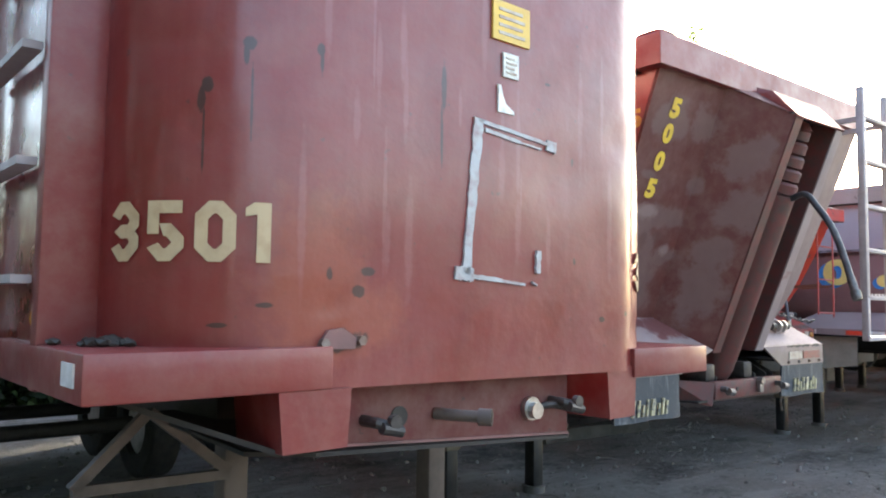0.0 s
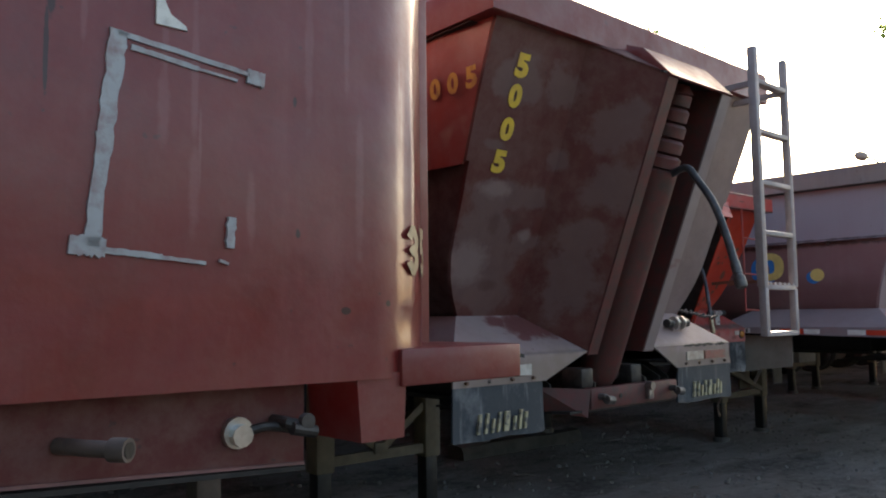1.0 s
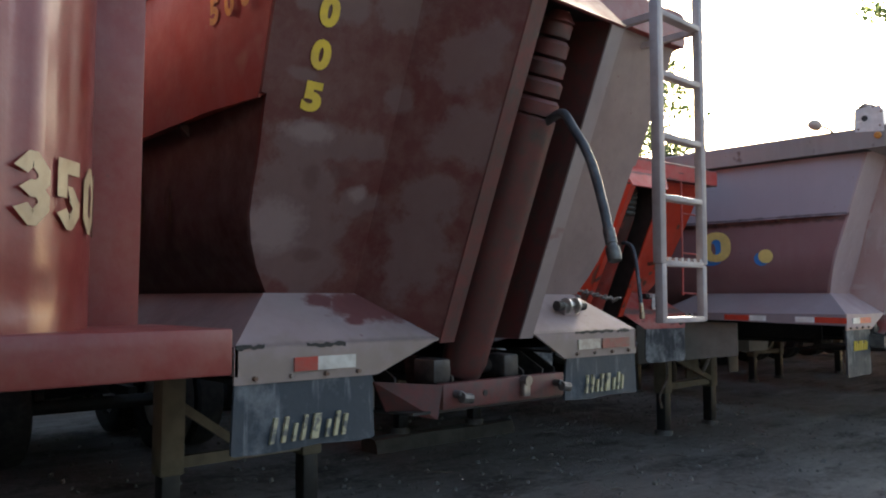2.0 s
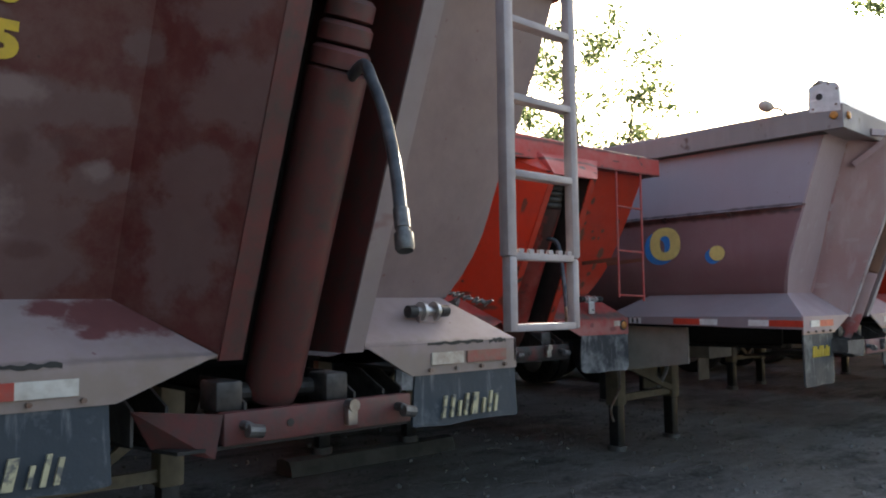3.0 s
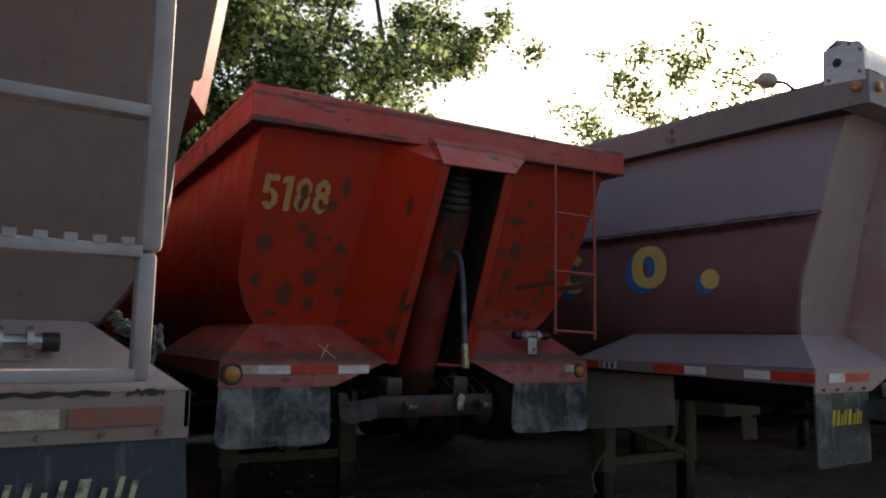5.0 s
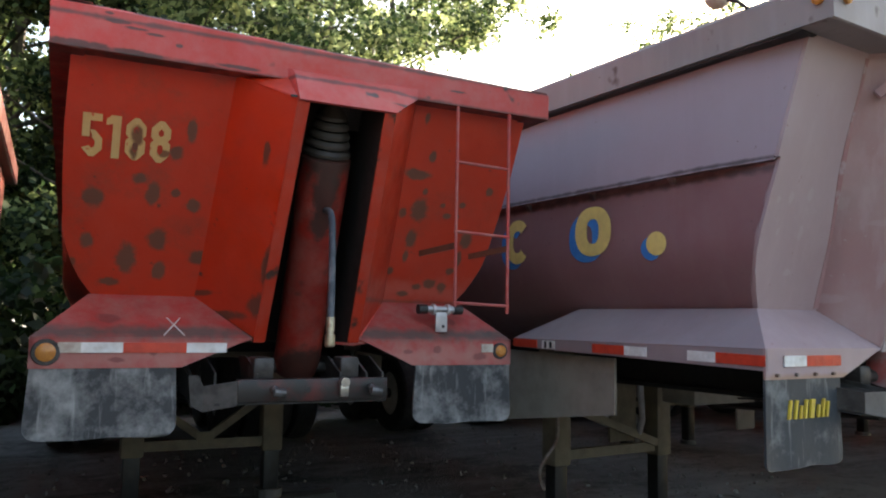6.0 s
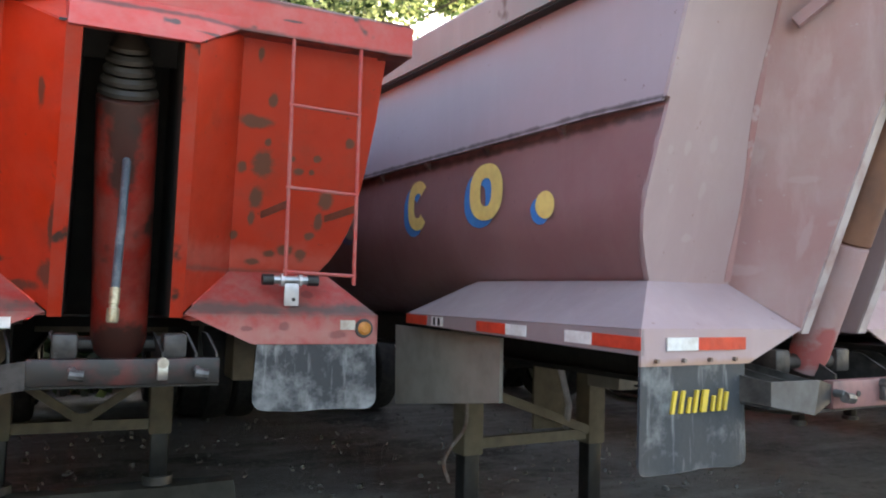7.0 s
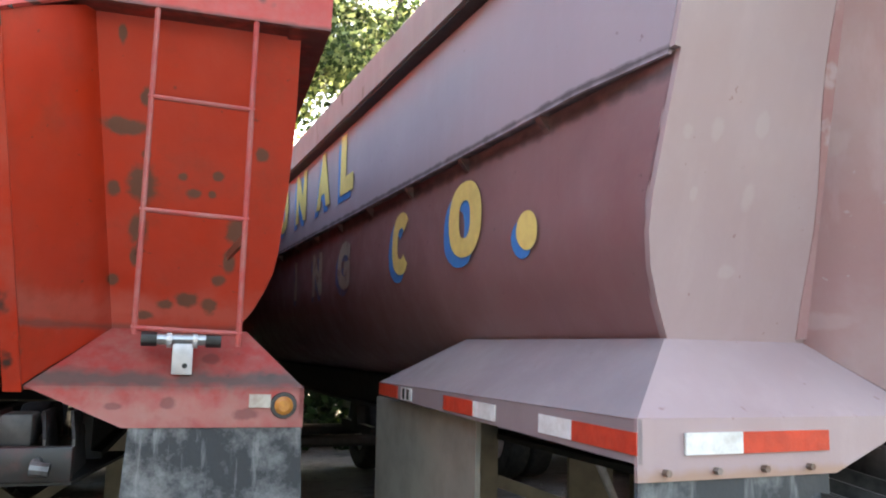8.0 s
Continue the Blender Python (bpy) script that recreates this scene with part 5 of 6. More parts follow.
# orange-red trailer
SIDES_C = [(1.56, 0.965), (1.62, 1.015), (1.68, 1.05), (1.76, 1.085), (1.84, 1.1), (2.06, 1.115), (2.28, 1.12), (2.54, 1.11), (2.8, 1.11)]
TC = dict(zd=1.56, zf=1.365, zr=2.53, zt=2.67, hw=1.2, length=7.4, vf=0.25, lean=-0.54, vp=0.0, pit_lean=-0.49, sides=SIDES_C,
          pit=[(1.365, 0.26), (2.42, 0.225)], cheek=0.05, pit_shift=0.01, flange=(M_ORANGE_EDGE, M_ORANGE_EDGE), bend=[(1.56, 0.5), (2.55, 0.44)], flap_z=(0.925, 0.925), flap=M_FLAP, apron=0.135,
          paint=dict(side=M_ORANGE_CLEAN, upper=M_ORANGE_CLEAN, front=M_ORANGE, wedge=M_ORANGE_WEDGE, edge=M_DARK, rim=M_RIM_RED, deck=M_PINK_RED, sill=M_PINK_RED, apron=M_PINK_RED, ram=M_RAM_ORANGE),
          beam_z=(1.06, 1.17), beam_x=(-0.52, 0.44), ram_u=0.035, ram_tilt=-0.028, ram_back=0.2, ram_mid=2.24, ram_top=2.43, pocket=0.2, front_right=M_ORANGE_SPOTTED, coupling=M_BRASS, rim_out=0.106, rim_hw=1.19, rim_right=1.16, deck_right=1.172, grow=-0.036, hood=0.125, rim_rise=0.05, tray_box=True, legs=(-0.59, 0.39), collar=0.47, axles=(5.9, 7.1), leg_base=0.155,
          hose_mat=M_FLAP_BLUE,
          hose_r=0.016,
          hose=[(0.01, -0.2, 1.98), (0.008, -0.31, 1.95), (0.003, -0.36, 1.85), (-0.006, -0.4, 1.64), (-0.015, -0.43, 1.44)])
trailer_c, w_c, v_c, vp_c = tub_trailer("dump_trailer", "orange-red tub dump trailer with rust spots and dusty flaps", (8.404, 3.651, 0), -4.8, TC)
rod_ladder(trailer_c, 0.63, 0.925, -0.37, 1.535, 2.56, (1.548, 1.897, 2.244), M_PINK_RED)
pin_fitting(trailer_c, 0.75, 0.04, 1.525, False)
on_front(trailer_c, "5188", -1.05, 2.15, 0.36, 0.17, v_c, M_DIGITS, bold=0)
lamp(trailer_c, -1.135, -0.004, 1.3, 0.04)
lamp(trailer_c, 1.103, -0.004, 1.305, 0.032)
for a, b, m in ((-1.09, -1.0, M_TAPE_OLD), (-1.0, -0.83, M_TAPE_W), (-0.83, -0.56, M_TAPE_R), (-0.56, -0.38, M_TAPE_W), (0.985, 1.058, M_TAPE_OLD)):
    tape(trailer_c, a, b, 1.32, m, h=0.045)
for a, b in (((-0.66, 1.376), (-0.58, 1.455)), ((-0.64, 1.455), (-0.57, 1.376))):
    bm = bmesh.new()
    deck_v = lambda z: 0.25 * (z - 1.365) / 0.195
    bar(bm, (a[0], deck_v(a[1]) - 0.006, a[1]), (b[0], deck_v(b[1]) - 0.006, b[1]), 0.004, 0.004)
    part("chalk_mark", bm, M_TAPE_W, trailer_c)

part("hanging_box", box(bmesh.new(), (0.7, 1.2, 0.93), (0.885, 1.5, 1.29), 0.01), M_KHAKI, trailer_c, "khaki steel box")


def timber():
    bm = bmesh.new()
    ring = [(-0.12, -0.02), (-0.125, 0.06), (-0.1, 0.125), (-0.03, 0.14), (0.05, 0.135), (0.11, 0.12), (0.125, 0.05), (0.12, -0.02)]
    rows = []
    for k in range(25):
        x = -1.15 + 1.9 * k / 24
        rows.append([(x + 0.03 * noise.noise((3 * y, 5 * z, 2)), y + 0.018 * noise.noise((2.2 * x, 9 * y, z)), z * (0.93 + 0.12 * noise.noise((1.7 * x, 6 * y, 4))) if z > 0 else z) for y, z in ring])
    for a, b in zip(rows, rows[1:]):
        va, vb = [bm.verts.new(p) for p in a], [bm.verts.new(p) for p in b]
        for i in range(len(ring)):
            j = (i + 1) % len(ring)
            bm.faces.new((va[i], va[j], vb[j], vb[i]))
    for row in (rows[0], rows[-1]):
        bm.faces.new([bm.verts.new(p) for p in row])
    bmesh.ops.remove_doubles(bm, verts=bm.verts, dist=1e-5)
    bmesh.ops.recalc_face_normals(bm, faces=bm.faces)
    ob = part("timber_block", bm, M_TIMBER)
    ob.matrix_world = trailer_c.matrix_world @ pose(0.15, 2.2, 0, 0, 0, 3)
    tagged(ob, "weathered grey timber block under the landing gear", "timber")


timber()

# worn-off lettering on the flank
for v, z, wd, ht in ((0.95, 2.1, 0.09, 0.26), (1.05, 2.08, 0.35, 0.06), (1.6, 2.1, 0.1, 0.3), (0.6, 1.75, 0.08, 0.2), (0.7, 1.93, 0.28, 0.05), (1.0, 1.75, 0.08, 0.2), (1.7, 1.8, 0.6, 0.05), (2.4, 1.95, 0.12, 0.28)):
    bm = bmesh.new()
    sheet(bm, [[(-w_c(zz) - 0.004, v + vv, zz) for vv in (0, wd)] for zz in (z, z + ht / 2, z + ht)], (0.006, 0, 0))
    part("worn_letter_bar", bm, M_GHOST, trailer_c)

# mauve and maroon trailer with lettering
SIDES_D = [(1.556, 0.92), (1.64, 0.97), (1.74, 1.02), (1.82, 1.045), (1.9, 1.055), (2.25, 1.055), (2.61, 1.062), (2.8, 1.06), (3.1, 1.06)]
TD = dict(zd=1.556, zf=1.367, zr=2.8, zt=2.985, hw=1.19, length=8.6, axles=(6.9, 8.1), vf=0.227, lean=-0.33, vp=-0.005, pit_lean=-0.385, sides=SIDES_D, fold=2.265,
          pit=[(1.367, 0.235), (2.75, 0.235)], bend=[(1.556, 0.43), (2.5, 0.58), (2.9, 0.6)], flap_z=(0.82, 0.88), flap=M_FLAP_STREAKED, flap_round=0.035, crease=(-1, M_MAUVE_RED), mark=(0.15, 0.225, 0.32, 0.085), apron=0.14,
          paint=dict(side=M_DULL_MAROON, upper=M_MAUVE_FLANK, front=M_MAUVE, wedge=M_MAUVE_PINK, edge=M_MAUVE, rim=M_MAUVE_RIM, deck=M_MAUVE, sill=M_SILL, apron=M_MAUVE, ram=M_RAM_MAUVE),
          beam_z=(1.03, 1.15), beam_x=(-0.52, 0.6), pit_shift=0.0, ram_u=-0.05, ram_back=0.05, ram_r=0.086, rim_out=0.18, rim_hw=1.19, hood=0.06, legs=(-0.53, 0.52), gear="cross", ram_mid=1.75, ram_top=2.42, smooth_ram=True, stage_mat=M_RUST_BROWN, stage_label="rust-brown upper ram tube", flange=(M_EDGE, M_EDGE), pocket=0.36, beam_v=-0.1, bin=True, beam_mat=M_BEAM_PINK,
          hose=[(-0.08, -0.38, 2.27), (-0.09, -0.48, 2.23), (-0.03, -0.52, 2.05), (0.03, -0.52, 1.76), (0.06, -0.52, 1.58)])
trailer_d, w_d, v_d, vp_d = tub_trailer("dump_trailer", "mauve-grey and maroon tub dump trailer with yellow company lettering", (11.26, 2.315, 0), 1.2, TD)
up_d = lambda z: w_d(z) + 0.055
for ch, v, z, wd, ht, prof in (("C", 2.12, 1.86, 0.25, 0.3, w_d), ("O", 1.41, 1.87, 0.31, 0.3, w_d), ("G", 3.15, 1.85, 0.27, 0.29, w_d), ("N", 3.83, 1.85, 0.27, 0.29, w_d), ("I", 4.42, 1.85, 0.08, 0.29, w_d),
                               ("L", 2.95, 2.4, 0.28, 0.36, up_d), ("A", 3.55, 2.4, 0.36, 0.36, up_d), ("N", 4.2, 2.4, 0.33, 0.36, up_d), ("O", 4.85, 2.4, 0.36, 0.36, up_d)):
    on_side(trailer_d, ch, v + 0.06, z - 0.035, wd, ht, prof, M_RUBBED_SHADE if ch in "GNI" and prof is w_d else M_BLUE, lift=0.005, bold=0.07)
    on_side(trailer_d, ch, v, z, wd, ht, prof, M_RUBBED_LETTER if ch in "GNI" and prof is w_d else M_PALE_YELLOW, lift=0.009, bold=0.07)
for dv, dz, m, lift in ((0.045, -0.025, M_BLUE, 0.005), (0.0, 0.0, M_PALE_YELLOW, 0.009)):
    bm = bmesh.new()
    bm.faces.new([bm.verts.new((-w_d(1.91 + dz + 0.066 * math.sin(a)) - lift, 0.755 + dv + 0.072 * math.cos(a), 1.91 + dz + 0.066 * math.sin(a))) for a in [2 * math.pi * k / 24 for k in range(24)]])
    part("painted_dot", bm, m, trailer_d)
skirt = lambda v: 1.312 + 0.012 * v
for a, b, m in ((0.0, 0.27, M_TAPE_R), (0.27, 0.44, M_TAPE_W), (0.71, 0.87, M_TAPE_W), (0.87, 1.12, M_TAPE_R), (1.45, 1.57, M_TAPE_W), (1.62, 1.86, M_TAPE_R)):
    tape(trailer_d, a, b, 0, m, side=(-1.193, skirt), h=0.05)
for v in (1.475, 1.525):
    tape(trailer_d, v, v + 0.02, 0, M_BLACK, side=(-1.196, skirt), h=0.04)
for a, b, m in ((-1.06, -0.89, M_TAPE_W), (-0.89, -0.61, M_TAPE_R), (0.62, 0.79, M_TAPE_W), (0.79, 1.05, M_TAPE_R)):
    tape(trailer_d, a, b, 1.31, m)
flat_ladder(trailer_d, 0.52, 0.88, -0.35, 1.465, 2.95, (1.48, 1.7, 1.96, 2.22, 2.48, 2.75), M_LADDER, 1.71)
lamp(trailer_d, -1.1, v_d(2.8) - 0.185, 2.9, 0.03, False)
lamp(trailer_d, -1.193, -0.3, 2.9, 0.03, False, (-1, 0, 0))
part("hanging_panel", solid(bmesh.new(), [(-1.1, 1.04, 0.95), (-1.1, 2.15, 0.8), (-1.1, 2.17, 1.28), (-1.1, 1.04, 1.27)], (0.02, 0, 0)), M_PANEL, trailer_d, "khaki steel side panel")
part("tool_box", box(bmesh.new(), (0.13, 1.5, 0.905), (0.62, 1.8, 1.13), 0.012), M_PANEL, trailer_d, "grey-khaki steel tool box under the frame")
# tarp gear on top of the front
cap = part("tarp_cap", sheet(bmesh.new(), [[(-1.19 + 2.38 * j / 8, v, z) for j in range(9)] for v, z in ((-0.35, 2.99), (-0.34, 3.06), (-0.29, 3.16), (-0.2, 3.2), (-0.14, 3.16), (-0.13, 2.99))], (0, 0.02, -0.012)), M_GALV, trailer_d, "pale metal tarp cap over the front rail", smooth=60)
plate = part("end_plate", solid(bmesh.new(), [(-1.197, -0.35, 2.93), (-1.197, -0.345, 3.12), (-1.197, -0.32, 3.155), (-1.197, -0.27, 3.165), (-1.197, -0.12, 3.15), (-1.197, -0.12, 2.95)], (0.025, 0, 0)), M_GALV, cap, "pale metal end plate with a shaft hole")
part("shaft_hole", tube(bmesh.new(), [(-1.199, -0.2, 3.06), (-1.19, -0.2, 3.06)], 0.026, 16), M_DARK, plate)
part("shaft_slot", box(bmesh.new(), (-1.199, -0.185, 3.03), (-1.19, -0.118, 3.045)), M_TAPE_W, plate)
for v, z in ((-0.32, 2.98), (-0.33, 3.1), (-0.15, 2.97), (-0.27, 3.15)):
    part("bolt", tube(bmesh.new(), [(-1.203, v, z), (-1.195, v, z)], 0.01, 6), M_RUST, plate)
bm = bmesh.new()
bmesh.ops.create_uvsphere(bm, u_segments=14, v_segments=8, radius=1, matrix=pose(-1.235, 0.2, 3.06, 25, 0, 0) @ Matrix.Diagonal((0.05, 0.068, 0.05, 1)))
knob = part("crank_knob", bm, M_TAPE_OLD, cap, "blue-grey knob of the tarp crank", smooth=60)
part("crank_rod", tube(bmesh.new(), smooth_line([(-1.235, 0.16, 3.04), (-1.22, 0.1, 3.02), (-1.19, 0.06, 2.975)], 4), 0.01, 8), M_BLACK, knob)
part("tarp_bracket", bar(bmesh.new(), (-0.62, -0.36, 2.84), (-0.14, -0.58, 2.84), 0.045, 0.05), M_MAUVE, cap, "mauve-grey tarp arm bracket")
part("tarp_post", bar(bmesh.new(), (-0.16, -0.57, 2.82), (-0.16, -0.57, 3.3), 0.05, 0.05), M_MAUVE, cap)
part("tarp_bar", bar(bmesh.new(), (0.33, -0.58, 2.74), (0.95, -0.6, 2.74), 0.03, 0.03), M_DARK, cap)
part("gusset", bar(bmesh.new(), (-0.42, -0.45, 2.82), (-0.56, -0.2, 2.6), 0.04, 0.045), M_MAUVE_PINK, cap)
bm = bmesh.new()
sheet(bm, [[(-0.28 + 0.58 * j / 6 + 0.04 * f * (1 - j / 3), -0.55 - 0.04 * math.sin(2.2 * f) + 0.01 * math.sin(2 * j), 2.74 - 0.42 * f - 0.03 * math.sin(math.pi * j / 6) * f) for j in range(7)] for f in (0, 0.2, 0.4, 0.6, 0.8, 1.0)], (0, 0.01, 0))
curtain = part("rubber_curtain", bm, M_FLAP_CURTAIN, trailer_d, "blue-grey rubber curtain over the ram pit", smooth=60)
for k in range(8):
    part("mark_bar", box(bmesh.new(), (-0.2 + 0.05 * k, -0.601, 2.55 - 0.002 * k), (-0.182 + 0.05 * k, -0.585, 2.61 - 0.012 * (k % 3))), M_YELLOW, curtain)
for k in range(7):
    part("mark_bar", box(bmesh.new(), (-0.19 + 0.05 * k, -0.601, 2.49), (-0.165 + 0.05 * k, -0.585, 2.505)), M_KHAKI, curtain)

# neighbour beyond it, with copies added past it to shade the ground
TE = dict(TD)
TE.update(smooth_ram=False, flap=M_FLAP, mark=None, fold=None, bin=False, beam_mat=M_BEAM, gear_v=4.4, flap_z=(0.9, 0.9), hose=None, gear="vee",
          paint=dict(side=M_ORANGE_CLEAN, upper=M_ORANGE_CLEAN, front=M_ORANGE_CLEAN, wedge=M_ORANGE_CLEAN, edge=M_ORANGE_CLEAN, rim=M_FADED_TRIM, deck=M_PINK_RED, sill=M_PINK_RED, apron=M_PINK_RED, ram=M_CHASSIS))
trailer_e, w_e, v_e, vp_e = tub_trailer("dump_trailer", "red tub dump trailer, copied on down the row for shade", (14.25, 2.5, 0), 0.0, TE)
part("hanging_panel", box(bmesh.new(), (-0.62, 2.75, 0.43), (-0.36, 2.78, 1.0), 0.006), M_PANEL, trailer_e)
copy_thing(trailer_e, pose(17.2, 2.0, 0))
copy_thing(trailer_e, pose(20.1, 1.6, 0, 0, 0, 1))
# more unseen copies, added only to keep the sun off far ground
for x, y, turn in ((23.1, 1.5, 0.5), (26.1, 1.4, 0), (29.2, 1.2, -0.5)):
    copy_thing(trailer_e, pose(x, y, 0, 0, 0, turn))


# ---------------- box-nosed trailer ----------------
def nose_trailer():
    thing = new("dump_trailer")
    thing.matrix_world = pose(2.574, 1.24, 0, 0, 0, 1.5)
    tagged(thing, "faded red round-nosed dump trailer with taped patch and cream number", "trailer", "row of parked dump trailers")
    top, low, length = 3.1, 1.37, 7.5
    uc, half, r, vf = -0.037, 1.052, 0.395, 0.025

    def nose(a):
        """The plan of the rounded front, by arc length from the left flange."""
        quarter, flat = r * math.pi / 2, 2 * (half - r)
        if a < quarter:
            t = a / r
            return uc - half + r - r * math.cos(t), vf + r - r * math.sin(t)
        if a < quarter + flat:
            return uc - half + r + (a - quarter), vf
        t = (a - quarter - flat) / r
        return uc + half - r + r * math.sin(t), vf + r - r * math.cos(t)
    total = r * math.pi + 2 * (half - r)
    arcs = [r * math.pi / 2 * k / 14 for k in range(14)] + [r * math.pi / 2 + 2 * (half - r) * k / 30 for k in range(30)] + [total - r * math.pi / 2 * (1 - k / 28) for k in range(29)]
    # pressed-in creases and knocks near the corner: x, z, half width, half height, depth
    knocks = [(0.76, 1.95, 0.02, 0.34, 0.008), (0.81, 1.9, 0.018, 0.3, -0.007), (0.89, 2.05, 0.016, 0.3, 0.008), (0.77, 1.52, 0.04, 0.02, 0.012), (0.56, 1.5, 0.05, 0.022, 0.01), (0.84, 1.5, 0.03, 0.025, 0.01),
              (0.3, 2.05, 0.12, 0.1, 0.004), (-0.3, 2.15, 0.03, 0.2, 0.004), (-0.62, 1.6, 0.05, 0.03, 0.008), (0.62, 2.2, 0.06, 0.06, 0.006), (-0.75, 2.2, 0.05, 0.05, 0.006), (0.5, 1.8, 0.1, 0.15, 0.004)]
    bm = bmesh.new()
    rows = []
    for i in range(46):
        row = []
        for a in arcs:
            x, y = nose(a)
            foot = 1.373 - 0.015 * min(1.0, max(0.0, (x + 0.6) / 1.4))
            z = foot + (top - foot) * i / 45
            mid = max(0.0, 1 - abs(x - uc) / half)
            y += 0.004 * noise.noise((x * 2.5, z * 2.2, 5)) * min(1, 3 * mid)
            y += sum(d * math.exp(-((x - kx) / kw) ** 2 - ((z - kz) / kh) ** 2) for kx, kz, kw, kh, d in knocks)
            row.append((x, y, z))
        rows.append(row)
    sheet(bm, rows, (0, 0.012, 0))
    shell = part("nose_panel", bm, M_FADED, thing, "dented faded red rounded front", smooth=50)
    for s in (-1, 1):
        bm = bmesh.new()
        a, b = sorted((uc + s * (half - 0.02), uc + s * (half + 0.14)))
        box(bm, (a, vf + r - 0.03, low), (b, vf + r + 0.03, top), 0.006)
        part("corner_post", bm, M_FADED_TRIM, thing)
        bm = bmesh.new()
        x = uc + s * (half + 0.1)
        box(bm, (x - 0.015, vf + r + 0.02, 1.42), (x + 0.015, length, top))
        wall = part("side_wall", bm, M_FADED_GLOSS, thing)
        bm = bmesh.new()
        for k in range(7):
            v = 1.3 + 0.9 * k
            box(bm, (x + s * 0.015 - 0.02, v - 0.04, 1.44), (x + s * 0.035 + 0.02 * s, v + 0.04, top - 0.1), 0.006)
        part("side_post", bm, M_FADED_TRIM, wall)
        bm = bmesh.new()
        box(bm, (x - 0.06, vf + r, top - 0.02), (x + 0.06, length, top + 0.12), 0.01)
        part("side_top_rail", bm, M_FADED_TRIM, thing)
    bm = bmesh.new()
    box(bm, (uc - half - 0.1, vf - 0.02, top - 0.01), (uc + half + 0.1, vf + r + 0.1, top + 0.12), 0.01)
    part("front_top_rail", bm, M_FADED_TRIM, thing)
    bm = bmesh.new()
    box(bm, (uc - half - 0.1, 0.4, 1.4), (uc + half + 0.1, length, 1.44))
    part("floor_pan", bm, M_DARK, thing)
    bm = bmesh.new()
    box(bm, (uc - half - 0.1, length, 1.2), (uc + half + 0.1, length + 0.05, top))
    part("tail_gate", bm, M_FADED_TRIM, thing)

    # bumper: two box ends with a plate between them, and the hanging feet
    bumper = part("bumper", box(bmesh.new(), (-1.23, 0.0, 1.375), (-0.615, 0.8, 1.486), 0.006), M_FADED_TRIM, thing, "faded red box-section front bumper")
    part("bumper_end", box(bmesh.new(), (0.72, 0.018, 1.333), (1.224, 0.46, 1.44), 0.006), M_FADED_TRIM, bumper)
    for u0, u1, v, zb in ((-0.77, -0.555, 0.004, 1.222), (0.57, 0.745, 0.03, 1.19)):
        part("bumper_foot", solid(bmesh.new(), [(u0, v, 1.375), (u1, v, 1.375), (u1 - 0.01, v, zb), (u0 + 0.015, v, zb)], (0, 0.25, 0)), M_FADED_TRIM, bumper)
    bm = bmesh.new()
    rnd_a = random.Random(8)
    for _ in range(26):
        x, y = rnd_a.gauss(-1.08, 0.05), rnd_a.uniform(0.2, 0.5)
        k = rnd_a.uniform(0.012, 0.03)
        bmesh.ops.create_icosphere(bm, subdivisions=1, radius=1, matrix=pose(x, y, 1.486 + 0.4 * k, rnd_a.uniform(0, 90), 0, rnd_a.uniform(0, 180)) @ Matrix.Diagonal((k, 0.8 * k, 0.5 * k, 1)))
    tagged(part("dirt", bm, M_GREASE, bumper, "dark crumbs of dirt on the bumper"), kind="stuff")
    panel = part("fitting_panel", solid(bmesh.new(), [(-0.56, 0.13, 1.2), (0.465, 0.13, 1.138), (0.465, 0.13, 1.36), (-0.56, 0.13, 1.38)], (0, 0.03, 0)), M_SHADED_RED, thing, "recessed red panel with air fittings")
    part("worn_edge", bar(bmesh.new(), (-0.555, 0.124, 1.205), (0.462, 0.124, 1.143), 0.006, 0.008), M_BEAM_PINK, panel)
    part("king_pin_plate", solid(bmesh.new(), [(-0.6, 0.1, 1.185), (0.46, 0.115, 1.125), (0.5, 0.3, 1.125), (0.5, 1.4, 1.12), (-0.6, 1.4, 1.15), (-0.76, 0.2, 1.19)], (0, 0, 0.012)), M_DARK, thing)
    part("sloped_pan", solid(bmesh.new(), [(-1.15, 0.3, 1.37), (-0.74, 0.03, 1.21), (-0.74, 0.03, 1.225), (-1.15, 0.3, 1.385)], (0.0, 0.9, 0.0)), M_DARK, thing)
    bm = bmesh.new()
    tube(bm, [(-0.16, 0.13, 1.262), (-0.12, 0.06, 1.26), (-0.075, 0.0, 1.258)], 0.018, 14)
    tube(bm, [(-0.085, 0.013, 1.258), (-0.06, -0.02, 1.258)], 0.026, 14)
    stub = part("pipe_stub", bm, M_GEAR_DARK, panel, "brown threaded pipe stub")
    part("pipe_bore", tube(bmesh.new(), [(-0.0606, -0.0192, 1.258), (-0.0588, -0.0216, 1.258)], 0.018, 14), M_BLACK, stub)
    bm = bmesh.new()
    tube(bm, [(0.262, 0.14, 1.245), (0.262, 0.11, 1.245)], 0.04, 16)
    tube(bm, [(0.262, 0.11, 1.24), (0.262, 0.085, 1.24)], 0.028, 10)
    part("socket", bm, M_STEEL, panel, "round grey electric socket")
    for u in (-0.4, 0.4):
        bm = bmesh.new()
        tube(bm, [(u - 0.03, 0.13, 1.265), (u - 0.02, 0.07, 1.262), (u + 0.02, 0.05, 1.25)], 0.016, 10)
        tube(bm, [(u - 0.02, 0.05, 1.25), (u + 0.05, 0.05, 1.235)], 0.017, 10)
        tube(bm, [(u + 0.02, 0.055, 1.265), (u + 0.02, 0.035, 1.265)], 0.021, 10)
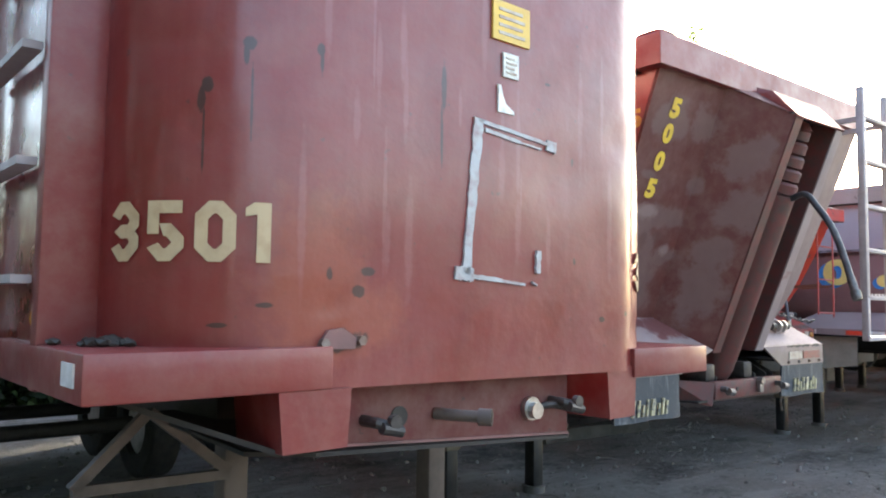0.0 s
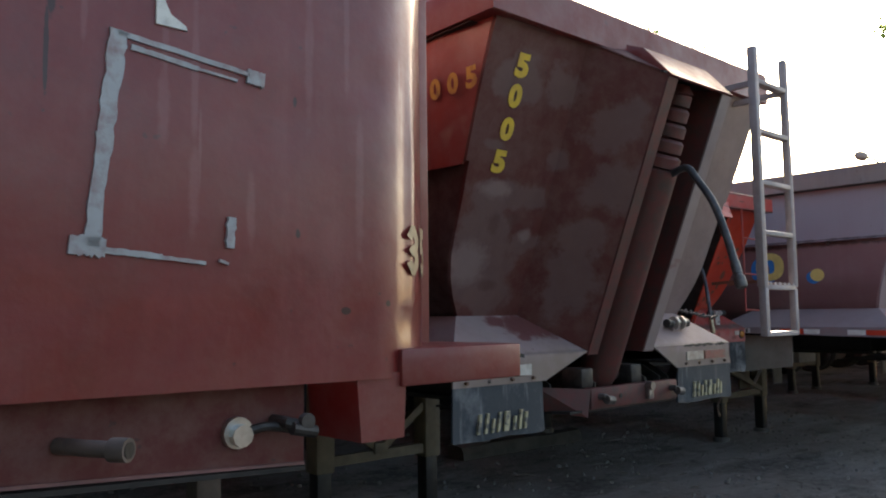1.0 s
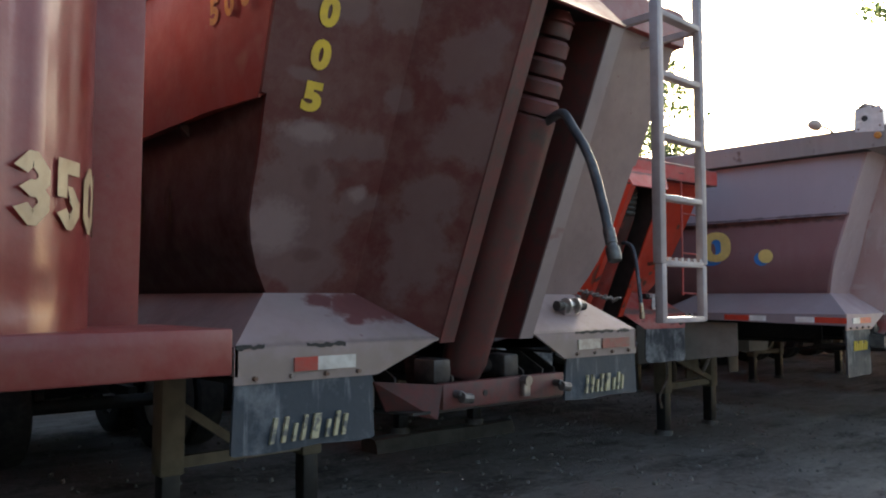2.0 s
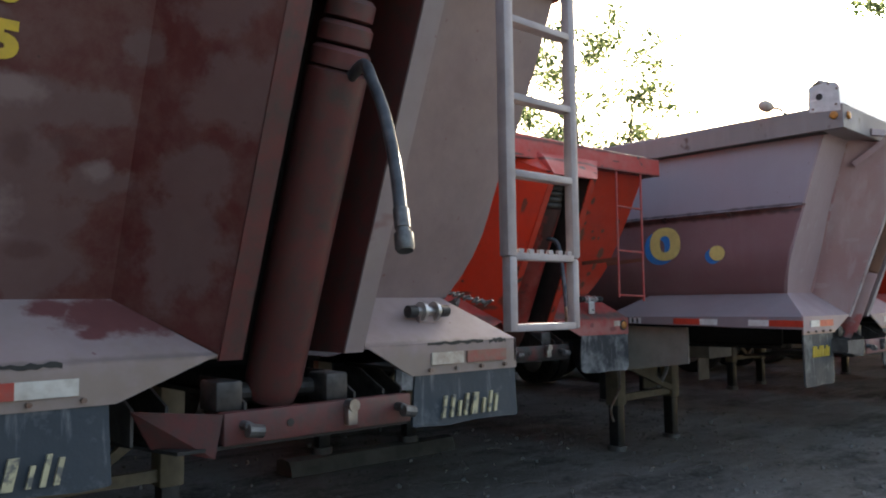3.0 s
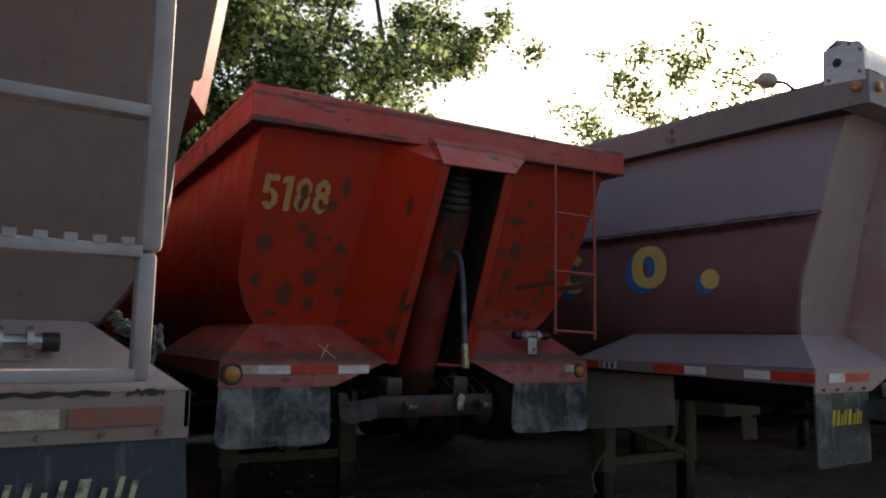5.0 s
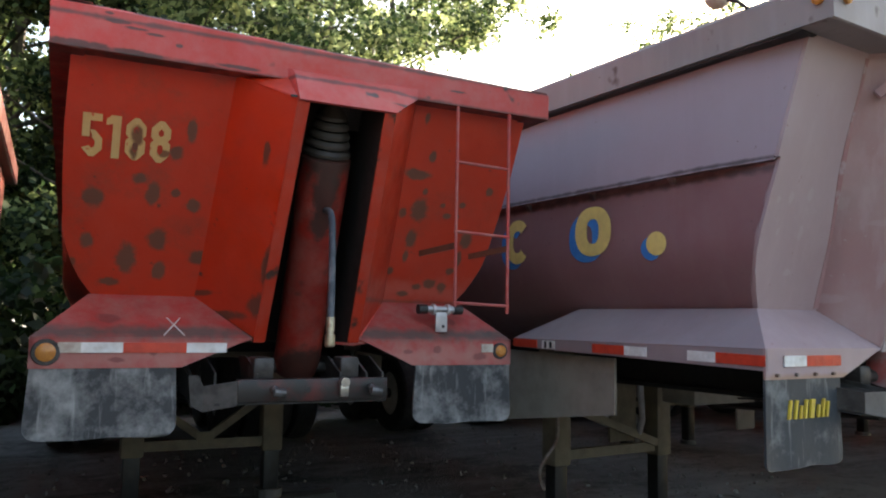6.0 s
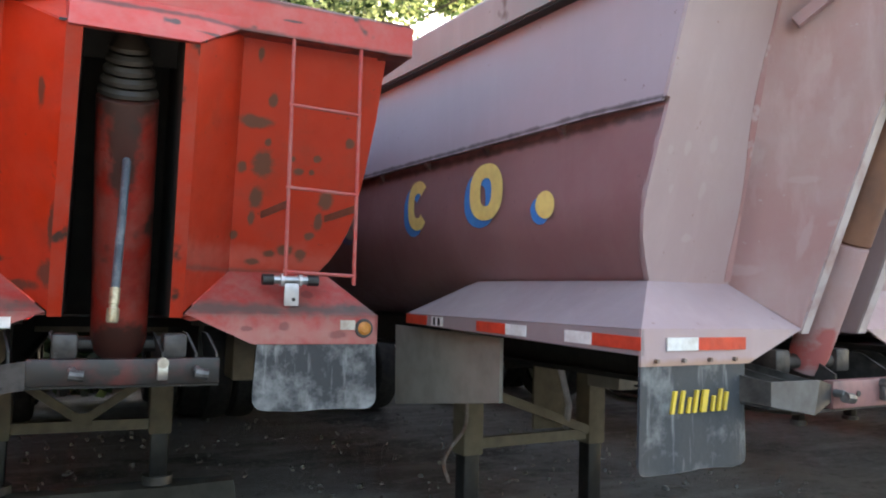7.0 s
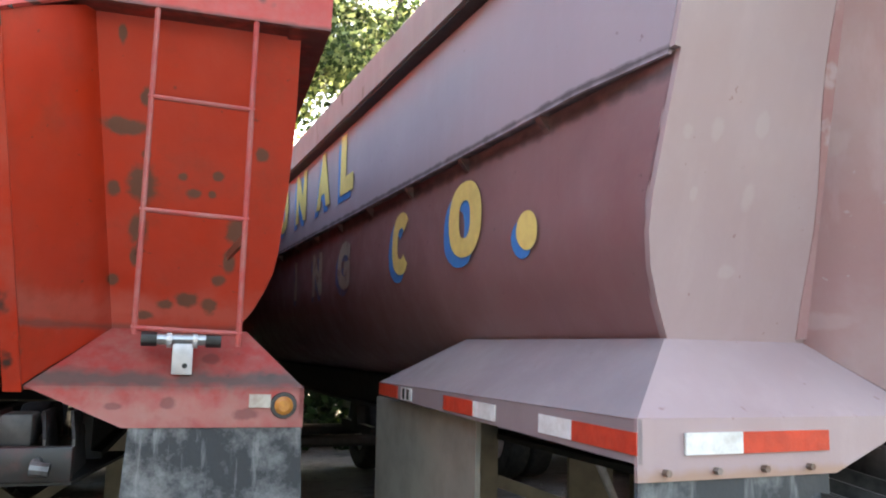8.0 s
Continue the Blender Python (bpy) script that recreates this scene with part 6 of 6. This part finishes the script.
        part("air_fitting", bm, M_BLOCK, panel, "worn metal air coupling")
    part("socket_cable", tube(bmesh.new(), smooth_line([(0.27, 0.12, 1.24), (0.33, 0.1, 1.255), (0.39, 0.09, 1.245), (0.42, 0.06, 1.235)], 4), 0.012, 8), M_BLOCK, panel)
    part("hole", tube(bmesh.new(), [(-0.3, 0.126, 1.264), (-0.3, 0.134, 1.264)], 0.031, 16), M_BLACK, panel)
    lug = part("lug", solid(bmesh.new(), [(-0.66, vf - 0.012, 1.478), (-0.54, vf - 0.012, 1.476), (-0.535, vf - 0.012, 1.505), (-0.58, vf - 0.012, 1.532), (-0.625, vf - 0.012, 1.526)], (0, 0.03, 0)), M_BEAM_PINK, bumper, "bare pinkish metal lug")
    for u, z in ((-0.637, 1.493), (-0.52, 1.498)):
        part("lug_bolt", tube(bmesh.new(), [(u, vf + 0.02, z), (u, vf - 0.02, z)], 0.014, 6), M_RUST, lug)
    part("reflector", box(bmesh.new(), (-1.234, 0.05, 1.41), (-1.229, 0.14, 1.462)), M_TAPE_W, bumper)

    # taped patch and stickers
    strips = [((-0.087, 2.178), (-0.112, 1.94), 0.037), ((-0.112, 1.94), (-0.135, 1.69), 0.033), ((-0.09, 2.172), (0.235, 2.142), 0.012), ((-0.06, 2.146), (0.1, 2.128), 0.012), ((0.1, 2.128), (0.2, 2.12), 0.006), ((0.228, 2.138), (0.276, 2.134), 0.036),
              ((-0.18, 1.694), (-0.105, 1.688), 0.042), ((-0.108, 1.684), (0.02, 1.674), 0.014), ((0.02, 1.673), (0.125, 1.664), 0.009), ((0.191, 1.778), (0.187, 1.703), 0.021), ((0.16, 1.672), (0.183, 1.664), 0.007)]
    for (xa, za), (xb, zb), wd in strips:
        bm = bmesh.new()
        d = Vector((xb - xa, 0, zb - za))
        n = Vector((-d.z, 0, d.x)).normalized() * wd / 2
        m = 14
        rows = [[tuple(Vector((xa, vf - 0.007, za)) + d * k / m + n * sgn * (1 + 0.4 * noise.noise((xa * 9 + k * 0.7, za * 7, sgn)))) for sgn in (-1, 1)] for k in range(m + 1)]
        sheet(bm, rows, (0, 0.012, 0))
        part("tape_strip", bm, M_DUCT, shell)
    for (u0, z0, u1, z1), m, nm in (((-0.03, 2.45, 0.14, 2.58), M_STICKER_Y, "yellow_sticker"), ((0.018, 2.333, 0.088, 2.413), M_STICKER_W, "white_sticker"), ((-0.005, 2.214, 0.07, 2.303), M_STICKER_W, "torn_sticker")):
        bm = bmesh.new()
        y = vf - 0.007
        pts = [(u0, y, z0), (u1, y, z0), (u1, y, z1), (u0, y, z1)] if nm != "torn_sticker" else [(u0, y, z0), (u1, y, z0), (u1 - 0.004, y, z0 + 0.01), (u0 + 0.035, y, z0 + 0.03), (u0 + 0.022, y, z0 + 0.055), (u0 + 0.012, y, z1), (u0, y, z1)]
        st = part(nm, solid(bm, pts, (0, 0.012, 0)), m, shell)
        if nm != "torn_sticker":
            for k in range(4):
                zz = z0 + (z1 - z0) * (0.15 + 0.2 * k)
                part("print_bar", box(bmesh.new(), (u0 + 0.15 * (u1 - u0), vf - 0.009, zz), (u1 - 0.15 * (u1 - u0) - 0.01 * (k % 2), vf - 0.0065, zz + 0.08 * (z1 - z0))), M_TAPE_OLD, st)
    # painted numbers wrap the corners
    def wrap(a0, z0):
        def f(x, y):
            e = 0.004
            p, q = nose(a0 + x), nose(a0 + x + 0.01)
            d = Vector((q[0] - p[0], q[1] - p[1])).normalized()
            return p[0] + d.y * e, p[1] - d.x * e - 0.003, z0 + y
        return f
    bm = block_digits("3501", 0.43, 0.15, 0.21)
    part("painted_number", laid(bm, wrap(0.095, 1.695)), M_TAN, shell, "cream painted digits 3501")
    bm = block_digits("3501", 0.385, 0.15, 0.21)
    part("painted_number", laid(bm, wrap(total - 0.475, 1.655)), M_TAN, shell, "cream painted digits 3501")
    # ladder on the flank, lamp
    x = uc - half - 0.16
    lad = part("side_ladder", bar(bmesh.new(), (x, 1.05, 1.5), (x, 1.05, 3.0), 0.035, 0.03), M_LADDER, thing, "pale flat-bar ladder on the flank")
    for z in (1.65, 1.955, 2.26, 2.57, 2.88):
        part("step", bar(bmesh.new(), (x, 0.48, z), (x, 1.07, z), 0.05, 0.022), M_LADDER, lad)
    lamp(thing, uc - half - 0.115, 0.47, 1.55, 0.03, True, (-1, 0, 0))
    landing_gear(thing, 1.1, (-0.36, 0.64), 1.36, 0.62, M_GEAR_DARK, "plain", h=0.05)
    brace = part("outrigger_brace", bar(bmesh.new(), (-0.72, 1.0, 1.215), (-0.96, 1.0, 0.98), 0.035, 0.035), M_GEAR_DARK, thing, "dull brown triangular outrigger brace")
    part("brace_arm", bar(bmesh.new(), (-0.72, 1.0, 1.215), (-0.42, 1.0, 0.975), 0.035, 0.035), M_GEAR_DARK, brace)
    part("brace_tie", bar(bmesh.new(), (-0.96, 1.0, 0.975), (-0.42, 1.0, 0.965), 0.035, 0.035), M_GEAR_DARK, brace)
    for s in (-1, 1):
        part("chassis_rail", box(bmesh.new(), (s * 0.42 - 0.05, 1.0, 1.12), (s * 0.42 + 0.05, length - 0.2, 1.4)), M_DARK, thing)
    for v in (length - 2.1, length - 0.85):
        part("axle", tube(bmesh.new(), [(-0.75, v, 0.5), (0.75, v, 0.5)], 0.065, 12), M_DARK, thing)
        for s in (-1, 1):
            wheel(thing, s * 0.9, v)


nose_trailer()


# ---------------- trees and distance ----------------
def leaf_cloud(bm, centres, count, spread, size, rnd):
    """Many small bent leaves round the given twig ends."""
    for _ in range(count):
        c = rnd.choice(centres)
        p = Vector(c) + Vector((rnd.gauss(0, spread), rnd.gauss(0, spread), rnd.gauss(0, spread * 0.8)))
        a = Vector((rnd.uniform(-1, 1), rnd.uniform(-1, 1), rnd.uniform(-1, 0.4))).normalized()
        b = a.cross(Vector((rnd.uniform(-1, 1), rnd.uniform(-1, 1), rnd.uniform(-1, 1)))).normalized()
        s = size * rnd.uniform(0.6, 1.3)
        n = a.cross(b) * 0.15 * s
        q = [bm.verts.new(p + x) for x in (-a * s * 0.5, b * s * 0.36 + n, a * s * 0.6, -b * s * 0.36 + n)]
        bm.faces.new(q)


def tree(name, label, at, height, crown, seed, leaves, size, low=0.25, reach=1.0, mat=None, loose=0.075, stem=1.0):
    rnd = random.Random(seed)
    thing = new(name)
    thing.location = at
    tagged(thing, label, "tree", "trees behind the trailers")
    bm = bmesh.new()
    pts = [Vector((0.25 * noise.noise((seed, k * 0.4, 0)) * k * 0.4, 0.25 * noise.noise((seed, k * 0.4, 9)) * k * 0.4, height * 0.92 * k / 9)) for k in range(10)]
    tube(bm, pts, [stem * (0.02 * height * (1 - 0.92 * k / 9) + 0.01) for k in range(10)], 10)
    ends = []
    for i in range(26):
        f = low + (0.95 - low) * (i + rnd.random()) / 26
        base = pts[0].lerp(pts[-1], f)
        j = min(8, int(f * 9))
        base = pts[j].lerp(pts[j + 1], f * 9 - j) if f * 9 < 9 else pts[-1]
        an = rnd.uniform(0, 2 * math.pi)
        ln = crown * reach * (0.45 + 0.65 * math.sin(math.pi * min(1, (f - low * 0.7) / (1 - low * 0.7)))) * rnd.uniform(0.7, 1.1)
        tip = base + Vector((math.cos(an) * ln, math.sin(an) * ln, ln * rnd.uniform(0.05, 0.6)))
        mid = base.lerp(tip, 0.5) + Vector((0, 0, 0.08 * ln))
        tube(bm, [base, mid, tip], [0.006 * height * (1.1 - f), 0.004 * height * (1.1 - f), 0.006], 6)
        for k in range(5):
            q = mid.lerp(tip, 0.1 + 0.9 * k / 4) + Vector((rnd.uniform(-1, 1), rnd.uniform(-1, 1), rnd.uniform(-0.6, 0.9))) * 0.25 * ln * rnd.random()
            tube(bm, [mid.lerp(tip, 0.22 * k), q], [0.008, 0.004], 5)
            ends.append(q)
    part("trunk", bm, M_BARK, thing)
    bm = bmesh.new()
    leaf_cloud(bm, ends, leaves, loose * crown, size, rnd)
    part("crown", bm, mat or M_LEAF, thing, "loose green leaves with gaps", smooth=180)
    return thing


# trees on the left take the leaf copy that is darkened as shade
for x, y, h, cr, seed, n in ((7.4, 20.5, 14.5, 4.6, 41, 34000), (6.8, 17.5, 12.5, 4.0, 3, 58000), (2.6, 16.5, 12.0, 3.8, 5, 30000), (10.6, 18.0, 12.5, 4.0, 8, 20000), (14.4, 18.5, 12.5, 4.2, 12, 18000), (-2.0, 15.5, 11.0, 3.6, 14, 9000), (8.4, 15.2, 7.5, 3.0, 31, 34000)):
    tree("poplar_tree", "tall leafy green tree behind the trailers", (x, y, -0.05), h, cr, seed, n, 0.15, low=0.12, loose=0.075, mat=M_LEAF_SHADED if x < 9 else None)
tree("poplar_tree", "tall leafy green tree with overhanging branches", (16.9, 19.8, -0.05), 14.5, 3.9, 17, 19000, 0.16, low=0.42, loose=0.06)
for x, y, h, cr, seed, n in ((27.7, 20.5, 13.9, 1.9, 21, 3000), (29.1, 19.3, 14.7, 2.0, 22, 3600), (30.4, 17.8, 14.7, 2.0, 23, 3600), (26.6, 21.8, 11.8, 2.2, 24, 2600), (31.2, 16.7, 13.0, 1.7, 25, 2200)):
    tree("poplar_tree", "thin airy poplar against the bright sky", (x, y, -0.05), h, cr, seed, int(0.75 * n), 0.17, low=0.4, loose=0.13, stem=0.3)
tree("poplar_tree", "small thin tree against the bright sky", (38.0, 9.5, -0.05), 17.0, 2.0, 27, 1800, 0.2, low=0.78, stem=0.3)


def hedge():
    rnd = random.Random(9)
    bm = bmesh.new()
    centres = []
    for k in range(1500):
        a = radians(rnd.uniform(35, 160) if k < 600 else rnd.uniform(160, 345))
        d = rnd.uniform(15.5, 21)
        d += 0 if k < 600 else 5
        hgt = rnd.random() ** 1.3 * (4.2 if k < 600 else 8.0 if math.degrees(a) < 235 else 4.4)
        centres.append((8 + d * math.cos(a), d * math.sin(a), 0.1 + hgt))
    leaf_cloud(bm, centres[:600], 52000, 0.45, 0.2, rnd)
    # unseen ring behind the camera, added to cut low light and darken reflections
    leaf_cloud(bm, centres[600:], 45000, 0.55, 0.34, rnd)
    # unseen tall leaves added in the west, darkening the round nose's reflection
    west = []
    for _ in range(520):
        a, d = radians(rnd.uniform(150, 224)), rnd.uniform(21, 25)
        west.append((8 + d * math.cos(a), d * math.sin(a), 0.1 + 14 * rnd.random()))
    leaf_cloud(bm, west, 38000, 0.6, 0.4, rnd)
    near = [(rnd.uniform(-4, 26), 11.9 + rnd.random() * 2.2, 0.1 + 2.0 * rnd.random() ** 1.4) for _ in range(420)]
    leaf_cloud(bm, near, 42000, 0.3, 0.2, rnd)
    tagged(part("hedge", bm, M_LEAF_DARK, smooth=180), "dense dark green undergrowth behind the yard and, unseen, round its other sides", "bushes", kind="stuff")


hedge()


def stones():
    rnd = random.Random(2)
    bm = bmesh.new()
    for _ in range(3200):
        x, y = rnd.uniform(0, 14), rnd.uniform(-0.5, 9)
        s = 0.008 + 0.03 * rnd.random() ** 4
        m = Matrix.Translation((x, y, -0.015 + 0.05 * noise.noise((x * 0.35, y * 0.35, 0)) + 0.025 * noise.noise((x * 1.1, y * 1.1, 3)))) @ Euler((rnd.random() * 6, rnd.random() * 6, rnd.random() * 6)).to_matrix().to_4x4() @ Matrix.Diagonal((s, s * rnd.uniform(0.6, 1), s * rnd.uniform(0.4, 0.8), 1))
        bmesh.ops.create_icosphere(bm, subdivisions=1, radius=1, matrix=m)
    for _ in range(260):
        x, y = rnd.uniform(2, 13), rnd.uniform(0.3, 6)
        s = rnd.uniform(0.012, 0.032)
        m = Matrix.Translation((x, y, -0.02 + 0.05 * noise.noise((x * 0.35, y * 0.35, 0)) + 0.025 * noise.noise((x * 1.1, y * 1.1, 3)))) @ Euler((rnd.random() * 6, rnd.random() * 6, rnd.random() * 6)).to_matrix().to_4x4() @ Matrix.Diagonal((s, s * 0.8, s * 0.5, 1))
        bmesh.ops.create_icosphere(bm, subdivisions=1, radius=1, matrix=m)
    tagged(part("gravel", bm, M_STONE, smooth=20), "loose grey stones on the dirt", "gravel", kind="stuff")


stones()


def twigs():
    rnd = random.Random(11)
    bm = bmesh.new()
    for _ in range(70):
        x, y, a = rnd.uniform(4, 13), rnd.uniform(0.6, 5.5), rnd.uniform(0, 6.28)
        z = -0.01 + 0.05 * noise.noise((x * 0.35, y * 0.35, 0)) + 0.025 * noise.noise((x * 1.1, y * 1.1, 3))
        ln = rnd.uniform(0.05, 0.18)
        d = Vector((math.cos(a), math.sin(a), rnd.uniform(-0.05, 0.05)))
        p = Vector((x, y, z))
        tube(bm, [p, p + d * ln * 0.5 + Vector((0.01, 0.005, 0.006)), p + d * ln], [0.005, 0.006, 0.003], 5)
    tagged(part("twigs", bm, M_TWIG), "pale dry twigs scattered on the dirt", "twigs", kind="stuff")


twigs()


def grass():
    rnd = random.Random(6)
    bm = bmesh.new()
    for _ in range(9000):
        x, y = rnd.uniform(28, 46), rnd.uniform(4, 15)
        h, t = rnd.uniform(0.15, 0.5), rnd.uniform(0, 6.28)
        w2 = 0.03
        b = (math.cos(t) * w2, math.sin(t) * w2)
        q = [bm.verts.new(p) for p in ((x - b[0], y - b[1], -0.03), (x + b[0], y + b[1], -0.03), (x + rnd.uniform(-0.08, 0.08), y + rnd.uniform(-0.08, 0.08), h))]
        bm.faces.new(q)
    tagged(part("grass", bm, M_GRASS, smooth=180), "sunlit rough grass at the yard's edge", "grass", kind="stuff")


grass()
